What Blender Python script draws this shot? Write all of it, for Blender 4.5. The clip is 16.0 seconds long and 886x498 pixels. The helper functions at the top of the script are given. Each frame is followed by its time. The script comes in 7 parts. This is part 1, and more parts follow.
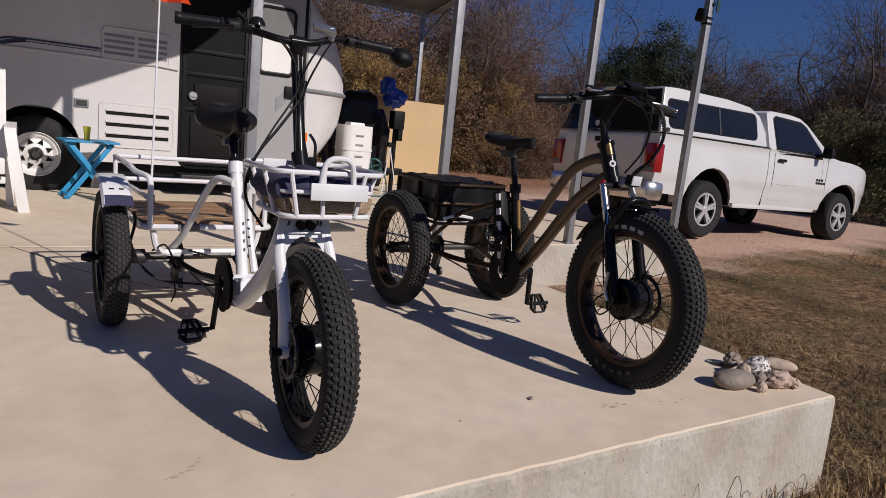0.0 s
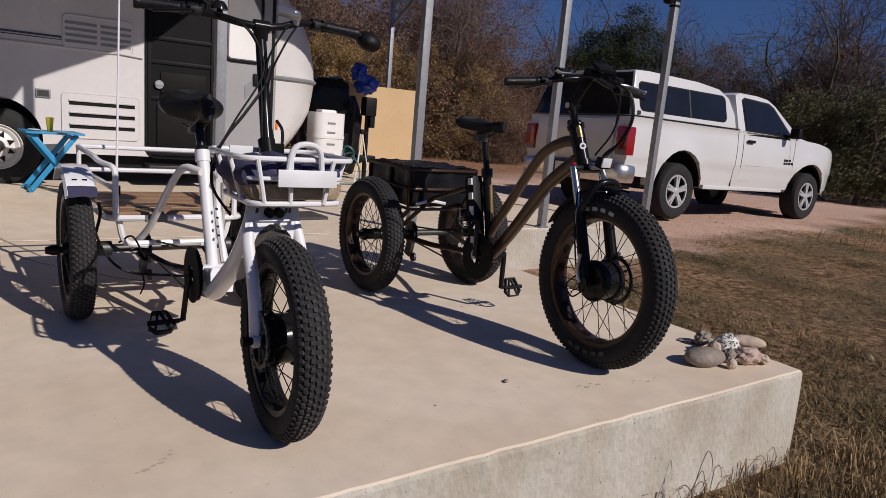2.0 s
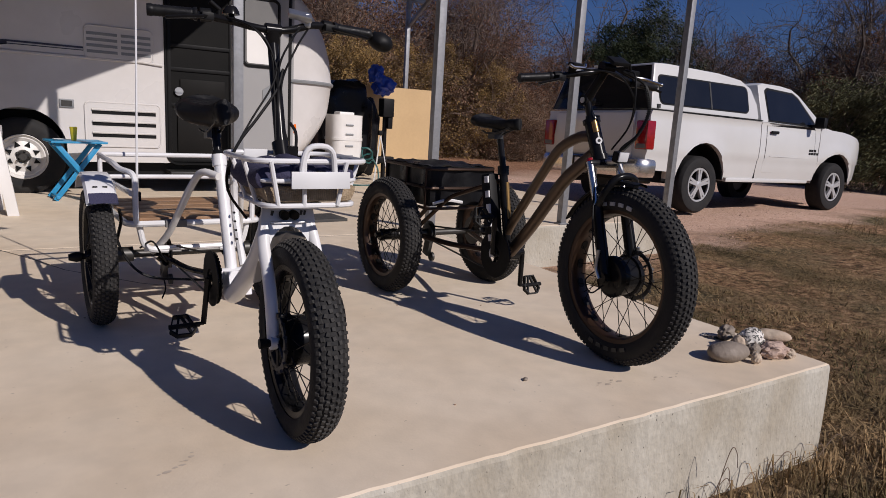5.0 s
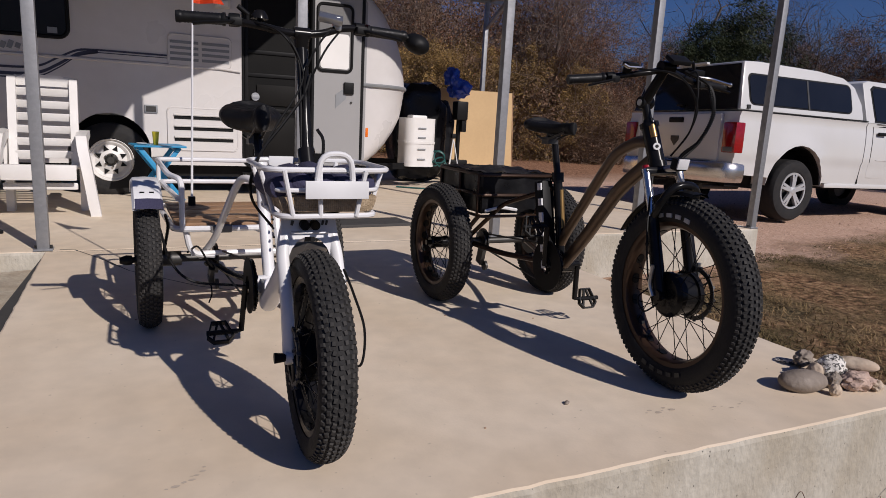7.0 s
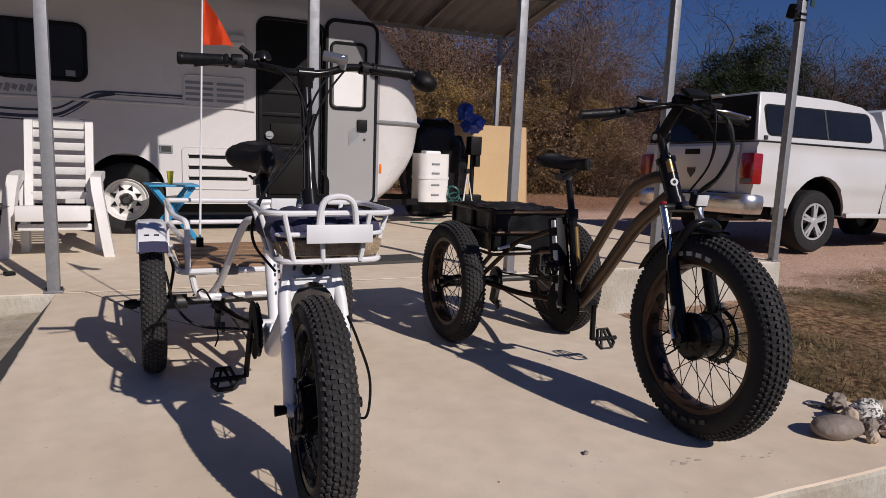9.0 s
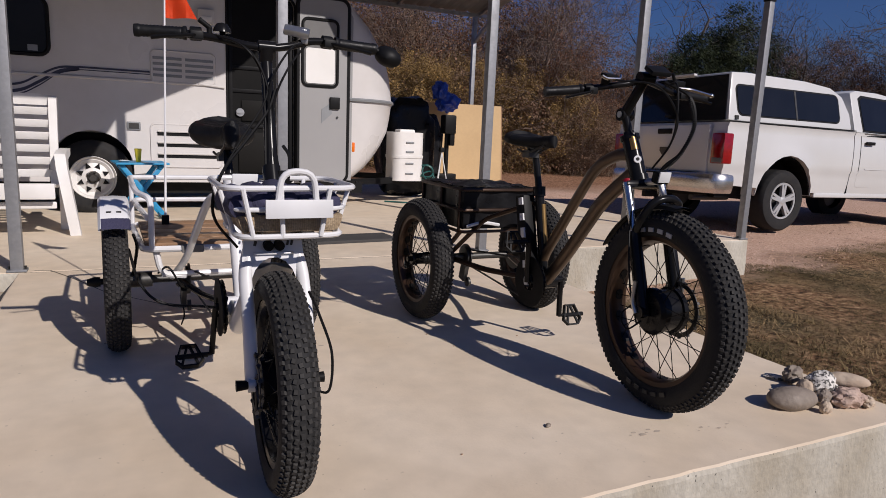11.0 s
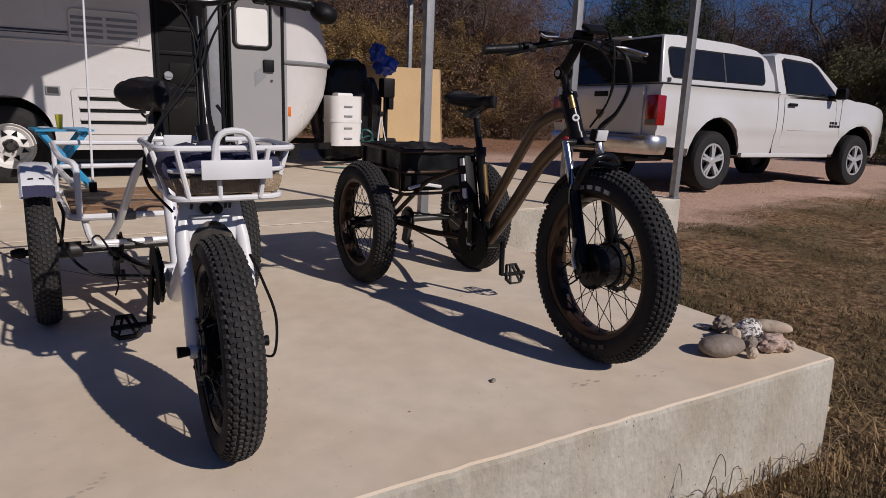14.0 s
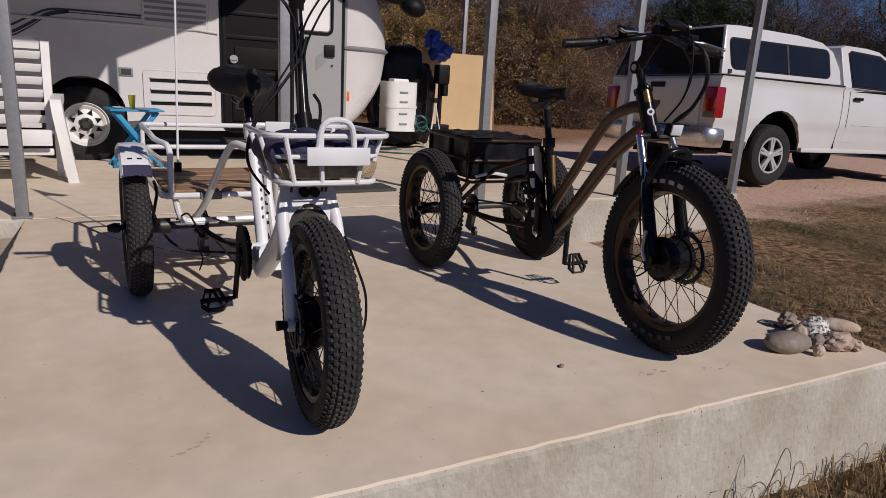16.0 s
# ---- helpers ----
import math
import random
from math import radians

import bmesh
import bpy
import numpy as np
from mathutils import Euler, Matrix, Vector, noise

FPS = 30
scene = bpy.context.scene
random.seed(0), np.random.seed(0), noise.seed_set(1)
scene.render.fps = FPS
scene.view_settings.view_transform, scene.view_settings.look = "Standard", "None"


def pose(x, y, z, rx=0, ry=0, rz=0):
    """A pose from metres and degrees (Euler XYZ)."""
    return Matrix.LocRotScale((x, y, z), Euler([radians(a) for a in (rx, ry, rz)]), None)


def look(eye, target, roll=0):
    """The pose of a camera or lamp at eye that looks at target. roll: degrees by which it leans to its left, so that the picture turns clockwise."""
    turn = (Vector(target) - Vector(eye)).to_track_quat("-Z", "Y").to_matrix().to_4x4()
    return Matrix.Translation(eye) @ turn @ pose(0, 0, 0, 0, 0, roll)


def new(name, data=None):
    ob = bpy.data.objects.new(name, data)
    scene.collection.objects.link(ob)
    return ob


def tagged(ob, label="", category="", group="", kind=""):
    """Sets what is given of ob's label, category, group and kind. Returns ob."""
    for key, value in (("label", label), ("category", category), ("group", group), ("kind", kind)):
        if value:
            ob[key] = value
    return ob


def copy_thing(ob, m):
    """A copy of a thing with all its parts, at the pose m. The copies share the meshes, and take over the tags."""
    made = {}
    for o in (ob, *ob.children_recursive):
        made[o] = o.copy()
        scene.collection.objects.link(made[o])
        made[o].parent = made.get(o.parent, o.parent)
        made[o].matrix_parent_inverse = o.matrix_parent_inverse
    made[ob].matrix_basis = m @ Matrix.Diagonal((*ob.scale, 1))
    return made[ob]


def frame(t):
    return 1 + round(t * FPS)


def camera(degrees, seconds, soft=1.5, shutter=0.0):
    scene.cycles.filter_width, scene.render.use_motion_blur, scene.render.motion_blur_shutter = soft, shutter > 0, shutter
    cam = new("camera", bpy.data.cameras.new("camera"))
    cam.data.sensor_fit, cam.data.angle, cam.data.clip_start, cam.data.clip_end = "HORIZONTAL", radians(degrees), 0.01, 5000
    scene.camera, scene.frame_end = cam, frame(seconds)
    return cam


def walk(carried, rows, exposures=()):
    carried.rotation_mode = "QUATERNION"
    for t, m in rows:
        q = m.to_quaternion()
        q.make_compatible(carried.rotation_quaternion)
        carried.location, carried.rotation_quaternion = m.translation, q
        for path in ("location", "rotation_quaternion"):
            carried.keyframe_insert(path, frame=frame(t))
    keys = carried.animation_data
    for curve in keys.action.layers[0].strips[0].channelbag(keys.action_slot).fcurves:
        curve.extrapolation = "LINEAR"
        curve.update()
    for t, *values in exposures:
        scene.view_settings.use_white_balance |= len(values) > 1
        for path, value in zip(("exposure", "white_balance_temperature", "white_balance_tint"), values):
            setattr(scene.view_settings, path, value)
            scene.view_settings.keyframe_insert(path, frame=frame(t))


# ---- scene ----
cam = camera(67.8, 16.0, soft=0.45)
PATH = [
    (0, (-1.117, -1.438, 0.874), (-0.057, 0.222, 0.527), 5.8),
    (0.5, (-1.11, -1.425, 0.866), (-0.04, 0.227, 0.513), 5.1),
    (1, (-1.112, -1.42, 0.867), (-0.028, 0.221, 0.503), 5.7),
    (1.5, (-1.097, -1.429, 0.869), (0.017, 0.19, 0.5), 4.3),
    (2, (-1.102, -1.442, 0.868), (0.017, 0.171, 0.489), 5.0),
    (2.5, (-1.109, -1.451, 0.866), (0.009, 0.16, 0.475), 4.6),
    (3, (-1.123, -1.463, 0.869), (-0.045, 0.173, 0.466), 4.8),
    (3.5, (-1.112, -1.433, 0.869), (-0.031, 0.202, 0.47), 4.7),
    (3.7, (-1.103, -1.419, 0.864), (-0.017, 0.213, 0.467), 4.6),
    (5.8, (-1.054, -1.461, 0.871), (-0.022, 0.208, 0.482), 2.3),
    (6, (-1.011, -1.454, 0.875), (-0.019, 0.237, 0.479), 3.0),
    (6.5, (-0.93, -1.445, 0.889), (-0.036, 0.298, 0.486), 3.6),
    (7, (-0.894, -1.42, 0.883), (-0.05, 0.351, 0.49), 3.1),
    (7.5, (-0.881, -1.41, 0.889), (-0.043, 0.366, 0.514), 2.8),
    (8, (-0.868, -1.368, 0.906), (-0.044, 0.426, 0.584), 2.3),
    (8.2, (-0.861, -1.355, 0.905), (-0.063, 0.455, 0.612), 2.3),
    (10.3, (-0.814, -1.364, 0.886), (0.0, 0.432, 0.551), 2.6),
    (10.5, (-0.809, -1.369, 0.886), (0.011, 0.421, 0.539), 2.9),
    (11, (-0.809, -1.381, 0.888), (0.052, 0.39, 0.535), 2.5),
    (11.5, (-0.806, -1.389, 0.887), (0.096, 0.361, 0.537), 2.9),
    (12, (-0.802, -1.411, 0.885), (0.107, 0.335, 0.532), 2.1),
    (12.5, (-0.806, -1.41, 0.882), (0.105, 0.334, 0.518), 3.5),
    (13, (-0.801, -1.398, 0.874), (0.108, 0.341, 0.487), 3.5),
    (13.5, (-0.803, -1.398, 0.87), (0.108, 0.328, 0.436), 3.1),
    (14, (-0.814, -1.383, 0.87), (0.196, 0.285, 0.424), 2.2),
    (14.5, (-0.866, -1.384, 0.882), (0.17, 0.264, 0.422), 1.7),
    (15, (-0.911, -1.382, 0.882), (0.055, 0.304, 0.409), 2.3),
    (15.5, (-0.931, -1.385, 0.882), (-0.014, 0.324, 0.396), 2.5),
    (16, (-0.949, -1.395, 0.884), (-0.05, 0.322, 0.392), 3.3),
]
walk(cam, [(t, look(eye, target, roll)) for t, eye, target, roll in PATH],
     [(0, -0.18), (3.7, -0.23), (6.5, -0.22), (8.2, -0.22), (10.5, -0.18), (12.5, -0.16), (13.4, -0.20), (14, -0.38), (14.5, -0.34), (15.2, -0.29), (16, -0.36)])

# ---- daylight ----
SUN_EL, SUN_FROM = 34.3, (0.35, -0.937)
world = bpy.data.worlds.new("sky")
scene.world = world
world.use_nodes = True
wn = world.node_tree.nodes
sky = wn.new("ShaderNodeTexSky")
sky.sky_type = 'NISHITA'
sky.sun_disc = False
sky.sun_elevation = radians(SUN_EL)
sky.sun_rotation = math.atan2(SUN_FROM[0], SUN_FROM[1])
sky.air_density, sky.dust_density, sky.ozone_density = 1.25, 0.8, 4.5
wn["Background"].inputs["Strength"].default_value = 0.035
tint = wn.new("ShaderNodeMix")
tint.data_type, tint.blend_type = 'RGBA', 'MULTIPLY'
tint.inputs[0].default_value = 1.0
tint.inputs[7].default_value = (0.56, 0.76, 1.45, 1)
world.node_tree.links.new(sky.outputs[0], tint.inputs[6])
world.node_tree.links.new(tint.outputs[2], wn["Background"].inputs[0])
sun_data = bpy.data.lights.new("sun", 'SUN')
sun_data.energy, sun_data.angle, sun_data.color = 4.8, radians(0.5), (1.0, 0.92, 0.885)
sun = new("sun", sun_data)
sun.matrix_world = look((SUN_FROM[0] * 30, SUN_FROM[1] * 30, 30 * math.tan(radians(SUN_EL))), (0, 0, 0))
scene.view_settings.exposure = 0.0


# ---- materials ----
def mat(name, col, rough=0.6, metal=0.0, col2=None, scale=6.0, amount=0.5, grain=0.0, gscale=120.0, bump=0.0, bscale=60.0,
        spec=0.5, island=0.0, coat=0.0, wave=None, rand=0.0, stretch=None, pits=0.0, pscale=52, plo=0.68):
    """Two scales of colour change, a fine bump; col2 is mixed in by a soft noise."""
    m = bpy.data.materials.new(name)
    m.use_nodes = True
    nt = m.node_tree
    n, l = nt.nodes, nt.links
    b = n["Principled BSDF"]
    b.inputs["Roughness"].default_value = rough
    b.inputs["Metallic"].default_value = metal
    b.inputs["Specular IOR Level"].default_value = spec
    b.inputs["Coat Weight"].default_value = coat
    tc = n.new("ShaderNodeTexCoord")
    pos = tc.outputs["Object"]
    if stretch:
        vm = n.new("ShaderNodeVectorMath")
        vm.operation = 'MULTIPLY'
        vm.inputs[1].default_value = stretch
        l.new(pos, vm.inputs[0])
        pos = vm.outputs[0]
    base = n.new("ShaderNodeRGB")
    base.outputs[0].default_value = (*col, 1)
    out = base.outputs[0]

    def mix(a, b2, fac, kind='MIX'):
        x = n.new("ShaderNodeMix")
        x.data_type, x.blend_type = 'RGBA', kind
        for s, v in ((0, fac), (6, a), (7, b2)):
            if hasattr(v, "is_linked"):
                l.new(v, x.inputs[s])
            elif s == 0:
                x.inputs[s].default_value = v
            else:
                x.inputs[s].default_value = (*v, 1)
        return x.outputs[2]

    def noise_tex(sc, detail=4, lo=0.35, hi=0.65):
        t = n.new("ShaderNodeTexNoise")
        t.inputs["Scale"].default_value, t.inputs["Detail"].default_value = sc, detail
        l.new(pos, t.inputs["Vector"])
        r = n.new("ShaderNodeMapRange")
        r.inputs[1].default_value, r.inputs[2].default_value = lo, hi
        l.new(t.outputs["Fac"], r.inputs[0])
        return r.outputs[0], t

    c2 = col2 or tuple(c * 0.72 for c in col)
    f1, _ = noise_tex(scale)
    mul = n.new("ShaderNodeMath")
    mul.operation = 'MULTIPLY'
    mul.inputs[1].default_value = amount
    l.new(f1, mul.inputs[0])
    out = mix(out, c2, mul.outputs[0])
    if wave:
        w = n.new("ShaderNodeTexWave")
        w.bands_direction = wave[0]
        w.inputs["Scale"].default_value, w.inputs["Distortion"].default_value, w.inputs["Detail"].default_value = wave[1], wave[2], 3
        l.new(pos, w.inputs["Vector"])
        m2 = n.new("ShaderNodeMath")
        m2.operation = 'MULTIPLY'
        m2.inputs[1].default_value = wave[3]
        l.new(w.outputs["Fac"], m2.inputs[0])
        out = mix(out, tuple(c * 0.55 for c in col), m2.outputs[0])
    if grain:
        f2, _ = noise_tex(gscale, 3, 0.3, 0.7)
        m3 = n.new("ShaderNodeMath")
        m3.operation = 'MULTIPLY'
        m3.inputs[1].default_value = grain
        l.new(f2, m3.inputs[0])
        out = mix(out, tuple(c * 0.45 for c in col), m3.outputs[0])
    if pits:
        f3, _ = noise_tex(pscale, 2, plo, plo + 0.04)
        m4 = n.new("ShaderNodeMath")
        m4.operation = 'MULTIPLY'
        m4.inputs[1].default_value = pits
        l.new(f3, m4.inputs[0])
        out = mix(out, tuple(c * 0.12 for c in col), m4.outputs[0])
    if island or rand:
        if island:
            g = n.new("ShaderNodeNewGeometry").outputs["Random Per Island"]
        else:
            g = n.new("ShaderNodeObjectInfo").outputs["Random"]
        h = n.new("ShaderNodeHueSaturation")
        r = n.new("ShaderNodeMapRange")
        k = island or rand
        r.inputs[3].default_value, r.inputs[4].default_value = 1 - k, 1 + k
        l.new(g, r.inputs[0])
        l.new(r.outputs[0], h.inputs["Value"])
        l.new(out, h.inputs["Color"])
        out = h.outputs[0]
    l.new(out, b.inputs["Base Color"])
    if bump:
        t = n.new("ShaderNodeTexNoise")
        t.inputs["Scale"].default_value, t.inputs["Detail"].default_value = bscale, 5
        l.new(pos, t.inputs["Vector"])
        bp = n.new("ShaderNodeBump")
        bp.inputs["Strength"].default_value, bp.inputs["Distance"].default_value = bump, 0.01
        l.new(t.outputs["Fac"], bp.inputs["Height"])
        l.new(bp.outputs[0], b.inputs["Normal"])
        rr = n.new("ShaderNodeMapRange")
        rr.inputs[3].default_value, rr.inputs[4].default_value = max(rough - 0.1, 0.02), min(rough + 0.12, 1)
        l.new(f1, rr.inputs[0])
        l.new(rr.outputs[0], b.inputs["Roughness"])
    return m


M = {}
M["slab"] = mat("slab_top", (0.76, 0.648, 0.505), 0.75, col2=(0.65, 0.528, 0.385), scale=1.3, amount=0.95, grain=0.24, gscale=9, bump=0.06, bscale=90, pits=0.35, pscale=46, plo=0.72)
M["face"] = mat("slab_face", (0.52, 0.487, 0.412), 0.85, col2=(0.36, 0.310, 0.230), scale=3.2, amount=0.8, grain=0.3, gscale=60, bump=0.6, bscale=55, stretch=(1, 1, 0.6), pits=0.9, pscale=95, plo=0.70)
M["white"] = mat("white_enamel", (0.72, 0.72, 0.725), 0.3, col2=(0.60, 0.595, 0.585), scale=9, amount=0.5, coat=0.3)
M["fibre"] = mat("trailer_gelcoat", (0.60, 0.58, 0.565), 0.35, col2=(0.53, 0.505, 0.48), scale=1.4, amount=0.7, grain=0.06, gscale=14, bump=0.03, bscale=8)
M["fibre_grey"] = mat("trailer_grey", (0.29, 0.287, 0.285), 0.5, col2=(0.25, 0.247, 0.245), scale=2, amount=0.5)
M["truck"] = mat("truck_white", (0.59, 0.587, 0.572), 0.25, col2=(0.53, 0.522, 0.50), scale=1.2, amount=0.6, coat=0.6)
M["galv"] = mat("galvanised_steel", (0.31, 0.315, 0.325), 0.5, 0.5, col2=(0.22, 0.225, 0.235), scale=14, amount=0.7, grain=0.2, gscale=45, bump=0.05)
M["roof"] = mat("roof_sheet", (0.22, 0.22, 0.215), 0.55, 0.2, scale=3)
M["rubber"] = mat("tyre_rubber", (0.019, 0.019, 0.020), 0.7, col2=(0.036, 0.034, 0.032), scale=18, amount=0.6, bump=0.2, bscale=150, spec=0.14)
M["tread"] = mat("dusty_tread", (0.036, 0.035, 0.034), 0.75, col2=(0.060, 0.056, 0.052), scale=11, amount=0.8, grain=0.5, gscale=90, spec=0.2)
M["black"] = mat("black_plastic", (0.006, 0.006, 0.0065), 0.5, col2=(0.010, 0.010, 0.010), scale=25, spec=0.16)
M["blackm"] = mat("black_metal", (0.007, 0.007, 0.0075), 0.22, 0.0, col2=(0.012, 0.011, 0.011), scale=30, spec=0.17)
M["leather"] = mat("black_vinyl", (0.007, 0.007, 0.008), 0.45, col2=(0.012, 0.012, 0.012), scale=40, bump=0.1, bscale=220, spec=0.18)
M["fabric"] = mat("black_canvas", (0.005, 0.005, 0.006), 0.36, col2=(0.010, 0.010, 0.011), scale=12, bump=0.12, bscale=60, spec=0.22)
M["bronze"] = mat("bronze_paint", (0.105, 0.066, 0.038), 0.42, 0.55, col2=(0.07, 0.045, 0.028), scale=8, coat=0.2)
M["bronze_rim"] = mat("bronze_rim", (0.055, 0.03, 0.018), 0.38, 0.5, col2=(0.03, 0.017, 0.011), scale=16)
M["chrome"] = mat("chrome", (0.62, 0.60, 0.58), 0.22, 1.0, scale=20, amount=0.2)
M["bumper"] = mat("dull_chrome", (0.74, 0.71, 0.67), 0.27, 0.95, col2=(0.60, 0.57, 0.53), scale=7, amount=0.7)
M["alu"] = mat("aluminium", (0.55, 0.55, 0.54), 0.35, 0.9, scale=20)
M["steel_dark"] = mat("dark_steel", (0.07, 0.068, 0.065), 0.45, 0.7, scale=30)
M["gold"] = mat("gold_anodised", (0.36, 0.22, 0.08), 0.35, 0.8, scale=20)
M["pane_dull"] = mat("dusty_glass", (0.15, 0.148, 0.145), 0.35, col2=(0.12, 0.118, 0.115), scale=6, spec=0.3)
M["blind"] = mat("pale_blind", (0.74, 0.73, 0.71), 0.6, col2=(0.66, 0.65, 0.62), scale=4)
M["mark_pale"] = mat("pale_rubber_print", (0.40, 0.40, 0.40), 0.6)
M["glass"] = mat("tinted_glass", (0.009, 0.010, 0.012), 0.06, col2=(0.014, 0.015, 0.018), scale=3, spec=0.42)
M["smoked"] = mat("smoked_pane", (0.014, 0.013, 0.013), 0.12, col2=(0.022, 0.021, 0.020), scale=3, spec=0.12)
M["dark"] = mat("dark_interior", (0.006, 0.0055, 0.005), 0.6, col2=(0.010, 0.009, 0.008), scale=4, spec=0.15)
M["screen"] = mat("screen_mesh", (0.005, 0.005, 0.005), 0.6, col2=(0.009, 0.0085, 0.008), scale=5, spec=0.12)
M["red"] = mat("red_lens", (0.26, 0.006, 0.008), 0.15, col2=(0.15, 0.003, 0.004), scale=25, coat=0.6)
M["orange"] = mat("orange_lens", (0.75, 0.16, 0.01), 0.25, scale=40)
M["flag"] = mat("orange_cloth", (0.85, 0.09, 0.015), 0.7, col2=(0.7, 0.06, 0.01), scale=20)
M["navy"] = mat("navy_cloth", (0.028, 0.026, 0.06), 0.85, col2=(0.05, 0.05, 0.10), scale=12, bump=0.4, bscale=120)
M["cane"] = mat("woven_cane", (0.36, 0.27, 0.17), 0.7, col2=(0.22, 0.155, 0.09), scale=60, wave=('X', 60, 2, 0.5), bump=0.6, bscale=150)
M["wood"] = mat("cedar_board", (0.36, 0.21, 0.11), 0.55, col2=(0.22, 0.115, 0.06), scale=4, wave=('Y', 22, 5, 0.55), bump=0.1)
M["ply"] = mat("tan_board", (0.52, 0.36, 0.19), 0.8, col2=(0.44, 0.30, 0.155), scale=1.6, amount=0.6, grain=0.1, gscale=30)
M["blue"] = mat("blue_paint", (0.015, 0.24, 0.46), 0.45, col2=(0.012, 0.17, 0.34), scale=20)
M["tarp"] = mat("blue_tarp", (0.012, 0.06, 0.42), 0.4, col2=(0.01, 0.03, 0.2), scale=9, bump=0.4, bscale=30)
M["plastic"] = mat("white_plastic", (0.70, 0.685, 0.665), 0.45, col2=(0.60, 0.58, 0.545), scale=5, amount=0.6)
M["teal"] = mat("teal_hose", (0.012, 0.085, 0.08), 0.45)
M["yellow"] = mat("yellow_plastic", (0.80, 0.68, 0.05), 0.45)
M["sticker"] = mat("white_sticker", (0.66, 0.66, 0.66), 0.5)
M["grey_soft"] = mat("grey_canvas", (0.16, 0.155, 0.15), 0.8, scale=12, bump=0.3)
M["plank"] = mat("dark_plank", (0.050, 0.048, 0.046), 0.8, col2=(0.04, 0.038, 0.036), scale=9, grain=0.3, gscale=40)
M["stripe"] = mat("navy_stripe", (0.035, 0.035, 0.06), 0.4, scale=20)
M["letter"] = mat("grey_lettering", (0.22, 0.23, 0.24), 0.5)
M["stone_grey"] = mat("river_stone_grey", (0.25, 0.205, 0.165), 0.7, col2=(0.17, 0.14, 0.11), scale=9, grain=0.3, gscale=60, bump=0.4, bscale=45)
M["stone_tan"] = mat("limestone_tan", (0.50, 0.41, 0.31), 0.8, col2=(0.36, 0.24, 0.17), scale=14, grain=0.3, gscale=50, bump=0.7, bscale=30)
M["stone_speck"] = mat("speckled_stone", (0.66, 0.63, 0.58), 0.8, col2=(0.45, 0.42, 0.38), scale=20, amount=0.6, bump=0.8, bscale=40, pits=1.0, pscale=80, plo=0.53)
M["stone_pink"] = mat("pink_limestone", (0.50, 0.37, 0.30), 0.85, col2=(0.34, 0.22, 0.17), scale=18, grain=0.4, gscale=70, bump=0.8, bscale=50, pits=0.6, pscale=60, plo=0.6)
M["joint"] = mat("joint_dirt", (0.13, 0.11, 0.09), 0.95, scale=20)
M["panel_green"] = mat("dark_green_panel", (0.030, 0.060, 0.050), 0.35, col2=(0.020, 0.042, 0.036), scale=12)
M["bank"] = mat("grey_soil", (0.47, 0.41, 0.32), 0.95, col2=(0.30, 0.24, 0.17), scale=5, amount=0.9, grain=0.5, gscale=50, bump=0.6, bscale=40)
M["soil"] = mat("wheel_dirt", (0.30, 0.20, 0.13), 0.95, scale=20)


# ---- mesh helpers ----
def obj(name, bm, material, parent=None, label="", smooth=True, bevel=0.0):
    me = bpy.data.meshes.new(name)
    if bevel:
        es = [e for e in bm.edges if len(e.link_faces) == 2 and e.calc_face_angle(0) > 0.5]
        bmesh.ops.bevel(bm, geom=es, offset=bevel, segments=2, affect='EDGES', profile=0.6, clamp_overlap=True)
    bmesh.ops.recalc_face_normals(bm, faces=bm.faces)
    bm.to_mesh(me)
    bm.free()
    if smooth:
        me.shade_smooth()
        me.set_sharp_from_angle(angle=radians(38))
    me.materials.append(material)
    ob = new(name, me)
    if parent:
        ob.parent = parent
    if label:
        tagged(ob, label=label)
    return ob


def part(name, bm, material, parent, label="", smooth=True, bevel=0.0):
    return obj(name, bm, material, parent, label, smooth, bevel)


def thing(name, label, category, at=(0, 0, 0), rz=0.0, group="", kind=""):
    ob = new(name)
    ob.empty_display_size = 0.1
    ob.matrix_world = pose(*at, 0, 0, rz)
    return tagged(ob, label=label, category=category, group=group, kind=kind)


def bmn():
    return bmesh.new()


def box(bm, c, s, rot=None):
    m = Matrix.Translation(c)
    if rot:
        m = m @ Euler([radians(a) for a in rot]).to_matrix().to_4x4()
    bmesh.ops.create_cube(bm, size=1, matrix=m @ Matrix.Diagonal((*s, 1)))
    return bm


def rod(bm, a, b, r, r2=None, seg=10):
    a, b = Vector(a), Vector(b)
    d = b - a
    m = Matrix.Translation((a + b) / 2) @ d.to_track_quat('Z', 'Y').to_matrix().to_4x4()
    bmesh.ops.create_cone(bm, cap_ends=True, segments=seg, radius1=r, radius2=r if r2 is None else r2, depth=d.length, matrix=m)
    return bm


def smooth_path(pts, radius=0.03, n=4, closed=False):
    """Rounds the corners of a polyline."""
    pts = [Vector(p) for p in pts]
    out = []
    k = len(pts)
    for i, p in enumerate(pts):
        if not closed and i in (0, k - 1):
            out.append(p)
            continue
        a, b = pts[i - 1], pts[(i + 1) % k]
        da, db = (a - p), (b - p)
        r = min(radius, da.length * 0.45, db.length * 0.45)
        s, e = p + da.normalized() * r, p + db.normalized() * r
        for j in range(n + 1):
            t = j / n
            out.append(s * (1 - t) ** 2 + p * 2 * t * (1 - t) + e * t * t)
    return out


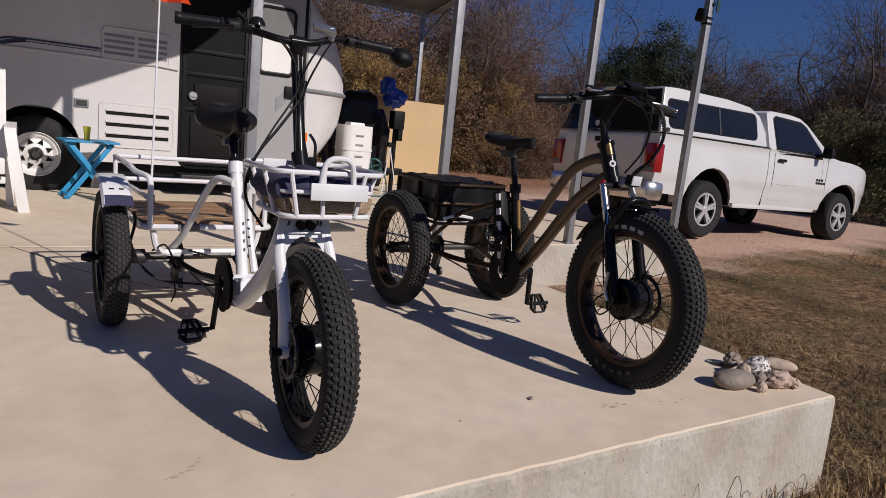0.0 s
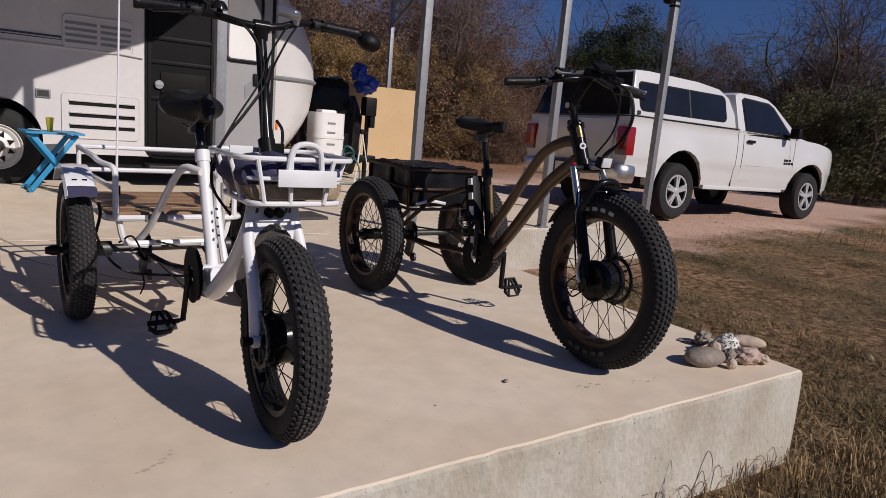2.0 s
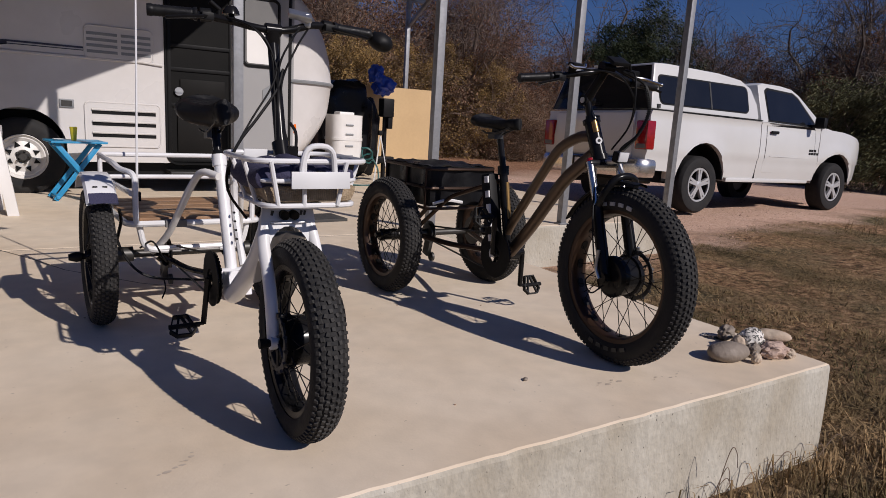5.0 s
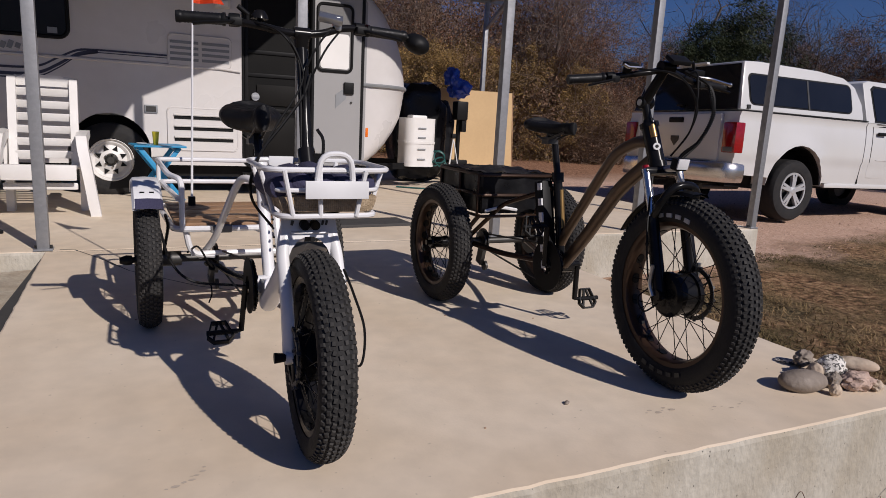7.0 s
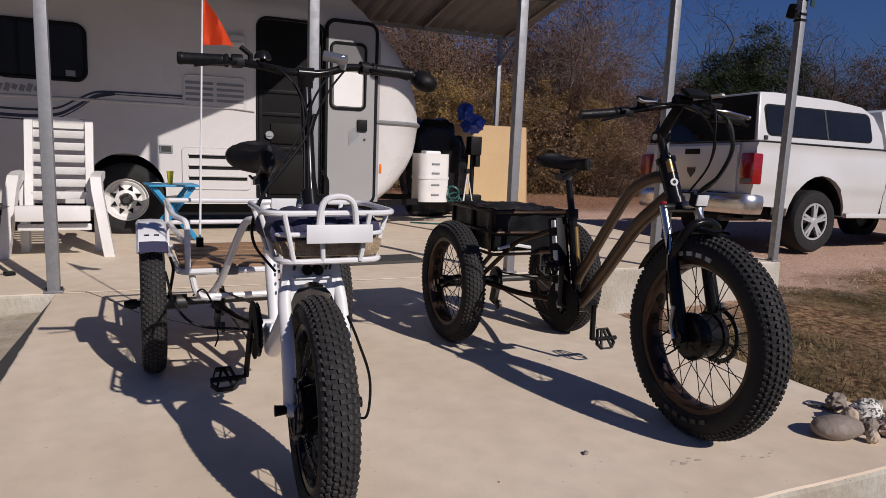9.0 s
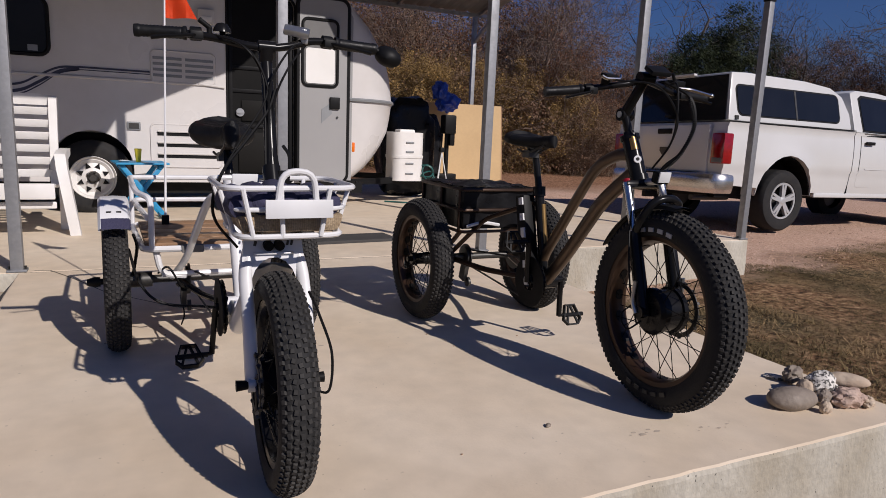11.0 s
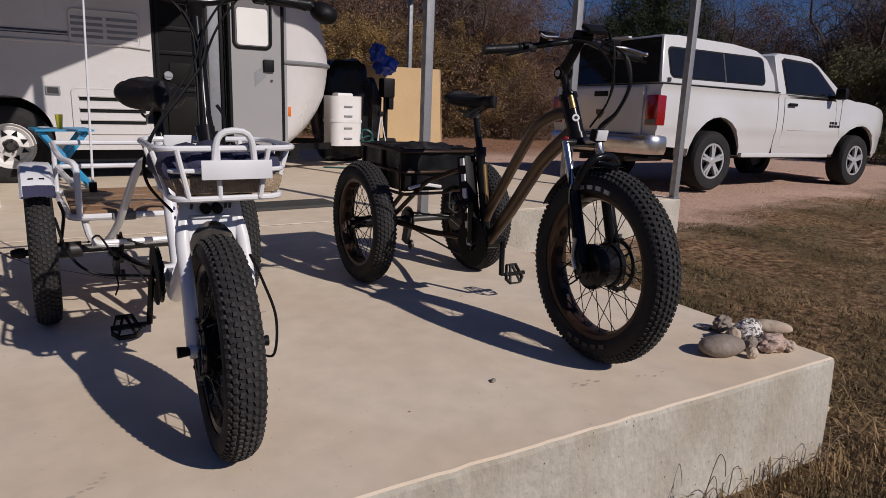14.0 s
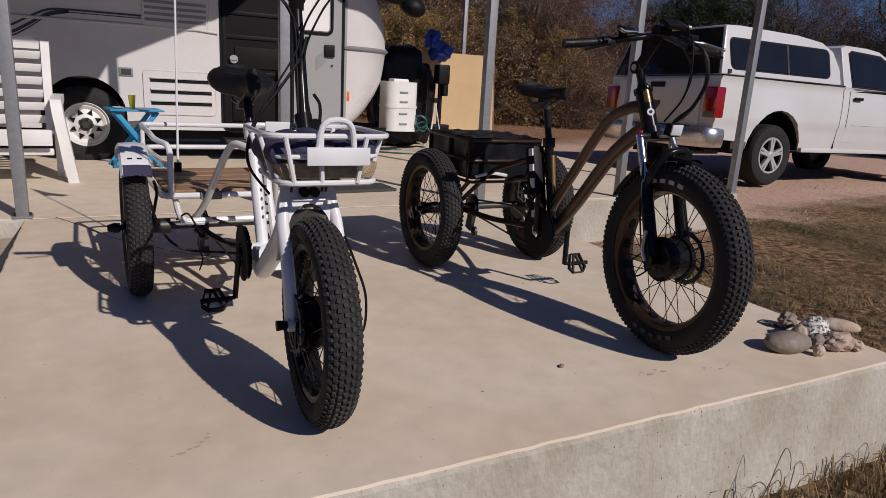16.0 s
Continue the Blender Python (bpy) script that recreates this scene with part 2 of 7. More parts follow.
def tube(bm, pts, r, radius=0.03, closed=False, seg=8, n=4, taper=None, flat=1.0):
    pts = smooth_path(pts, radius, n, closed) if radius else [Vector(p) for p in pts]
    k = len(pts)
    rings = []
    up = None
    for i, p in enumerate(pts):
        if closed:
            d = pts[(i + 1) % k] - pts[i - 1]
        else:
            d = pts[min(i + 1, k - 1)] - pts[max(i - 1, 0)]
        d.normalize()
        if up is None:
            up = d.orthogonal().normalized()
        else:
            up = (up - d * up.dot(d))
            up = up.normalized() if up.length > 1e-6 else d.orthogonal().normalized()
        side = d.cross(up)
        rr = r if taper is None else r + (taper - r) * i / max(k - 1, 1)
        rings.append([bm.verts.new(p + (up * math.cos(a) * flat + side * math.sin(a)) * rr) for a in [2 * math.pi * j / seg for j in range(seg)]])
    for i in range(k if closed else k - 1):
        a, b = rings[i], rings[(i + 1) % k]
        for j in range(seg):
            bm.faces.new((a[j], a[(j + 1) % seg], b[(j + 1) % seg], b[j]))
    if not closed:
        bm.faces.new(rings[0][::-1])
        bm.faces.new(rings[-1])
    return bm


def curve(pts, n=8):
    """Catmull-Rom through points."""
    pts = [Vector(p) for p in pts]
    q = [pts[0] * 2 - pts[1]] + pts + [pts[-1] * 2 - pts[-2]]
    out = []
    for i in range(1, len(q) - 2):
        a, b, c, d = q[i - 1:i + 3]
        for j in range(n):
            t = j / n
            out.append(0.5 * ((2 * b) + (c - a) * t + (2 * a - 5 * b + 4 * c - d) * t * t + (3 * b - a - 3 * c + d) * t ** 3))
    return out + [pts[-1]]


def cable(bm, pts, r, seg=6, n=8):
    return tube(bm, curve(pts, n), r, radius=0, seg=seg)


def lathe(bm, prof, seg=32, axis='X', at=(0, 0, 0), a0=0.0, a1=2 * math.pi):
    """Turns (r, h) pairs round an axis."""
    full = abs(a1 - a0 - 2 * math.pi) < 1e-6
    rings = []
    for j in range(seg if full else seg + 1):
        a = a0 + (a1 - a0) * j / seg
        ring = []
        for r, h in prof:
            u, v = r * math.cos(a), r * math.sin(a)
            co = {'X': (h, u, v), 'Y': (u, h, v), 'Z': (u, v, h)}[axis]
            ring.append(bm.verts.new(Vector(at) + Vector(co)))
        rings.append(ring)
    m = len(rings)
    for j in range(m if full else m - 1):
        a, b = rings[j], rings[(j + 1) % m]
        for i in range(len(prof) - 1):
            bm.faces.new((a[i], a[i + 1], b[i + 1], b[i]))
    return bm


def prism(bm, outline, axis, lo, hi):
    """Extrudes a closed outline of two coordinates along an axis."""
    def co(p, h):
        return {'X': (h, p[0], p[1]), 'Y': (p[0], h, p[1]), 'Z': (p[0], p[1], h)}[axis]
    a = [bm.verts.new(co(p, lo)) for p in outline]
    b = [bm.verts.new(co(p, hi)) for p in outline]
    k = len(outline)
    bm.faces.new(a)
    bm.faces.new(b[::-1])
    for i in range(k):
        bm.faces.new((a[i], b[i], b[(i + 1) % k], a[(i + 1) % k]))
    return bm


def rrect(x0, z0, x1, z1, r, n=5):
    out = []
    for cx, cz, a0 in ((x1 - r, z1 - r, 0), (x0 + r, z1 - r, 90), (x0 + r, z0 + r, 180), (x1 - r, z0 + r, 270)):
        for j in range(n + 1):
            a = radians(a0 + 90 * j / n)
            out.append((cx + r * math.cos(a), cz + r * math.sin(a)))
    return out


def raw(name, verts, faces, material, kind_label=None, smooth=False):
    me = bpy.data.meshes.new(name)
    me.from_pydata(verts, [], faces)
    me.update()
    if smooth:
        me.shade_smooth()
    me.materials.append(material)
    return me

# ---- ground, slabs ----
def ground_material():
    m = bpy.data.materials.new("earth")
    m.use_nodes = True
    n, l = m.node_tree.nodes, m.node_tree.links
    b = n["Principled BSDF"]
    b.inputs["Roughness"].default_value = 0.95
    b.inputs["Specular IOR Level"].default_value = 0.15
    geo = n.new("ShaderNodeNewGeometry")
    sep = n.new("ShaderNodeSeparateXYZ")
    l.new(geo.outputs["Position"], sep.inputs[0])

    def math_(op, a, b2):
        x = n.new("ShaderNodeMath")
        x.operation = op
        for i, v in enumerate((a, b2)):
            if hasattr(v, "is_linked"):
                l.new(v, x.inputs[i])
            else:
                x.inputs[i].default_value = v
        return x.outputs[0]

    def tex(sc, det=5, rough=0.6):
        t = n.new("ShaderNodeTexNoise")
        t.inputs["Scale"].default_value, t.inputs["Detail"].default_value, t.inputs["Roughness"].default_value = sc, det, rough
        l.new(geo.outputs["Position"], t.inputs["Vector"])
        return t.outputs["Fac"]

    def ramp(f, stops):
        r = n.new("ShaderNodeValToRGB")
        e = r.color_ramp.elements
        while len(e) < len(stops):
            e.new(0.5)
        for k, (p, c) in zip(e, stops):
            k.position, k.color = p, (*c, 1)
        l.new(f, r.inputs[0])
        return r.outputs[0]

    def mix(f, a, c):
        x = n.new("ShaderNodeMix")
        x.data_type = 'RGBA'
        l.new(f, x.inputs[0]), l.new(a, x.inputs[6]), l.new(c, x.inputs[7])
        return x.outputs[2]

    gravel = mix(tex(0.5), ramp(tex(38, 4, 0.8), [(0.3, (0.28, 0.165, 0.115)), (0.5, (0.66, 0.46, 0.355)), (0.68, (0.82, 0.67, 0.56))]),
                 ramp(tex(22, 5, 0.8), [(0.3, (0.34, 0.19, 0.125)), (0.55, (0.58, 0.37, 0.26)), (0.72, (0.76, 0.58, 0.46))]))
    litter = ramp(tex(14, 6, 0.75), [(0.36, (0.028, 0.017, 0.010)), (0.46, (0.16, 0.088, 0.047)), (0.56, (0.37, 0.225, 0.122)), (0.67, (0.54, 0.375, 0.225))])
    green = ramp(tex(20, 5, 0.8), [(0.38, (0.03, 0.023, 0.013)), (0.52, (0.13, 0.10, 0.052)), (0.64, (0.33, 0.25, 0.14))])
    f_green = n.new("ShaderNodeMapRange")
    f_green.inputs[1].default_value, f_green.inputs[2].default_value = 0.48, 0.62
    l.new(tex(0.7, 3), f_green.inputs[0])
    near = n.new("ShaderNodeMapRange")
    near.inputs[1].default_value, near.inputs[2].default_value, near.inputs[3].default_value, near.inputs[4].default_value = -0.3, 1.6, 0.85, 0.0
    l.new(math_('ADD', sep.outputs[1], math_('MULTIPLY', tex(1.3, 4), 1.2)), near.inputs[0])
    grass = mix(math_('MAXIMUM', f_green.outputs[0], near.outputs[0]), litter, green)
    edge = math_('SUBTRACT', sep.outputs[1], math_('MULTIPLY', sep.outputs[0], 0.15))
    edge = math_('ADD', edge, math_('MULTIPLY', math_('SUBTRACT', tex(0.9, 6), 0.5), 2.4))
    f = n.new("ShaderNodeMapRange")
    f.inputs[1].default_value, f.inputs[2].default_value = 2.0, 2.7
    l.new(edge, f.inputs[0])
    far = n.new("ShaderNodeMapRange")
    far.inputs[1].default_value, far.inputs[2].default_value, far.inputs[3].default_value, far.inputs[4].default_value = 11.5, 13.5, 1.0, 0.0
    l.new(math_('ADD', sep.outputs[1], math_('MULTIPLY', tex(0.4, 4), 4)), far.inputs[0])
    ff = math_('MULTIPLY', f.outputs[0], far.outputs[0])
    fallen = ramp(tex(16, 6, 0.8), [(0.34, (0.075, 0.036, 0.020)), (0.5, (0.27, 0.138, 0.078)), (0.66, (0.46, 0.29, 0.185))])
    l.new(mix(ff, mix(far.outputs[0], fallen, grass), gravel), b.inputs["Base Color"])
    bp = n.new("ShaderNodeBump")
    bp.inputs["Strength"].default_value, bp.inputs["Distance"].default_value = 0.9, 0.03
    l.new(tex(30, 6, 0.75), bp.inputs["Height"])
    l.new(bp.outputs[0], b.inputs["Normal"])
    return m


M["earth"] = ground_material()


def ground_z(x, y):
    z = -0.40 + 0.12 * min(max((x - 2.0) / 5.0, 0), 1) + 0.10 * min(max((y - 9) / 6, 0), 1)
    z += 0.03 * noise.noise(Vector((x * 0.8, y * 0.8, 0))) + 0.012 * noise.noise(Vector((x * 4, y * 4, 3)))
    return z


def axis_steps(lo, hi, fine_lo, fine_hi, step):
    a = list(np.arange(fine_lo, fine_hi, step))
    d, v = step, fine_lo
    while v > lo:
        d *= 1.35
        v -= d
        a.insert(0, v)
    d, v = step, a[-1]
    while v < hi:
        d *= 1.35
        v += d
        a.append(v)
    return a


gx, gy = axis_steps(-2500, 2500, -4, 9, 0.16), axis_steps(-2500, 2500, -4, 8, 0.16)
gv = [(x, y, ground_z(x, y)) for y in gy for x in gx]
gw = len(gx)
gf = [(j * gw + i, j * gw + i + 1, (j + 1) * gw + i + 1, (j + 1) * gw + i) for j in range(len(gy) - 1) for i in range(gw - 1)]
tagged(new("ground", raw("ground", gv, gf, M["earth"], smooth=True)), label="dry grass and pinkish gravel drive round the slab", category="ground", kind="structure")

AX0, AX1, AY0, AY1 = -1.375, 1.605, -0.19, 2.907     # apron
MX0, MX1, MY0, MY1 = -7.0, 4.47, 2.907, 9.2          # carport slab


def slab(name, x0, y0, x1, y1, label):
    """Worn top lip, lumpy poured faces; the top is its own skin."""
    bm = bmn()
    n = 60
    ring = []
    for a, b in (((x0, y0), (x1, y0)), ((x1, y0), (x1, y1)), ((x1, y1), (x0, y1)), ((x0, y1), (x0, y0))):
        for i in range(n):
            t = i / n
            ring.append((a[0] + (b[0] - a[0]) * t, a[1] + (b[1] - a[1]) * t))
    levels = [(-0.011, 0.0), (-0.004, -0.0045), (0.0, -0.018), (0.0, -0.12), (0.002, -0.22), (0.004, -0.34), (0.006, -0.75)]
    cx, cy = (x0 + x1) / 2, (y0 + y1) / 2
    rows = []
    for o, z in levels:
        row = []
        for x, y in ring:
            k = 0.004 * noise.noise(Vector((x * 7, y * 7, z * 9))) if z < -0.02 else 0.0045 * noise.noise(Vector((x * 19, y * 19, 5)))
            ox = (o + k) * (1 if x > cx else -1) if abs(x - x0) < 1e-6 or abs(x - x1) < 1e-6 else 0
            oy = (o + k) * (1 if y > cy else -1) if abs(y - y0) < 1e-6 or abs(y - y1) < 1e-6 else 0
            row.append(bm.verts.new((x + ox, y + oy, z)))
        rows.append(row)
    k = len(ring)
    for a, b in zip(rows, rows[1:]):
        for i in range(k):
            bm.faces.new((a[i], b[i], b[(i + 1) % k], a[(i + 1) % k]))
    f = bm.faces.new(rows[0])
    ob = obj(name, bm, M["face"], smooth=False)
    ob.data.materials.append(M["slab"])
    for p in ob.data.polygons:
        if p.normal.z > 0.35:
            p.material_index = 1
    return tagged(ob, label=label, category="slab", kind="structure")


slab("apron", AX0, AY0, AX1, AY1 - 0.006, "cream concrete slab with a raw poured face")
slab("pavement", MX0, MY0, MX1, MY1, "cream concrete carport slab")
tagged(obj("joint", box(bmn(), (0.13, 2.902, -0.03), (2.95, 0.032, 0.054)), M["joint"], smooth=False), label="dirt-filled joint between two slabs", category="joint", kind="structure")
bm = bmn()
pts = [(-1.30, 2.95), (-1.22, 2.93), (-1.13, 2.76), (-1.05, 2.60), (-0.93, 2.33), (-0.80, 2.16), (-0.62, 1.93), (-0.45, 1.80)]
for (xa, ya), (xb, yb) in zip(pts, pts[1:]):
    for s in range(3):
        t0, t1 = s / 3, (s + 1) / 3
        a = Vector((xa + (xb - xa) * t0, ya + (yb - ya) * t0, 0.0008))
        b = Vector((xa + (xb - xa) * t1, ya + (yb - ya) * t1, 0.0008))
        d = (b - a).normalized().cross(Vector((0, 0, 1))) * (0.0028 + 0.0012 * random.random())
        bm.faces.new([bm.verts.new(v) for v in (a + d, b + d, b - d, a - d)])
tagged(obj("crack", bm, M["black"], smooth=False), label="thin dark crack across the concrete", category="crack", kind="structure")

# dry soil banked up beside the apron, a narrow gap left along its side
bm = bmn()
g = {}
for j in range(21):
    y = 0.2 + 2.695 * j / 20
    inner = AX0 - 0.012 - 0.045 * (2.895 - y) - 0.008 * noise.noise(Vector((y * 6, 0, 1)))
    for i in range(14):
        x = inner - 2.6 * (i / 13) ** 1.6
        g[i, j] = bm.verts.new((x, y, -0.105 - 0.02 * (i == 0) - 0.36 * (max(1.3 - y, 0) / 1.1) ** 1.6 - 0.36 * (i / 13) ** 4 + 0.014 * noise.noise(Vector((x * 5, y * 5, 2)))))
    g[-1, j] = bm.verts.new((inner + 0.004, y, -0.5))
for j in range(20):
    for i in range(-1, 13):
        bm.faces.new((g[i, j], g[i, j + 1], g[i + 1, j + 1], g[i + 1, j]))
bmesh.ops.recalc_face_normals(bm, faces=bm.faces[:])
tagged(obj("soil_bank", bm, M["bank"]), label="bare dry soil banked beside the concrete apron", category="ground", kind="structure")

# added dark strip along the apron's side, wider towards the front
bm = prism(bmn(), [(AX0 - 0.008, 2.888), (AX0 - 0.008, 0.35), (AX0 - 0.122, 0.35), (AX0 - 0.010, 2.888)], 'Z', -0.5, -0.03)
tagged(obj("edging", bm, M["plank"], smooth=False), label="dark strip along the side of the concrete apron", category="edging", kind="structure")

# ---- carport ----
POSTS = [-2.86, -1.38, 0.11, 1.615, 3.01, 4.42]
EAVE, RIDGE, RY = 2.72, 3.35, 5.75
FY, BY = 2.95, 8.42


bm = box(bmn(), (0, 0, EAVE / 2), (0.064, 0.064, EAVE))
first = thing("carport_post", "square galvanised steel carport post bolted to the slab", "post", (POSTS[0], FY, 0), 0, "carport posts")
part("shaft", bm, M["galv"], first, bevel=0.006)
part("foot_plate", box(bmn(), (0, 0, 0.006), (0.10, 0.085, 0.012)), M["galv"], first, bevel=0.003)
for sx in (-1, 1):
    part("bolt", rod(bmn(), (sx * 0.04, 0, 0.006), (sx * 0.04, 0, 0.03), 0.008, seg=6), M["steel_dark"], first)
for x in POSTS[1:]:
    copy_thing(first, pose(x, FY, 0))
for x in (-2.86, -1.38, 1.55, 4.35):
    back = copy_thing(first, pose(x, BY, 0, 0, 0, 180))
    bm = bmn()
    box(bm, (0, 0.36, EAVE - 0.22), (0.05, 0.92, 0.05), (28, 0, 0))
    part("brace", bm, M["galv"], back, bevel=0.005)

roof = thing("carport_roof", "shallow pitched ribbed sheet-metal carport roof", "roof", (0, 0, 0), kind="structure")
SLOPE = (RIDGE - EAVE - 0.09) / (RY - FY)


EDGE_X = (-7, 0.0, 0.10, 0.95, 1.3, 1.6, 1.95, 2.6, 4.8)


def front_edge(x):
    """Front edge of the sheets, notched out of view to shape the shadow on the trailer."""
    return float(np.interp(x, EDGE_X, (2.35, 2.35, 2.88, 3.42, 4.0, 4.0, 3.60, 3.60, 4.10)))


for nm, ya, za, yb, zb in (("roof_sheet", FY - 0.02, EAVE + 0.09, RY, RIDGE), ("roof_sheet", RY, RIDGE, BY + 0.1, EAVE + 0.06)):
    bm = bmn()
    xs = np.arange(-7.0, 4.75, 0.075)
    up, lo = [], []
    for i, x in enumerate(xs):
        h = 0.02 if i % 3 == 0 else 0
        if yb == RY:
            ya = front_edge(x)
            za = EAVE + 0.09 + (ya - FY) * SLOPE
        up.append([bm.verts.new((x, ya, za + h)), bm.verts.new((x, yb, zb + h))])
        lo.append([bm.verts.new((x, ya, za + h - 0.006)), bm.verts.new((x, yb, zb + h - 0.006))])
    for a, b, c, d in zip(up, up[1:], lo, lo[1:]):
        bm.faces.new((a[0], b[0], b[1], a[1]))
        bm.faces.new((c[0], c[1], d[1], d[0]))
        bm.faces.new((a[0], c[0], d[0], b[0]))
        bm.faces.new((a[1], b[1], d[1], c[1]))
    part(nm, bm, M["roof"], roof, smooth=False)
bm = bmn()
for xa, xb in zip(EDGE_X, (*EDGE_X[1:-1], 4.72)):
    pa, pb = [Vector((x, front_edge(x), EAVE + 0.095 + (front_edge(x) - FY) * SLOPE)) for x in (xa, xb)]
    tube(bm, [pa, pb], 0.032, 0, seg=4)
part("fascia", bm, M["roof"], roof, smooth=False)
for x in POSTS:
    bm = bmn()
    ys = FY if x < 0 else front_edge(x) + 0.1
    tube(bm, [(x, ys, EAVE + 0.03 + (ys - FY) * SLOPE), (x, RY, RIDGE - 0.06), (x, BY, EAVE + 0.02)], 0.03, radius=0.1, seg=4)
    part("rafter", bm, M["galv"], roof, smooth=False)
for y, z in ((FY + 1.4, EAVE + 0.32), (BY - 1.3, EAVE + 0.30)):
    part("purlin", box(bmn(), (-1.15, y, z + 0.04), (11.6, 0.06, 0.03)), M["galv"], roof, smooth=False)
part("base_rail", box(bmn(), (-3.6, FY, EAVE + 0.01), (6.7, 0.055, 0.055)), M["galv"], roof, smooth=False)
part("base_rail", box(bmn(), (-1.15, BY, EAVE + 0.01), (11.6, 0.055, 0.055)), M["galv"], roof, smooth=False)

# lamp and camera box strapped to the corner post
dev = thing("security_camera", "small black security camera strapped to a steel post", "camera", (4.36, FY - 0.05, 2.25))
bm = bmn()
box(bm, (-0.125, -0.02, -0.055), (0.070, 0.085, 0.125), (12, 0, 20))
part("housing", bm, M["black"], dev, bevel=0.028)
bm = rod(bmn(), (-0.125, -0.072, -0.035), (-0.125, -0.05, -0.035), 0.024, seg=16)
part("lens", bm, M["glass"], dev)
bm = bmn()
rod(bm, (-0.10, 0.0, -0.05), (0.03, 0.03, -0.07), 0.012)
part("bracket", bm, M["black"], dev)
bm = bmn()
for z in (-0.10, -0.05):
    box(bm, (0.06, 0.05, z), (0.074, 0.074, 0.02))
part("strap", bm, M["black"], dev, smooth=False)

pn = thing("solar_panel", "small dark green panel clipped to a steel post", "panel", (4.44, FY - 0.05, 2.33))
part("panel", box(bmn(), (0.05, 0, 0), (0.085, 0.012, 0.13), (0, 0, 20)), M["panel_green"], pn, bevel=0.004)
part("clip", box(bmn(), (0.0, 0.02, 0), (0.03, 0.03, 0.03)), M["black"], pn, bevel=0.004)

# ---- fat-tyre tricycles ----
def wheel(parent, name, at, R, W, heading, rim_mat, hub_r=0.03, hub_w=0.1, disc=0.0, letters=False, rimw=0.06, dside=1):
    """Rim with tyre, tread, spokes, hub; axle along x, the wheel turned about z."""
    rim_r = R - W * 0.74
    bm = bmn()
    rw = rimw / 2
    lathe(bm, [(rim_r - 0.012, -rw), (rim_r + 0.006, -rw - 0.004), (rim_r + 0.008, -rw + 0.006), (rim_r - 0.004, -rw + 0.01), (rim_r - 0.008, 0),
               (rim_r - 0.004, rw - 0.01), (rim_r + 0.008, rw - 0.006), (rim_r + 0.006, rw + 0.004), (rim_r - 0.012, rw),
               (rim_r - 0.02, rw - 0.012), (rim_r - 0.02, -rw + 0.012), (rim_r - 0.012, -rw)], 56)
    rim = part(name, bm, rim_mat, parent)
    rim.matrix_local = pose(*at, 0, 0, heading)
    bm = bmn()
    prof = []
    for i in range(15):
        a = radians(-128 + 256 * i / 14)
        prof.append((R - W / 2 + 0.006 + (W / 2 - 0.006) * math.cos(a), W / 2 * 0.98 * math.sin(a)))
    lathe(bm, prof, 64)
    part("tyre", bm, M["rubber"], rim)
    # knobs in staggered rows, shoulder knobs longer
    verts, faces = [], []
    n = int(2 * math.pi * R / 0.0215)
    rows = [(-52, 0.5, 0.0120, 0.0100, 0.05), (-35, 0.0, 0.0105, 0.0135, 0.30), (-17.5, 0.5, 0.0105, 0.0130, -0.34), (0, 0.0, 0.0110, 0.0125, 0.25), (17.5, 0.5, 0.0105, 0.0130, 0.34), (35, 0.0, 0.0105, 0.0135, -0.30), (52, 0.5, 0.0120, 0.0100, -0.05)]
    for j in range(n):
        for deg, sh, lx, ly, skew in rows:
            th = 2 * math.pi * (j + sh) / n
            a = radians(deg)
            cr = R - W / 2 + 0.006 + (W / 2 - 0.006) * math.cos(a)
            cx = W / 2 * 0.98 * math.sin(a)
            er = Vector((0, math.cos(th), math.sin(th)))
            et = Vector((0, -math.sin(th), math.cos(th)))
            nn = (Vector((math.sin(a), 0, 0)) + er * math.cos(a)).normalized()
            ss = nn.cross(et)
            k2 = skew if (j + int(deg)) % 2 else skew * 0.4
            tt, ss = (et + ss * k2).normalized(), (ss - et * k2).normalized()
            c = Vector((cx, 0, 0)) + er * cr
            k = len(verts)
            for h, sc in ((-0.003, 1.0), (0.0042, 0.76)):
                for p, q in ((-1, -1), (1, -1), (1, 1), (-1, 1)):
                    verts.append(c + nn * h + ss * (lx / 2 * p * sc) + tt * (ly / 2 * q * sc))
            faces += [(k + 4, k + 5, k + 6, k + 7), (k, k + 1, k + 5, k + 4), (k + 1, k + 2, k + 6, k + 5), (k + 2, k + 3, k + 7, k + 6), (k + 3, k, k + 4, k + 7)]
    tr = new("tread", raw("tread", verts, faces, M["tread"]))
    tr.parent = rim
    bm = bmn()
    for i in range(36):
        a = 2 * math.pi * i / 36
        b = a + (0.42 if i % 4 < 2 else -0.42)
        s = 1 if i % 2 else -1
        h = hub_r * 0.96
        rod(bm, (s * hub_w * 0.42, h * math.cos(b), h * math.sin(b)), (s * 0.008, (rim_r - 0.014) * math.cos(a), (rim_r - 0.014) * math.sin(a)), 0.0016, seg=5)
    part("spokes", bm, M["blackm"], rim)
    bm = bmn()
    w = hub_w / 2
    lathe(bm, [(0.0, -w - 0.02), (0.012, -w - 0.02), (0.012, -w), (hub_r * 0.82, -w), (hub_r, -w + 0.012), (hub_r, -w * 0.5), (hub_r * 0.9, -w * 0.45), (hub_r * 0.9, w * 0.45),
               (hub_r, w * 0.5), (hub_r, w - 0.012), (hub_r * 0.82, w), (0.012, w), (0.012, w + 0.02), (0.0, w + 0.02)], 28)
    part("hub", bm, M["blackm"], rim)
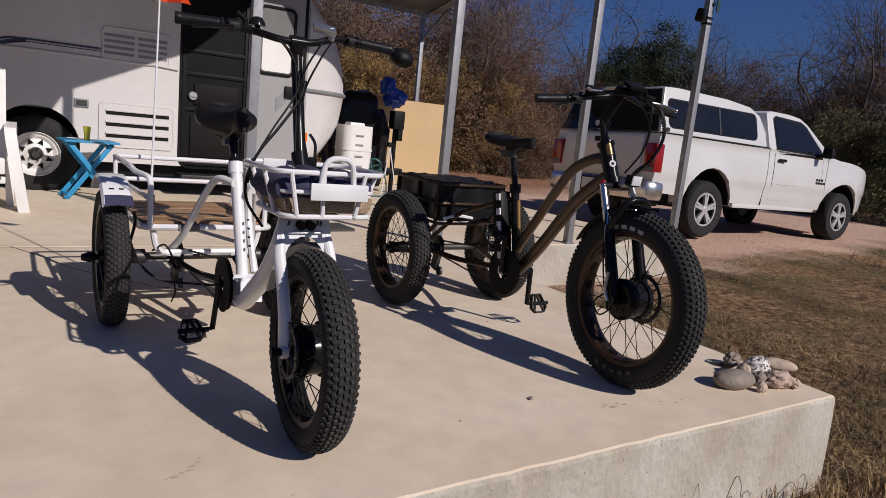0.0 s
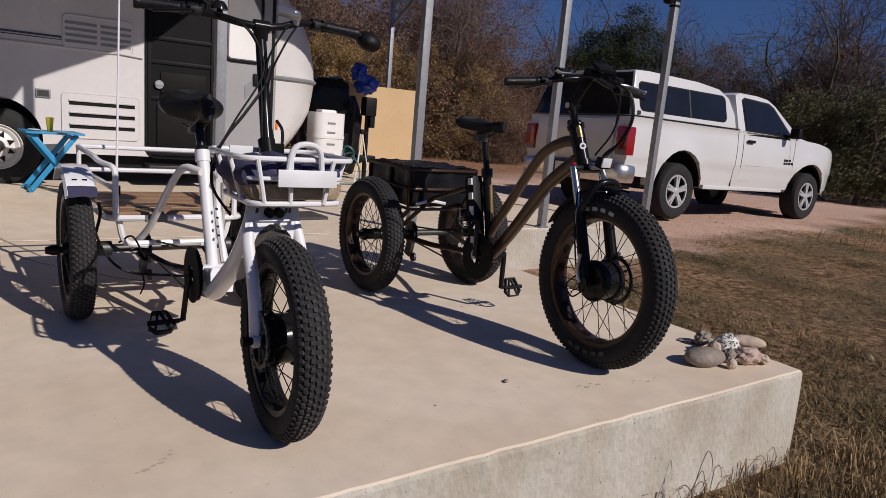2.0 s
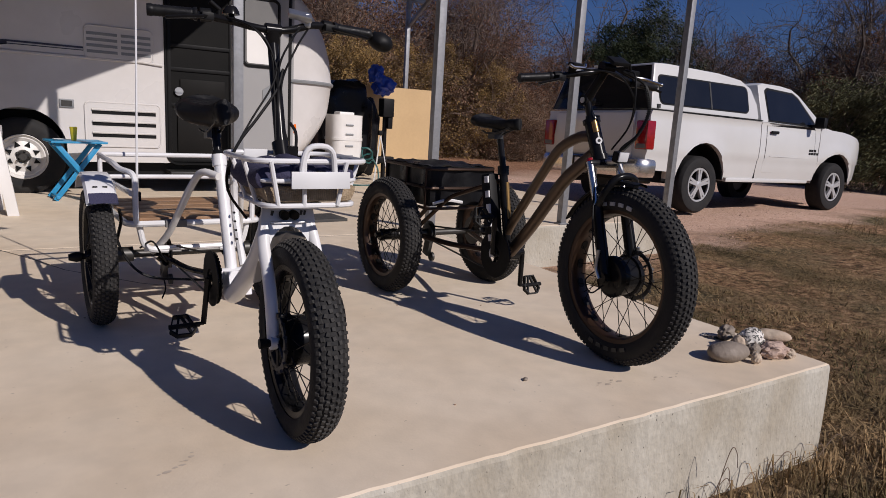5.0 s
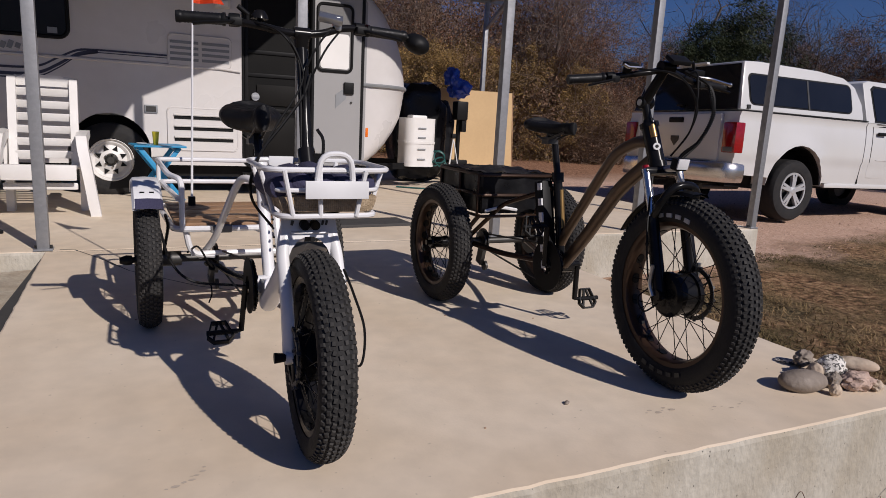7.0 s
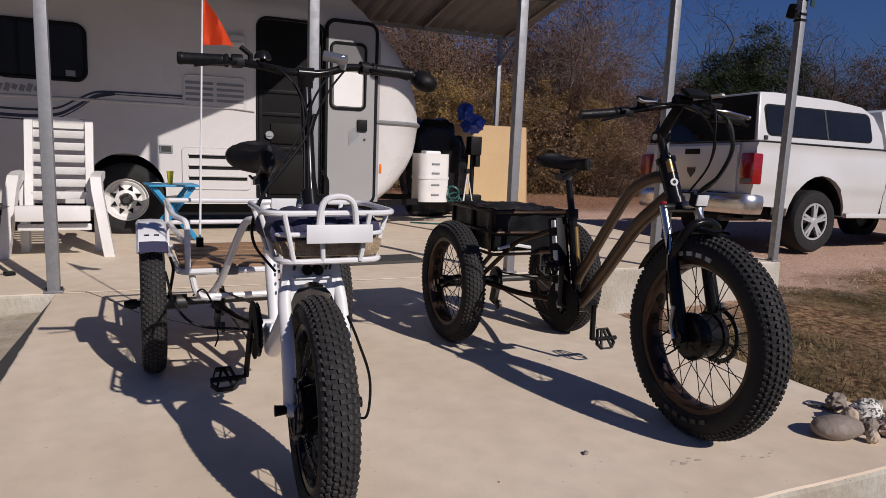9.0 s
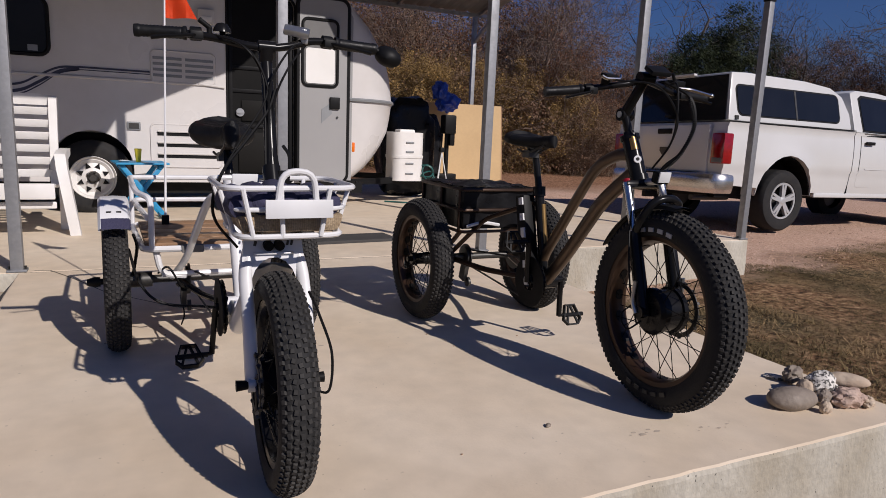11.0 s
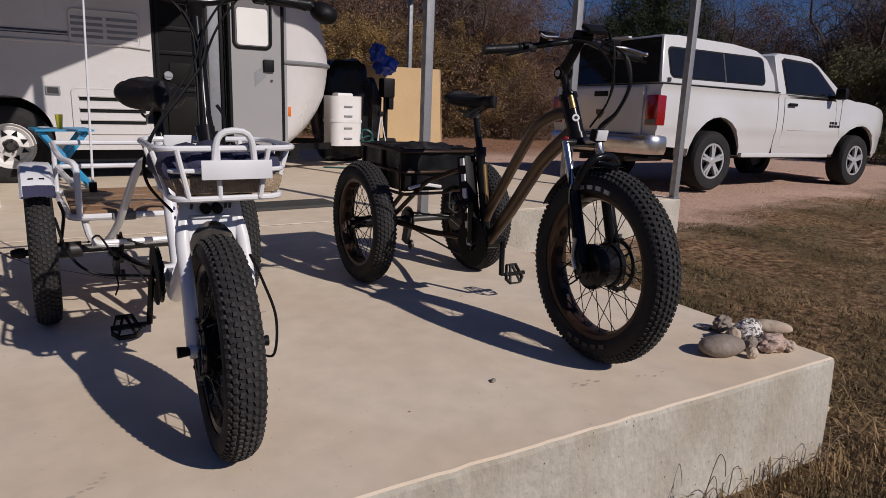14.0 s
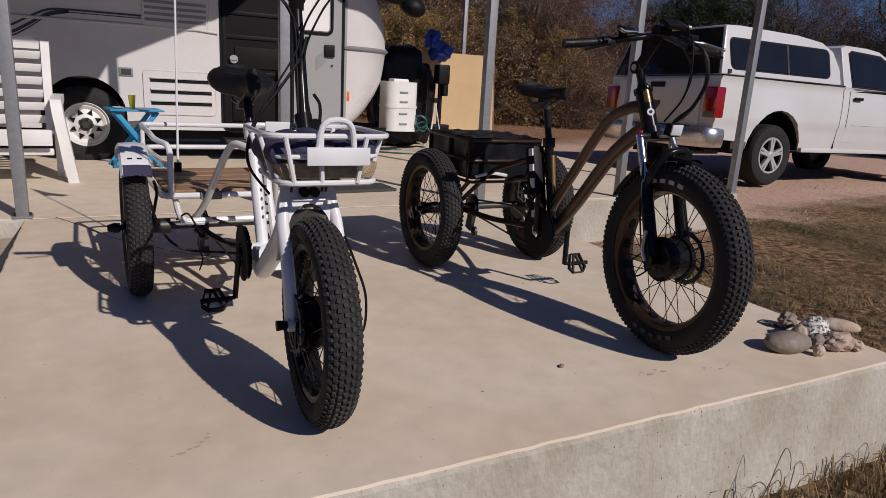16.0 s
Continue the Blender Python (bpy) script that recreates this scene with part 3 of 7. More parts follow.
    if disc:
        bm = bmn()
        lathe(bm, [(disc - 0.016, disc and -w - 0.012), (disc, -w - 0.012), (disc, -w - 0.009), (disc - 0.016, -w - 0.009), (disc - 0.016, -w - 0.012)], 40)
        for i in range(6):
            a = i * math.pi / 3
            rod(bm, (-w - 0.0105, 0.02 * math.cos(a), 0.02 * math.sin(a)), (-w - 0.0105, (disc - 0.012) * math.cos(a + 0.35), (disc - 0.012) * math.sin(a + 0.35)), 0.004, seg=5)
        for i in range(14):
            a = i * math.pi / 7
            rod(bm, (-w - 0.0105, (disc - 0.004) * math.cos(a), (disc - 0.004) * math.sin(a)), (-w - 0.0105, (disc + 0.004) * math.cos(a), (disc + 0.004) * math.sin(a)), 0.006, seg=5)
        if dside < 0:
            bmesh.ops.scale(bm, vec=(-1, 1, 1), verts=bm.verts)
        part("brake_disc", bm, M["steel_dark"], rim, "drilled steel brake disc")
    # cut-outs round the rim web, rubber strip
    hole = None
    for i in range(18):
        a = 2 * math.pi * i / 18
        if hole is None:
            h_ob = part("rim_cutout", prism(bmn(), rrect(-0.014, -0.019, 0.014, 0.019, 0.012, 3), 'Z', -0.0015, 0.0015), M["black"], rim, smooth=False)
            hole = h_ob.data
        else:
            h_ob = new("rim_cutout", hole)
            h_ob.parent = rim
        h_ob.matrix_local = pose(0, (rim_r - 0.0215) * math.cos(a), (rim_r - 0.0215) * math.sin(a), math.degrees(a) - 90, 0, 0)
    if letters:
        for a0, k in ((67, 5), (247, 5)):
            for i in range(k):
                bm = bmn()
                a = radians(a0 + 36 - i * 9.0)
                rr = R - W * 0.53
                c = Vector((-W / 2 * 0.99, rr * math.cos(a), rr * math.sin(a)))
                m = math.degrees(a)
                box(bm, c + Vector((-0.001, 0, 0)), (0.004, 0.014, 0.024), (m, 0, 0))
                part("sidewall_mark", bm, M["mark_pale" if a0 < 180 else "steel_dark"], rim, "pale raised marks on the sidewall", smooth=False)
    return rim


def bars(parent, pts, rad):
    """Handlebar along points from the left end to the right one, with ribbed grips, levers and clamps."""
    pts = [Vector(p) for p in pts]
    bar = part("handlebar", tube(bmn(), curve(pts, 6), rad, radius=0, seg=10), M["blackm"], parent)
    for e, i in ((pts[0], pts[1]), (pts[-1], pts[-2])):
        bm = bmn()
        d = (i - e).normalized()
        prof = [(0.0, -0.006), (rad * 1.48, -0.006), (rad * 1.6, 0.004)]
        for k in range(12):
            prof += [(rad * 1.5, 0.008 + k * 0.009), (rad * 1.40, 0.012 + k * 0.009)]
        prof += [(rad * 1.7, 0.116), (rad * 1.7, 0.123), (rad, 0.125)]
        lathe(bm, prof, 16, 'Z')
        bmesh.ops.transform(bm, matrix=Matrix.Translation(e) @ d.to_track_quat('Z', 'Y').to_matrix().to_4x4(), verts=bm.verts)
        part("grip", bm, M["leather"], bar)
        bm = bmn()
        p = e + d * 0.145
        rod(bm, p - d * 0.014, p + d * 0.016, rad * 1.75, seg=12)
        box(bm, p + Vector((0, -0.022, -0.006)), (0.034, 0.026, 0.022))
        part("lever_clamp", bm, M["black"], bar, bevel=0.004)
        bm = bmn()
        tube(bm, [p + Vector((0, -0.028, -0.006)), p + Vector((0, -0.046, -0.010)) - d * 0.02, p + Vector((0, -0.055, -0.016)) - d * 0.075, p + Vector((0, -0.060, -0.022)) - d * 0.115], 0.0055, radius=0.02, seg=6, flat=0.8)
        part("brake_lever", bm, M["blackm"], bar)
    return bar


def pedal(parent, at, ang=0.0):
    """Eight-sided alloy cage on a spindle."""
    bm = bmn()
    ring = [(-0.044, -0.020, 0), (-0.024, -0.043, 0), (0.024, -0.043, 0), (0.044, -0.020, 0), (0.044, 0.020, 0), (0.024, 0.043, 0), (-0.024, 0.043, 0), (-0.044, 0.020, 0)]
    lathe(bm, [(0.92, -0.0095), (1.06, -0.0095), (1.06, 0.0095), (0.92, 0.0095), (0.92, -0.0095)], 8, 'Z')
    for v in bm.verts:
        k = max(range(8), key=lambda q: v.co.x * ring[q][0] + v.co.y * ring[q][1] * 0.98)
        f = math.hypot(v.co.x, v.co.y)
        v.co.x, v.co.y = ring[k][0] * f, ring[k][1] * f
    rod(bm, (-0.045, 0, 0), (0.06, 0, 0), 0.0095)
    for s in (-1, 1):
        box(bm, (s * 0.016, 0, 0), (0.008, 0.082, 0.010), (0, 0, s * 16))
    p = part("pedal", bm, M["black"], parent, smooth=False)
    p.matrix_local = pose(*at, ang, 0, 0)
    return p


def saddle(parent, at, L, Wd, H, tilt=0, springs=True):
    """Cushion with a broad back and a narrow nose towards -y."""
    bm = bmn()
    n, k = 30, 24
    rings = []
    for i in range(n + 1):
        t = 0.5 - 0.5 * math.cos(math.pi * i / n)
        y = -L * 0.62 + L * t
        w = Wd * (0.24 + 0.76 * min(max((t - 0.25) / 0.5, 0), 1) ** 1.3) * (1 if t < 0.9 else math.sqrt(max(1 - ((t - 0.9) / 0.105) ** 2, 0.02)))
        w *= math.sqrt(max(1 - max(0, (0.08 - t) / 0.085) ** 2, 0.03))
        top = H * (0.62 + 0.38 * max(0, (t - 0.4) / 0.6) ** 1.5 + 0.06 * max(0, 0.3 - t))
        ring = []
        for j in range(k):
            a = 2 * math.pi * j / k
            x = w / 2 * math.copysign(abs(math.cos(a)) ** 0.7, math.cos(a))
            s = math.sin(a)
            z = top * (0.55 + 0.45 * s) if s > 0 else top * 0.55 + H * 0.42 * s
            if s > 0.8 and 0.25 < t < 0.95:
                z -= 0.012 * (s - 0.8) / 0.2
            ring.append(bm.verts.new((x, y, z)))
        rings.append(ring)
    for a, b in zip(rings, rings[1:]):
        for j in range(k):
            bm.faces.new((a[j], a[(j + 1) % k], b[(j + 1) % k], b[j]))
    bm.faces.new(rings[0][::-1])
    bm.faces.new(rings[-1])
    s = part("saddle", bm, M["leather"], parent, "padded black vinyl saddle")
    s.matrix_local = pose(*at, tilt, 0, 0)
    bm = bmn()
    for sx in (-1, 1):
        tube(bm, [(sx * 0.018, -L * 0.45, 0.005), (sx * 0.022, 0, -0.03), (sx * 0.03, L * 0.22, -0.01)], 0.0045, radius=0.04, seg=6)
        if springs:
            cp = [(sx * 0.05 + 0.014 * math.cos(q), L * 0.22 + 0.014 * math.sin(q), -0.045 + 0.05 * q / 31.4) for q in np.linspace(0, 31.4, 50)]
            tube(bm, cp, 0.003, radius=0, seg=5)
    box(bm, (0, 0, -0.03), (0.05, 0.05, 0.03))
    part("saddle_rails", bm, M["steel_dark"], s)
    return s


def chainwheel(parent, at, r, guard=True, sx=-1):
    bm = bmn()
    lathe(bm, [(r - 0.02, -0.003), (r, -0.002), (r, 0.002), (r - 0.02, 0.003), (r - 0.02, -0.003)], 44, at=at)
    for i in range(5):
        a = 2 * math.pi * i / 5
        rod(bm, at, Vector(at) + Vector((0, (r - 0.012) * math.cos(a), (r - 0.012) * math.sin(a))), 0.009, seg=6)
    for i in range(36):
        a = 2 * math.pi * i / 36
        box(bm, Vector(at) + Vector((0, (r + 0.002) * math.cos(a), (r + 0.002) * math.sin(a))), (0.004, 0.006, 0.006), (math.degrees(a), 0, 0))
    c = part("chainring", bm, M["blackm"], parent)
    if guard:
        bm = bmn()
        lathe(bm, [(r * 0.40, sx * 0.012), (r + 0.012, sx * 0.012), (r + 0.012, sx * 0.016), (r * 0.40, sx * 0.018), (r * 0.40, sx * 0.012)], 44, at=at)
        part("chain_guard", bm, M["black"], c)
    return c


# ---- white tricycle ----
WX, WF, WR = -0.484, 0.163, 1.385
WYAW = 1.2          # it stands slightly askew on the slab, turned about its front wheel
WAX = (WX - (WR - WF) * math.sin(radians(WYAW)), WF + (WR - WF) * math.cos(radians(WYAW)), 0)
wt = thing("cargo_tricycle", "white step-through electric cargo tricycle with front and rear baskets", "tricycle", WAX, WYAW, "electric tricycles")
R1, STEER = 0.267, 3.2


def WL(p):
    """World to the white tricycle's own place."""
    return Vector(p) - Vector((WX, WR, 0))


def WW(p):
    """True world place to the askew tricycle's own."""
    return Matrix.Rotation(radians(-WYAW), 3, 'Z') @ (Vector(p) - Vector(WAX))


wheel(wt, "front_wheel", WL((WX, WF, R1)), R1, 0.092, -STEER, M["blackm"], 0.075, 0.10, 0.08)
for x in (-0.345, 0.345):
    w = wheel(wt, "rear_wheel", (x, 0, R1), R1, 0.088, 0, M["blackm"], 0.028, 0.09, 0)
    bm = bmn()
    s = 1 if x > 0 else -1
    lathe(bm, [(0.0, s * 0.055), (0.018, s * 0.055), (0.02, s * 0.075), (0.012, s * 0.10), (0.0, s * 0.10)], 14)
    part("axle_cap", bm, M["black"], w)
    bm = bmn()
    prof = [(R1 + 0.045, -0.052), (R1 + 0.057, -0.044), (R1 + 0.060, 0.0), (R1 + 0.057, 0.044), (R1 + 0.045, 0.052), (R1 + 0.042, 0.050), (R1 + 0.055, 0.0), (R1 + 0.042, -0.050), (R1 + 0.045, -0.052)]
    lathe(bm, prof, 22, 'X', (x, 0, R1), radians(52), radians(133))
    f = part("rear_fender", bm, M["white"], wt, "white sheet-metal fender over a rear wheel")
    bm = bmn()
    for dx in (-0.016, 0.016):
        c = Vector((x + dx, (R1 + 0.060) * math.cos(radians(119)), R1 + (R1 + 0.060) * math.sin(radians(119))))
        box(bm, c, (0.016, 0.004, 0.006), (29, 0, 0))
    part("slot", bm, M["black"], f, smooth=False)
    bm = bmn()
    lathe(bm, [(R1 + 0.0590, -0.042), (R1 + 0.0615, 0.0), (R1 + 0.0590, 0.046), (R1 + 0.050, 0.0525)], 6, 'X', (x, 0, R1), radians(125), radians(134))
    part("tape", bm, M["navy"], f, "dark blue tape patch")
    bm = bmn()
    tube(bm, [(x - s * 0.055, 0.0, R1), (x - s * 0.075, -0.10, 0.42), (x - s * 0.06, -0.16, 0.47)], 0.006, radius=0.04, seg=6)
    part("fender_stay", bm, M["blackm"], wt)

# rear axle, frame
bm = bmn()
rod(bm, (-0.30, 0, R1), (0.30, 0, R1), 0.016, seg=12)
rod(bm, (-0.30, 0, R1), (-0.22, 0, R1), 0.03, seg=12)
rod(bm, (0.22, 0, R1), (0.30, 0, R1), 0.03, seg=12)
part("rear_axle", bm, M["steel_dark"], wt)
BB = WL((WX + 0.035, 0.905, 0.264))
HB, HT = WL((WX, 0.305, 0.59)), WL((WX, 0.378, 0.725))
bm = bmn()
tube(bm, curve([HT + Vector((0, 0.015, -0.06)), HB + Vector((0, 0.08, -0.02)), HB + Vector((0, 0.20, -0.17)), HB + Vector((0, 0.36, -0.29)), HB + Vector((0.01, 0.50, -0.365)), BB + Vector((0, 0.0, -0.03))], 6), 0.031, radius=0, seg=14)
box(bm, BB + Vector((0, -0.03, -0.015)), (0.075, 0.15, 0.085), (-12, 0, 0))
rod(bm, HB - Vector((0, 0.01, 0.03)), HT, 0.029, seg=16)
part("main_frame", bm, M["white"], wt)
bm = bmn()
rod(bm, BB, WL((WX + 0.028, 1.035, 0.675)), 0.0215, seg=14)
rod(bm, WL((WX + 0.028, 1.03, 0.65)), WL((WX + 0.028, 1.042, 0.690)), 0.0265, seg=14)
rod(bm, BB - Vector((0.05, 0, 0)), BB + Vector((0.05, 0, 0)), 0.034, seg=16)
tube(bm, [BB + Vector((0.03, 0.03, 0.335)), BB + Vector((0.04, 0.12, 0.365)), BB + Vector((0.055, 0.16, 0.22)), BB + Vector((0.05, 0.03, 0.03))], 0.014, radius=0.06, seg=8)
part("seat_tube", bm, M["white"], wt)
for z in (0.0, 0.03, 0.06, 0.09):
    bm = box(bmn(), BB + Vector((0.014, -0.010 + z * 0.35, 0.14 + z)), (0.007, 0.012, 0.006))
    part("frame_mark", bm, M["black"], wt, "short dark mark on the white tube", smooth=False)
for sx in (-1, 1):
    bm = bmn()
    tube(bm, [BB + Vector((sx * 0.03, 0.06, 0.355)), BB + Vector((sx * 0.07, 0.14, 0.37)), BB + Vector((sx * 0.09, 0.20, 0.31)), BB + Vector((sx * 0.14, 0.38, 0.09)), (sx * 0.15, 0.0, R1)], 0.0135, radius=0.07, seg=10)
    part("seat_stay", bm, M["plastic"], wt)
    bm = bmn()
    tube(bm, [BB + Vector((sx * 0.02, 0.05, -0.01)), BB + Vector((sx * 0.09, 0.3, -0.03)), (sx * 0.13, 0, R1)], 0.012, radius=0.05, seg=8)
    part("chain_stay", bm, M["blackm"], wt)
bm = bmn()
SP = WL((WX + 0.027, 1.04, 0.678))
rod(bm, SP, SP + Vector((-0.005, 0.035, 0.11)), 0.0155, seg=12)
rod(bm, SP - Vector((0, 0, 0.01)), SP + Vector((0, 0.005, 0.03)), 0.024, seg=12)
part("seat_post", bm, M["blackm"], wt)
saddle(wt, SP + Vector((-0.010, 0.05, 0.115)), 0.285, 0.225, 0.125, -6, False)
bm = bmn()
cb = BB + Vector((-0.085, 0, 0))
rod(bm, BB + Vector((-0.06, 0, 0)), cb, 0.014)
tube(bm, [cb, cb + Vector((-0.012, 0.02, -0.17))], 0.011, radius=0, seg=8, flat=0.7)
rod(bm, cb + Vector((-0.012, 0.02, -0.17)), cb + Vector((-0.05, 0.02, -0.17)), 0.007)
part("crank", bm, M["blackm"], wt)
bm = bmn()
rod(bm, BB + Vector((0.06, 0, 0)), BB + Vector((0.09, 0, 0)), 0.014)
tube(bm, [BB + Vector((0.09, 0, 0)), BB + Vector((0.10, -0.02, 0.17))], 0.011, radius=0, seg=8)
part("crank", bm, M["blackm"], wt)
pedal(wt, cb + Vector((-0.085, 0.02, -0.172)), 34)
pedal(wt, BB + Vector((0.155, -0.02, 0.17)), -5)
chainwheel(wt, BB + Vector((-0.06, 0, 0)), 0.088)
bm = bmn()
for s in (-1, 1):
    rod(bm, BB + Vector((-0.06, 0.0, s * 0.085)), (-0.08, 0.0, R1 + s * 0.03), 0.004, seg=5)
part("chain", bm, M["steel_dark"], wt)
bm = bmn()
lathe(bm, [(0.02, -0.015), (0.045, -0.012), (0.045, -0.004), (0.055, -0.002), (0.055, 0.004), (0.02, 0.008)], 24, at=(-0.085, 0, R1))
part("cassette", bm, M["steel_dark"], wt)
bm = bmn()
box(bm, (-0.11, -0.03, 0.20), (0.02, 0.05, 0.07), (20, 0, 0))
for y, z in ((-0.04, 0.23), (-0.055, 0.165)):
    rod(bm, (-0.098, y, z), (-0.085, y, z), 0.022, seg=14)
rod(bm, (-0.13, -0.02, 0.24), (-0.09, 0.0, R1), 0.01)
part("derailleur", bm, M["steel_dark"], wt)
for pts, r in (([(-0.30, -0.06, 0.40), (-0.27, -0.16, 0.29), (-0.20, -0.20, 0.22), (-0.06, -0.22, 0.20), (0.0, -0.42, 0.24)], 0.005),
               ([(-0.20, -0.05, 0.30), (-0.17, -0.14, 0.34), (-0.13, -0.12, 0.27), (-0.10, -0.04, 0.23)], 0.004),
               ([(-0.12, -0.02, 0.2), (-0.11, -0.05, 0.13), (-0.12, -0.03, 0.08)], 0.003)):
    part("cable", cable(bmn(), pts, r), M["black"], wt)

# fork, steering column, bars turn together
turn = Matrix.Rotation(radians(-STEER), 3, 'Z')


def steer(v):
    """Offset about the front hub's upright, turned with the wheel."""
    v = Vector(v)
    v.y -= 0.03 * min(max((v.z - R1) / 0.35, 0), 1)
    return WL((WX, WF, 0)) + turn @ v


for s in (-1, 1):
    bm = bmn()
    tube(bm, [steer((s * 0.068, 0.0, R1 - 0.01)), steer((s * 0.07, 0.040, R1 + 0.14)), steer((s * 0.071, 0.125, R1 + 0.255)), steer((s * 0.054, 0.160, R1 + 0.322)), steer((s * 0.0, 0.170, R1 + 0.335))], 0.0175, radius=0.06, seg=12, flat=0.8)
    rod(bm, steer((s * 0.062, 0, R1)), steer((s * 0.078, 0, R1)), 0.019, seg=14)
    part("fork_leg", bm, M["white"], wt)
    bm = bmn()
    rod(bm, steer((s * 0.078, 0, R1)), steer((s * 0.106, 0, R1)), 0.011, 0.014, seg=10)
    part("axle_peg", bm, M["black"], wt)
bm = bmn()
fp = [(R1 + 0.012, -0.055), (R1 + 0.028, -0.045), (R1 + 0.032, 0), (R1 + 0.028, 0.045), (R1 + 0.012, 0.055), (R1 + 0.010, 0.052), (R1 + 0.028, 0), (R1 + 0.010, -0.052), (R1 + 0.012, -0.055)]
lathe(bm, fp, 20, 'X', (0, 0, 0), radians(20), radians(66))
ff = part("front_fender", bm, M["plastic"], wt, "scuffed white front fender")
ff.matrix_local = Matrix.Translation(steer((0, 0, R1))) @ pose(0, 0, 0, 0, 0, -STEER)
bm = bmn()
rod(bm, (-0.050, 0.100, R1 + 0.034), (0.050, 0.100, R1 + 0.034), 0.004, seg=8)
part("guard_rim", bm, M["white"], ff)
bm = bmn()
# broad hood between the fork legs, arched over the tyre
hood_out = [(-0.074, 0.205), (-0.078, 0.27), (-0.070, 0.345), (-0.066, 0.39), (0.066, 0.39), (0.070, 0.345), (0.078, 0.27), (0.074, 0.205)]
hood_in = [(0.060 * math.cos(radians(a)), 0.205 + 0.085 * math.sin(radians(a))) for a in range(0, 181, 20)]
front_, back_ = [[bm.verts.new(steer((x, y0_ + 0.28 * (z - 0.205), R1 + z))) for x, z in hood_out + hood_in] for y0_ in (0.105, 0.113)]
bm.faces.new(front_)
bm.faces.new(back_[::-1])
for a in range(len(front_)):
    b = (a + 1) % len(front_)
    bm.faces.new((front_[a], front_[b], back_[b], back_[a]))
bmesh.ops.recalc_face_normals(bm, faces=bm.faces[:])
hd = part("fork_hood", bm, M["white"], wt, "shaded white hood between the fork legs", smooth=False)
for x, w in ((-0.044, 0.007), (0.036, 0.006), (0.046, 0.006)):
    part("name_mark", box(bmn(), steer((x, 0.1385, R1 + 0.325)), (w, 0.004, 0.013), (0, 14, -STEER)), M["steel_dark"], hd, "short dark mark", smooth=False)
bm = bmn()
for s in (-1, 1):
    rod(bm, steer((s * 0.0135, 0.148, R1 + 0.322)), steer((s * 0.0135, 0.118, R1 + 0.320)), 0.0125, seg=18)
lamp = part("headlight", bm, M["black"], wt, "twin round black headlamp")
bm = bmn()
for s in (-1, 1):
    rod(bm, steer((s * 0.0135, 0.1185, R1 + 0.320)), steer((s * 0.0135, 0.117, R1 + 0.3198)), 0.009, seg=18)
part("lamp_lens", bm, M["glass"], lamp)
CB, CT = WW((-0.456, 0.405, 0.745)), WW((-0.450, 0.515, 1.068))
bm = bmn()
rod(bm, CB, CT, 0.0175, 0.0155, seg=16)
rod(bm, CB - Vector((0, 0.01, 0.02)), CB + Vector((0, 0.012, 0.028)), 0.024, seg=16)
box(bm, CB + Vector((0.028, 0.0, 0.0)), (0.03, 0.035, 0.04))
rod(bm, CT - Vector((0, 0, 0.015)), CT + Vector((0, -0.006, 0.02)), 0.021, seg=14)
rod(bm, CT + Vector((-0.022, -0.004, 0.022)), CT + Vector((0.022, -0.004, 0.022)), 0.018, seg=14)
part("steering_column", bm, M["blackm"], wt)
wb = bars(wt, [WW(p) for p in ((-0.768, 0.595, 1.113), (-0.690, 0.580, 1.114), (-0.620, 0.560, 1.111), (-0.560, 0.535, 1.103), (-0.505, 0.515, 1.092), (-0.450, 0.508, 1.089), (-0.390, 0.512, 1.098), (-0.320, 0.530, 1.120), (-0.230, 0.545, 1.121), (-0.128, 0.552, 1.118))], 0.0108)
bm = bmn()
lathe(bm, [(0.0, -0.028), (0.020, -0.024), (0.034, -0.008), (0.038, 0.004), (0.035, 0.009), (0.0, 0.011)], 22, 'Y', (0, 0, 0))
mr = part("mirror", bm, M["black"], wb, "round black bar-end mirror")
mr.matrix_local = Matrix.Translation(WW((-0.086, 0.545, 1.098))) @ pose(0, 0, 0, 15, 20, -25) @ Matrix.Diagonal((1.1, 1, 0.8, 1))
bm = bmn()
rod(bm, WW((-0.128, 0.552, 1.118)), WW((-0.098, 0.548, 1.106)), 0.009)
part("mirror_arm", bm, M["black"], wb)
bm = bmn()
box(bm, WW((-0.365, 0.52, 1.141)), (0.070, 0.05, 0.018), (25, 8, -15))
box(bm, WW((-0.345, 0.525, 1.128)), (0.022, 0.03, 0.04))
part("display", bm, M["alu"], wb, "small grey screen on the handlebar", bevel=0.006)
bm = bmn()
lathe(bm, [(0, 0.026), (0.014, 0.022), (0.022, 0.010), (0.024, 0.0), (0.0, 0.0)], 20, 'Z', WW((-0.560, 0.545, 1.122)))
rod(bm, WW((-0.560, 0.545, 1.122)), WW((-0.555, 0.537, 1.100)), 0.008)
part("bell", bm, M["blackm"], wb, "small dark bicycle bell")
bm = bmn()
rod(bm, WW((-0.592, 0.552, 1.112)), WW((-0.592, 0.550, 1.134)), 0.007)
rod(bm, WW((-0.590, 0.55, 1.131)), WW((-0.618, 0.545, 1.150)), 0.007)
part("thumb_switch", bm, M["black"], wb)
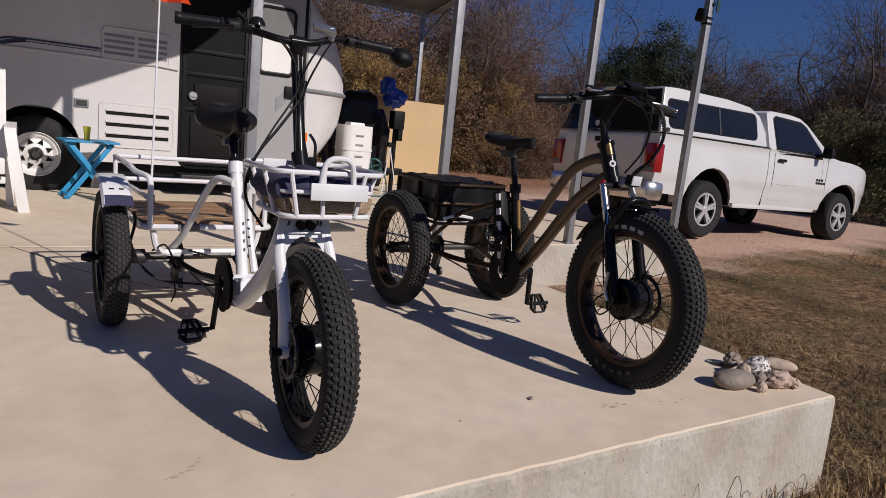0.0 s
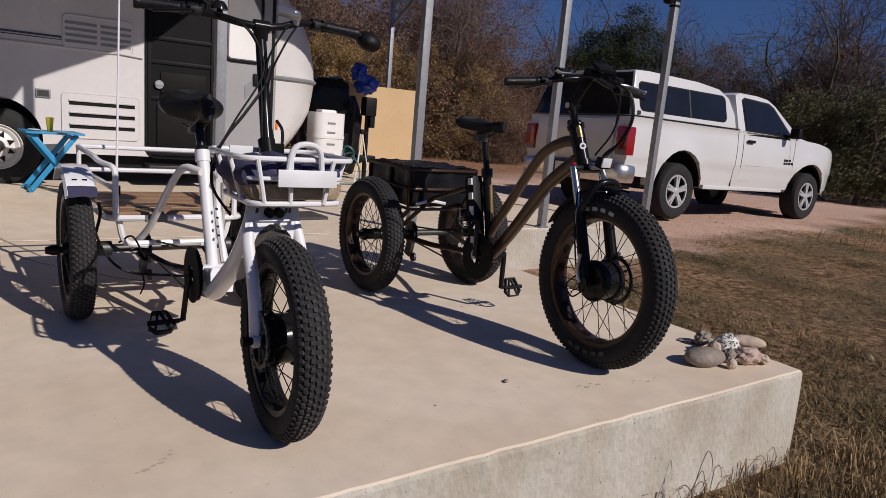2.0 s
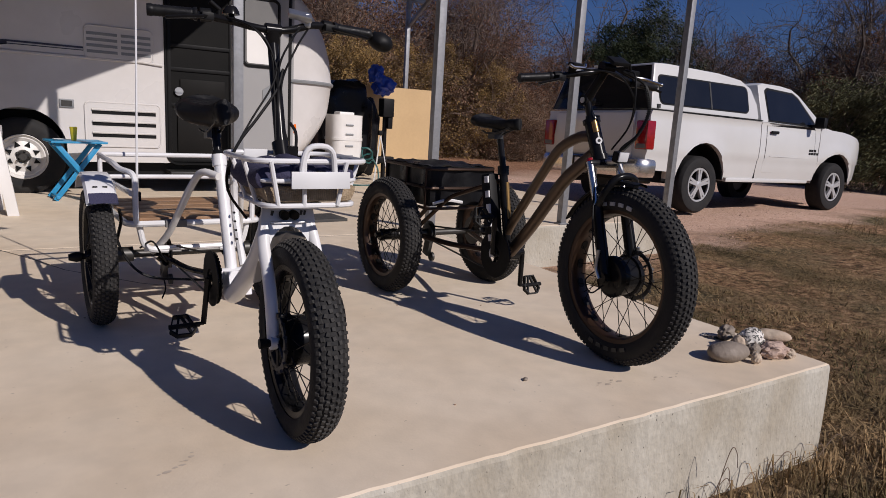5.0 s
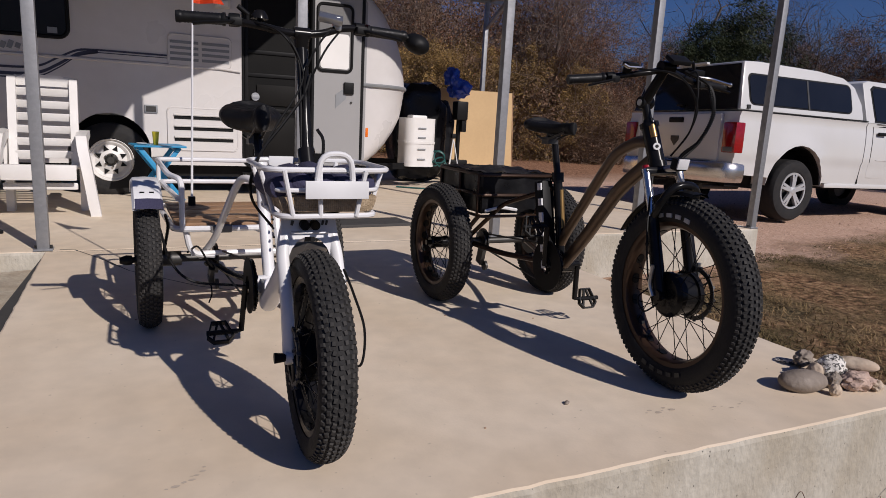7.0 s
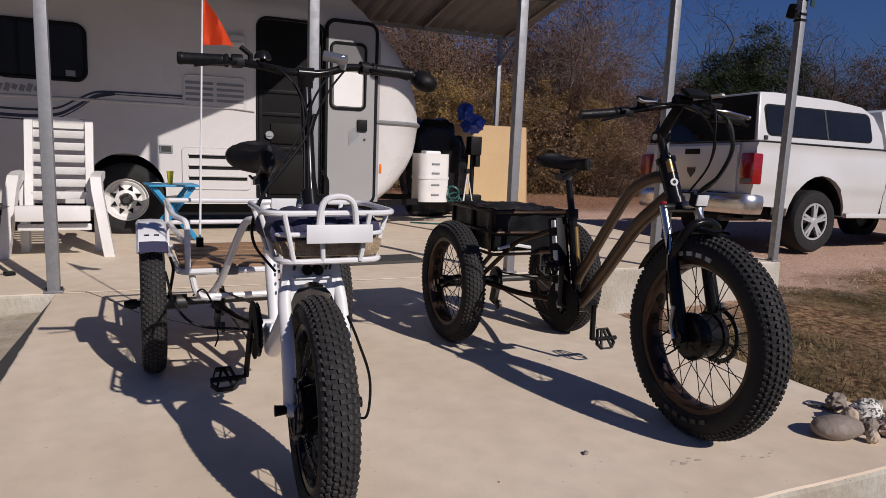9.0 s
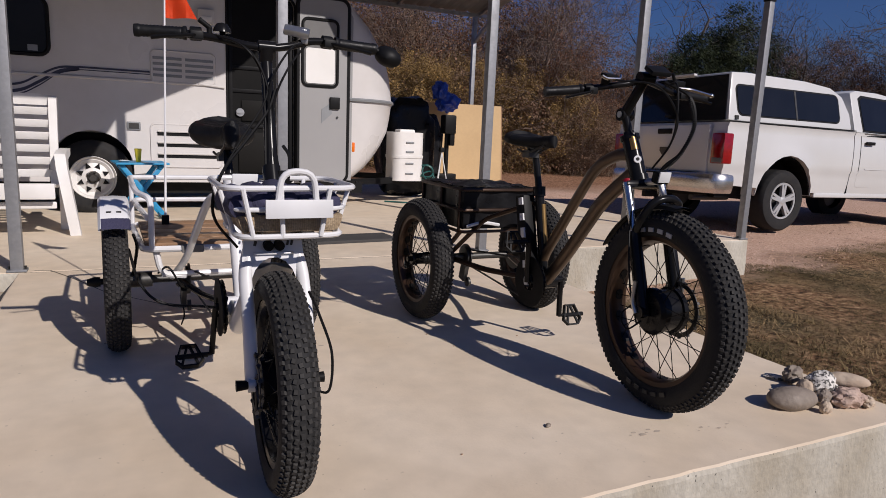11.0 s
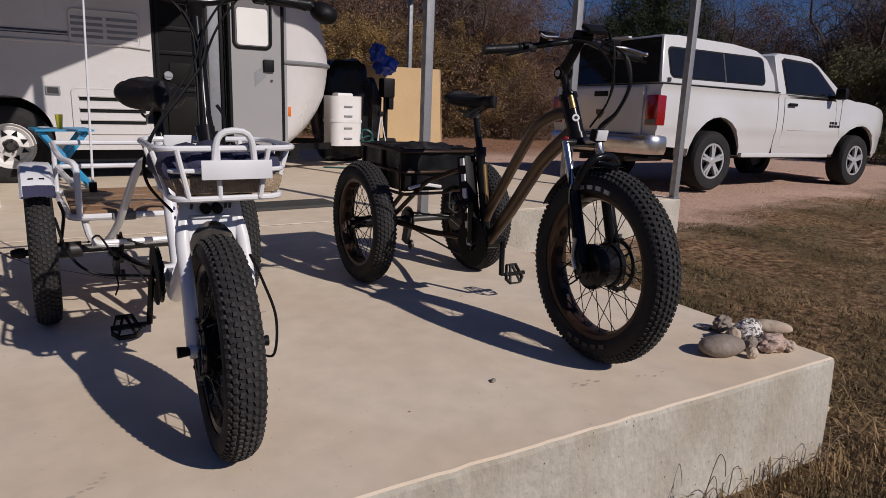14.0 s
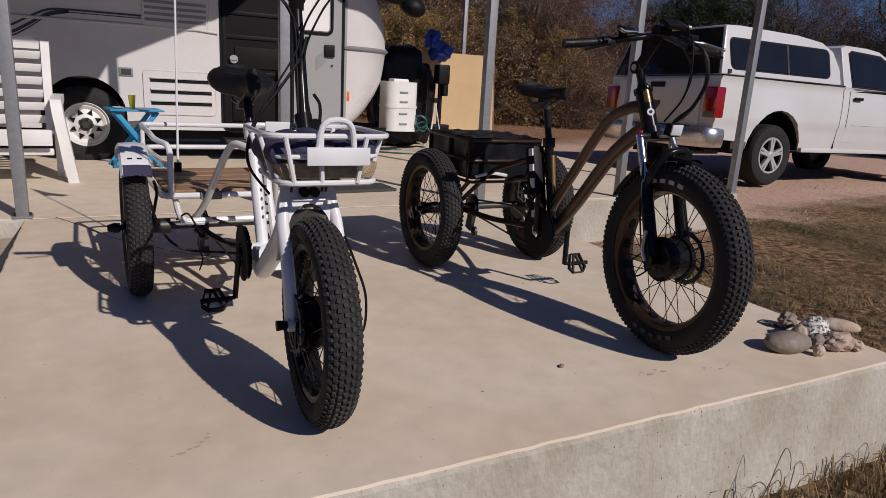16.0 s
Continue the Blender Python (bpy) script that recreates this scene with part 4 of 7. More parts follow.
RUNS = [
    ([(-0.585, 0.545, 1.115), (-0.52, 0.47, 1.085), (-0.475, 0.45, 1.02), (-0.468, 0.44, 0.92), (-0.472, 0.41, 0.78)], 0.0030),
    ([(-0.56, 0.55, 1.112), (-0.50, 0.46, 1.07), (-0.462, 0.445, 0.99), (-0.455, 0.44, 0.90), (-0.462, 0.40, 0.77)], 0.0030),
    ([(-0.355, 0.53, 1.115), (-0.41, 0.45, 1.07), (-0.452, 0.44, 0.99), (-0.458, 0.435, 0.88), (-0.45, 0.40, 0.78)], 0.0030),
    ([(-0.335, 0.53, 1.11), (-0.40, 0.455, 1.04), (-0.44, 0.45, 0.95), (-0.445, 0.44, 0.86), (-0.44, 0.40, 0.77)], 0.0030),
    ([(-0.435, 0.46, 0.98), (-0.46, 0.44, 0.92), (-0.52, 0.42, 0.84), (-0.575, 0.41, 0.77), (-0.605, 0.41, 0.70), (-0.60, 0.42, 0.63), (-0.54, 0.46, 0.55)], 0.0042),
    ([(-0.45, 0.45, 1.0), (-0.475, 0.435, 0.93), (-0.54, 0.42, 0.83), (-0.585, 0.41, 0.75), (-0.60, 0.42, 0.68)], 0.0028),
    ([(-0.42, 0.44, 0.83), (-0.405, 0.43, 0.80), (-0.41, 0.42, 0.745), (-0.43, 0.40, 0.72)], 0.0045),
]
for pts, r in RUNS:
    part("cable", cable(bmn(), [WW(p) for p in pts], r), M["black"], wb)
part("brake_hose", cable(bmn(), [steer((0.07, 0.03, R1 + 0.22)), steer((0.10, 0.03, R1 + 0.15)), steer((0.125, 0.0, R1 + 0.06)), steer((0.115, -0.02, R1 - 0.03)), steer((0.08, 0, R1 - 0.03))], 0.0035), M["black"], wt)

# front basket
fb = thing("front_basket", "white tubular front basket with a cane base and navy cloth", "basket", (WX, WR, 0))
tb, bt = 0.0072, 0.0060
zt, zb = 0.742, 0.629
bx0, bx1, by0, by1 = -0.616, -0.300, 0.13, 0.44
top = [WL((bx0, by1, zt)), WL((bx0, by0, zt)), WL((bx1, by0 + 0.02, zt)), WL((bx1, by1, zt))]
part("top_rail", tube(bmn(), top, tb, 0.06, True, 8), M["white"], fb)
bot = [WL((bx0 + 0.034, by1 - 0.03, zb)), WL((bx0 + 0.034, by0 + 0.012, zb)), WL((bx1 - 0.034, by0 + 0.022, zb)), WL((bx1 - 0.034, by1 - 0.03, zb))]
part("bottom_rail", tube(bmn(), bot, tb, 0.05, True, 8), M["white"], fb)
mid = [WL((bx0 + 0.022, by1 - 0.01, 0.692)), WL((bx0 + 0.022, by0 + 0.012, 0.692)), WL((bx1 - 0.022, by0 + 0.03, 0.692)), WL((bx1 - 0.022, by1 - 0.01, 0.692))]
part("middle_rail", tube(bmn(), mid, 0.006, 0.06, True, 8), M["white"], fb)
for fx, fy in ((0.13, 0), (0.40, 0), (0.76, 0), (0.0, 0.3), (0.0, 0.65), (1, 0.3), (1, 0.65), (0.2, 1), (0.5, 1), (0.8, 1)):
    a = WL((bx0 + (bx1 - bx0) * fx, by0 + (by1 - by0) * fy, zt))
    b = WL((bx0 + 0.034 + (bx1 - bx0 - 0.068) * fx, by0 + 0.014 + (by1 - by0 - 0.044) * fy, zb))
    part("upright", tube(bmn(), [a, a.lerp(b, 0.6), b], bt, 0.02, seg=7), M["white"], fb)
bm = tube(bmn(), [WL((-0.497, by0, zt - 0.03)), WL((-0.489, by0 - 0.005, zt + 0.040)), WL((-0.416, by0 - 0.005, zt + 0.040)), WL((-0.408, by0, zt - 0.03))], 0.0076, 0.05, seg=9)
part("loop", bm, M["white"], fb)
bm = bmn()
box(bm, WL((-0.450, by0 - 0.014, 0.697)), (0.156, 0.006, 0.043), (-4, 0, 0))
part("plate", bm, M["sticker"], fb, "blank white plate", bevel=0.002)
bm = bmn()
box(bm, WL((-0.458, 0.288, zb + 0.028)), (0.262, 0.258, 0.044))
for v in bm.verts:
    k = 1.0 if v.co.z > zb + 0.02 else 0.88
    v.co.x = WL((-0.458, 0, 0)).x + (v.co.x - WL((-0.458, 0, 0)).x) * k
part("base_mat", bm, M["cane"], fb, "woven cane base", bevel=0.016)
for i in range(5):
    bm = bmn()
    lathe(bm, [(0.0, -0.128), (0.028, -0.115), (0.038, -0.03), (0.040, 0.04), (0.033, 0.10), (0.0, 0.12)], 12, 'Y', WL((-0.573 + 0.052 * i, 0.285, zb + 0.068 + 0.006 * (i % 3))))
    part("cloth_fold", bm, M["navy"], fb, "folded navy cloth")
bm = bmn()
for s in (-1, 1):
    tube(bm, [WL((WX + s * 0.05, 0.42, zb)), WL((WX + s * 0.05, 0.25, zb - 0.004)), WL((WX + s * 0.05, 0.15, zb))], 0.008, 0, seg=6)
    tube(bm, [WL((WX + s * 0.04, 0.42, zb + 0.02)), WL((WX + s * 0.03, 0.36, 0.64))], 0.010, 0, seg=6)
part("bracket", bm, M["blackm"], fb)
bm = bmn()
box(bm, WL((-0.52, by1 - 0.006, zt - 0.012)), (0.07, 0.006, 0.045))
part("mount_plate", bm, M["sticker"], fb, bevel=0.003)

# rear basket
rb = thing("rear_basket", "white tubular rear cargo rack with a cedar board floor", "basket", WAX, WYAW)
x0, x1, y0, y1 = -0.222, 0.222, -0.115, 0.53
zr, zm, zf = 0.622, 0.52, 0.405
part("top_rail", tube(bmn(), [(x0, y0, zf), (x0, y0, zr - 0.025), (x0 - 0.04, y0 + 0.10, zr - 0.015), (x0 - 0.05, y0 + 0.16, zr), (x0 - 0.05, y1, zr), (x1 + 0.05, y1, zr), (x1 + 0.05, y0 + 0.16, zr), (x1 + 0.04, y0 + 0.10, zr - 0.015), (x1, y0, zr - 0.025), (x1, y0, zf)], 0.011, 0.035, seg=9), M["white"], rb)
part("middle_rail", tube(bmn(), [(x0 - 0.01, y0 + 0.02, zm), (x0 - 0.04, y1, zm), (x1 + 0.04, y1, zm), (x1 + 0.01, y0 + 0.02, zm)], 0.011, 0.05, seg=8), M["white"], rb)
part("bottom_rail", tube(bmn(), [(x0 - 0.03, y0, zf), (x0 - 0.05, y1, zf), (x1 + 0.05, y1, zf), (x1 + 0.03, y0, zf)], 0.0125, 0.05, True, 9), M["white"], rb)
for x, y in ((x0 - 0.045, y1), (x1 + 0.045, y1)):
    part("upright", rod(bmn(), (x, y, zf), (x, y, zr), 0.010, seg=8), M["white"], rb)
for i in range(5):
    yy = y0 + 0.02 + i * 0.122
    bm = box(bmn(), (0.0, yy + 0.055, zf + 0.012), (0.49, 0.11, 0.016))
    part("floor_board", bm, M["wood"], rb, bevel=0.003)
bm = bmn()
box(bm, (-0.08, y0 - 0.004, zf), (0.08, 0.03, 0.03))
part("clamp", bm, M["grey_soft"], rb, bevel=0.006)
for sx in (-1, 1):
    part("under_strut", tube(bmn(), [(sx * 0.21, y0 + 0.02, zf), (sx * 0.19, y0 + 0.03, 0.30), (sx * 0.10, y0 + 0.04, 0.29)], 0.012, 0.05, seg=8), M["white"], rb)
part("under_bar", rod(bmn(), (-0.19, y0 + 0.035, 0.30), (0.19, y0 + 0.035, 0.30), 0.011, seg=8), M["white"], rb)

fl = thing("safety_flag", "orange triangular safety flag on a slim white pole", "flag", (-0.655, 1.78, 0.42))
part("pole", rod(bmn(), (0, 0, 0), (0.03, 0.05, 1.14), 0.0055, 0.0035, seg=7), M["white"], fl)
bm = bmn()
part("pole_clip", box(bm, (0, 0, 0.02), (0.03, 0.03, 0.05)), M["black"], fl)
bm = bmn()
g = {}
for i in range(9):
    for j in range(7):
        t, s = i / 8, j / 6
        z = 0.895 + 0.225 * (s * (1 - t) + (0.03 * t))
        g[i, j] = bm.verts.new((0.024 + 0.135 * t, 0.04 + 0.02 * math.sin(t * 7 + s), z))
for i in range(8):
    for j in range(6):
        bm.faces.new((g[i, j], g[i + 1, j], g[i + 1, j + 1], g[i, j + 1]))
bmesh.ops.solidify(bm, geom=bm.faces[:], thickness=0.001)
part("cloth", bm, M["flag"], fl)

# ---- bronze tricycle ----
BX, BF, BR = 0.764, 0.215, 1.445
R2F, R2R = 0.330, 0.284
bt_ = thing("fat_tyre_tricycle", "bronze electric tricycle with fat black tyres and a black cargo bag", "tricycle", (BX, BR, 0), 0, "electric tricycles")


def BL(p):
    return Vector(p) - Vector((BX, BR, 0))


wheel(bt_, "front_wheel", BL((0.786, BF, R2F)), R2F, 0.112, -3, M["bronze_rim"], 0.078, 0.115, 0.095, True, 0.075, -1)
for x in (-0.315, 0.315):
    w = wheel(bt_, "rear_wheel", (x, 0, R2R), R2R, 0.108, 0, M["bronze_rim"], 0.03, 0.10, 0, False, 0.07)
bm = bmn()
rod(bm, (-0.27, 0, R2R), (0.27, 0, R2R), 0.017, seg=12)
for s in (-1, 1):
    rod(bm, (s * 0.2, 0, R2R), (s * 0.25, 0, R2R), 0.032, seg=14)
    lathe(bm, [(0.025, -0.002), (0.075, -0.002), (0.075, 0.002), (0.025, 0.002), (0.025, -0.002)], 30, at=(s * 0.20, 0, R2R))
part("rear_axle", bm, M["steel_dark"], bt_)
hb, ht = BL((0.790, 0.388, 0.754)), BL((0.780, 0.440, 0.892))
bb = BL((0.768, 0.875, 0.285))
bm = bmn()
rod(bm, hb, ht, 0.029, seg=16)
rod(bm, hb - (ht - hb) * 0.06, hb + (ht - hb) * 0.08, 0.034, seg=16)
rod(bm, ht - (ht - hb) * 0.06, ht + (ht - hb) * 0.05, 0.034, seg=16)
hd = part("head_tube", bm, M["blackm"], bt_)
bm = bmn()
fwd = Vector((-0.30, -0.93, -0.30))
fwd = (fwd - (ht - hb).normalized() * fwd.dot((ht - hb).normalized())).normalized()
a, b = hb.lerp(ht, 0.66), hb.lerp(ht, 0.97)
rod(bm, a + fwd * 0.0215, b + fwd * 0.0215, 0.0135, seg=12)
part("gold_flash", bm, M["gold"], hd, "gold flash down the head tube")
bm = bmn()
c = hb.lerp(ht, 0.42) + fwd * 0.0345
rod(bm, c - fwd * 0.008, c - fwd * 0.002, 0.0130, seg=20)
part("head_badge", bm, M["sticker"], hd, "round white badge")
bm = bmn()
rod(bm, c - fwd * 0.002, c - fwd * 0.0008, 0.0060, seg=16)
part("badge_centre", bm, M["black"], hd)
bm = bmn()
tube(bm, curve([hb.lerp(ht, 0.60) + Vector((0, 0.012, 0)), BL((0.778, 0.50, 0.826)), BL((0.776, 0.60, 0.775)), BL((0.776, 0.685, 0.675)), BL((0.776, 0.78, 0.545)), BL((0.774, 0.87, 0.42)), BL((0.77, 0.895, 0.37))], 7), 0.0205, radius=0, seg=12, flat=1.25)
part("top_tube", bm, M["bronze"], bt_)
bm = bmn()
tube(bm, curve([hb + Vector((0, 0.015, 0.025)), BL((0.776, 0.54, 0.664)), BL((0.776, 0.63, 0.562)), BL((0.774, 0.735, 0.43)), bb + Vector((0, -0.02, 0.01))], 7), 0.026, radius=0, seg=12, flat=1.15)
part("down_tube", bm, M["bronze"], bt_)
bm = bmn()
st = BL((0.757, 0.94, 0.655))
rod(bm, bb, st, 0.019, seg=14)
sti = part("seat_tube", bm, M["blackm"], bt_)
bm = bmn()
a, b = bb.lerp(st, 0.42), bb.lerp(st, 0.86)
rod(bm, a + Vector((0.006, -0.010, 0)), b + Vector((0.006, -0.010, 0)), 0.0135, seg=10)
part("gold_flash", bm, M["gold"], sti, "gold flash down the seat tube")
bm = bmn()
rod(bm, st - Vector((0, 0.003, 0.02)), st + Vector((0, 0.002, 0.02)), 0.026, seg=14)
rod(bm, st, BL((0.745, 0.975, 0.825)), 0.0145, seg=12)
box(bm, BL((0.744, 0.978, 0.825)), (0.04, 0.05, 0.03))
part("seat_post", bm, M["blackm"], bt_)
saddle(bt_, BL((0.725, 0.975, 0.838)), 0.275, 0.175, 0.07, -2, False)
for sx in (-1, 1):
    bm = bmn()
    tube(bm, [st + Vector((sx * 0.015, 0.01, -0.05)), (sx * 0.10, -0.22, 0.50), (sx * 0.17, -0.02, R2R + 0.02)], 0.011, radius=0.05, seg=8)
    part("seat_stay", bm, M["bronze_rim"], bt_)
    bm = bmn()
    tube(bm, [bb + Vector((sx * 0.02, 0.04, 0)), (sx * 0.10, -0.25, 0.27), (sx * 0.17, 0, R2R)], 0.013, radius=0.05, seg=8)
    part("chain_stay", bm, M["bronze_rim"], bt_)
bm = bmn()
a, b = bb + Vector((-0.044, 0.035, -0.02)), st + Vector((-0.040, 0.048, -0.02))
m = (b - a).to_track_quat('Z', 'Y').to_matrix().to_4x4()
bmesh.ops.create_cube(bm, size=1, matrix=Matrix.Translation((a + b) / 2) @ m @ Matrix.Diagonal((0.06, 0.06, (b - a).length, 1)))
battery = part("battery", bm, M["black"], bt_, bevel=0.012)
for i in range(6):
    p = a.lerp(b, 0.06 + 0.175 * i)
    bm = bmn()
    box(bm, p + Vector((-0.029, -0.014, 0.0)), (0.008, 0.026, 0.030 if i % 3 else 0.042), (-11, 0, 0))
    box(bm, p + Vector((-0.0315, -0.014, 0.002)), (0.006, 0.010, 0.012), (-11, 0, 0))
    part("battery_mark", bm, M["sticker"], battery, "white mark on the dark battery", smooth=False)
turn2 = Matrix.Rotation(radians(-3), 3, 'Z')


def steer2(v):
    v = Vector(v)
    v.y -= 0.0255 * min(max((v.z - R2F) / 0.40, 0), 1)
    return BL((0.786, BF, 0)) + turn2 @ v


for s in (-1, 1):
    bm = bmn()
    rod(bm, steer2((s * 0.072, 0.0, R2F - 0.015)), steer2((s * 0.072, 0.105, 0.585)), 0.0235, 0.0215, seg=14)
    rod(bm, steer2((s * 0.074, 0.0, R2F)), steer2((s * 0.095, 0.0, R2F)), 0.02, seg=12)
    part("fork_lower", bm, M["blackm"], bt_)
    bm = bmn()
    rod(bm, steer2((s * 0.072, 0.105, 0.585)), steer2((s * 0.072, 0.175, 0.742)), 0.0145, seg=14)
    part("fork_stanchion", bm, M["chrome"], bt_, "polished steel fork stanchion")
    bm = bmn()
    rod(bm, steer2((s * 0.072, 0.172, 0.738)), steer2((s * 0.072, 0.180, 0.752)), 0.013, seg=12)
    part("stanchion_cap", bm, M["red"], bt_, "small red fork cap")
    bm = bmn()
    tube(bm, [steer2((s * 0.098, 0.01, R2F - 0.005)), steer2((s * 0.102, 0.03, R2F + 0.03)), steer2((s * 0.10, 0.03, R2F + 0.10))], 0.007, radius=0.03, seg=7)
    part("quick_release", bm, M["alu"], bt_)
bm = bmn()
box(bm, steer2((0, 0.176, 0.735)), (0.165, 0.036, 0.026), (-20, 0, -2))
rod(bm, steer2((0, 0.176, 0.735)), hb, 0.026, seg=14)
part("fork_crown", bm, M["blackm"], bt_, bevel=0.010)
bm = bmn()
tube(bm, curve([steer2((-0.072, 0.10, 0.575)), steer2((-0.074, 0.075, 0.63)), steer2((-0.05, 0.055, 0.685)), steer2((0, 0.05, 0.70)), steer2((0.05, 0.055, 0.685)), steer2((0.074, 0.075, 0.63)), steer2((0.072, 0.10, 0.575))], 6), 0.014, radius=0, seg=10)
part("fork_arch", bm, M["blackm"], bt_)
bm = bmn()
fp = [(R2F + 0.010, -0.036), (R2F + 0.020, -0.028), (R2F + 0.024, 0), (R2F + 0.020, 0.028), (R2F + 0.010, 0.036), (R2F + 0.008, 0.034), (R2F + 0.020, 0), (R2F + 0.008, -0.034), (R2F + 0.010, -0.036)]
lathe(bm, fp, 22, 'X', (0, 0, 0), radians(30), radians(98))
ff = part("front_fender", bm, M["black"], bt_, "narrow black plastic front fender")
ff.matrix_local = Matrix.Translation(steer2((0, 0, R2F))) @ pose(0, 0, 0, 0, 0, -2)
bm = bmn()
box(bm, steer2((0.012, 0.108, 0.766)), (0.050, 0.034, 0.042), (12, 0, -4))
hl = part("headlight", bm, M["black"], bt_, bevel=0.008)
bm = box(bmn(), steer2((0.0115, 0.089, 0.767)), (0.045, 0.006, 0.036), (12, 0, -4))
part("lamp_lens", bm, M["sticker"], hl, "clear white lamp lens", bevel=0.002)
bm = bmn()
tube(bm, [steer2((0.012, 0.11, 0.745)), steer2((0.012, 0.085, 0.71)), steer2((0.008, 0.06, 0.70))], 0.008, 0.01, seg=8)
rod(bm, steer2((0.012, 0.12, 0.752)), steer2((0.0, 0.17, 0.745)), 0.012, seg=10)
part("lamp_bracket", bm, M["alu"], bt_)
bm = bmn()
rod(bm, ht, BL((0.766, 0.458, 0.965)), 0.0145, seg=14)
rod(bm, ht, ht.lerp(BL((0.766, 0.458, 0.965)), 0.3), 0.023, 0.018, seg=14)
rod(bm, BL((0.748, 0.465, 0.970)), BL((0.796, 0.465, 0.970)), 0.022, seg=16)
rod(bm, BL((0.766, 0.46, 0.975)), BL((0.776, 0.385, 1.088)), 0.0185, 0.0165, seg=14)
rod(bm, BL((0.748, 0.383, 1.09)), BL((0.804, 0.383, 1.09)), 0.020, seg=14)
stm = part("stem", bm, M["blackm"], bt_)
part("stem_bolt", rod(bmn(), BL((0.744, 0.465, 0.970)), BL((0.749, 0.465, 0.970)), 0.011, seg=16), M["alu"], stm, "bright steel pivot bolt")
bb2 = bars(bt_, [BL(p) for p in ((0.445, 0.475, 1.028), (0.530, 0.455, 1.038), (0.620, 0.430, 1.052), (0.700, 0.402, 1.066), (0.778, 0.390, 1.080), (0.850, 0.395, 1.068), (0.930, 0.408, 1.052), (1.010, 0.420, 1.046), (1.098, 0.430, 1.043))], 0.0105)
bm = box(bmn(), BL((0.79, 0.345, 1.112)), (0.078, 0.05, 0.016), (30, 0, -4))
part("display", bm, M["black"], bb2, bevel=0.005)
bm = bmn()
rod(bm, BL((0.640, 0.43, 1.058)), BL((0.640, 0.418, 1.082)), 0.013, 0.016, seg=14)
box(bm, BL((0.645, 0.412, 1.090)), (0.052, 0.030, 0.014), (15, 0, 5))
shf = part("shifter", bm, M["black"], bb2, "dark thumb shifter with a chrome edge", bevel=0.004)
bm = bmn()
tube(bm, [BL((0.602, 0.395, 1.086)), BL((0.618, 0.392, 1.078)), BL((0.675, 0.392, 1.080)), BL((0.682, 0.40, 1.094))], 0.0055, radius=0.01, seg=8)
part("shift_paddle", bm, M["chrome"], shf, "bright chrome paddle")
bm = bmn()
tube(bm, [BL((0.925, 0.385, 1.066)), BL((0.965, 0.368, 1.064)), BL((1.070, 0.372, 1.050))], 0.0058, radius=0.02, seg=8)
bmesh.ops.create_icosphere(bm, subdivisions=2, radius=0.0085, matrix=Matrix.Translation(BL((1.072, 0.372, 1.050))))
part("brake_lever", bm, M["chrome"], bb2, "bright alloy brake lever")
bm = bmn()
box(bm, BL((0.935, 0.405, 1.085)), (0.05, 0.035, 0.018), (10, 0, -4))
rod(bm, BL((0.92, 0.40, 1.09)), BL((0.90, 0.39, 1.115)), 0.006)
part("throttle", bm, M["black"], bb2, bevel=0.004)
for a in range(2):
    s = -1 if a % 2 else 1
    part("cable", cable(bmn(), [BL((0.778 + s * (0.10 + 0.02 * a), 0.385, 1.075)), BL((0.80 + s * (0.035 + 0.012 * a), 0.30, 1.07 - 0.012 * a)), BL((0.825 + 0.006 * a, 0.275 + 0.006 * a, 0.98 - 0.01 * a)), BL((0.835, 0.30, 0.88)), BL((0.81, 0.35, 0.79))], 0.0034), M["black"], bb2)
part("cable", cable(bmn(), [BL((0.84, 0.36, 1.08)), BL((0.885, 0.285, 1.03)), BL((0.895, 0.265, 0.94)), BL((0.87, 0.285, 0.85)), BL((0.83, 0.33, 0.775)), steer2((0.08, 0.12, 0.64)), steer2((0.085, 0.03, 0.42))], 0.0060), M["black"], bb2)
part("cable", cable(bmn(), [steer2((-0.06, 0.15, 0.72)), steer2((-0.10, 0.09, 0.56)), steer2((-0.108, 0.04, 0.40)), steer2((-0.08, 0.02, R2F - 0.05))], 0.0034), M["black"], bb2)
part("cable", cable(bmn(), [steer2((-0.10, 0.03, R2F + 0.02)), steer2((-0.125, 0.05, R2F - 0.02)), steer2((-0.12, 0.02, R2F - 0.06)), steer2((-0.08, 0.0, R2F - 0.03))], 0.003), M["black"], bb2)
bm = bmn()
coil = []
guide = curve([BL((0.885, 0.285, 1.03)), BL((0.895, 0.265, 0.94)), BL((0.87, 0.285, 0.85)), BL((0.84, 0.32, 0.79))], 70)
for i, p in enumerate(guide):
    coil.append(p + Vector((0.0068 * math.cos(i * 1.25), 0.0068 * math.sin(i * 1.25), 0)))
tube(bm, coil, 0.0022, radius=0, seg=4)
part("spiral_wrap", bm, M["black"], bb2)
cl = bb + Vector((-0.075, 0, 0))
bm = bmn()
rod(bm, bb - Vector((0.05, 0, 0)), bb + Vector((0.05, 0, 0)), 0.034, seg=16)
rod(bm, bb, cl, 0.013)
tube(bm, [cl + Vector((-0.01, 0, 0)), cl + Vector((-0.025, -0.015, 0.17))], 0.012, radius=0, seg=8)
rod(bm, cl + Vector((-0.025, -0.015, 0.17)), cl + Vector((-0.07, -0.015, 0.17)), 0.007)
part("crank", bm, M["blackm"], bt_)
bm = bmn()
rod(bm, bb + Vector((0.05, 0, 0)), bb + Vector((0.09, 0, 0)), 0.013)
tube(bm, [bb + Vector((0.085, 0, 0)), bb + Vector((0.10, 0.015, -0.165))], 0.012, radius=0, seg=8)
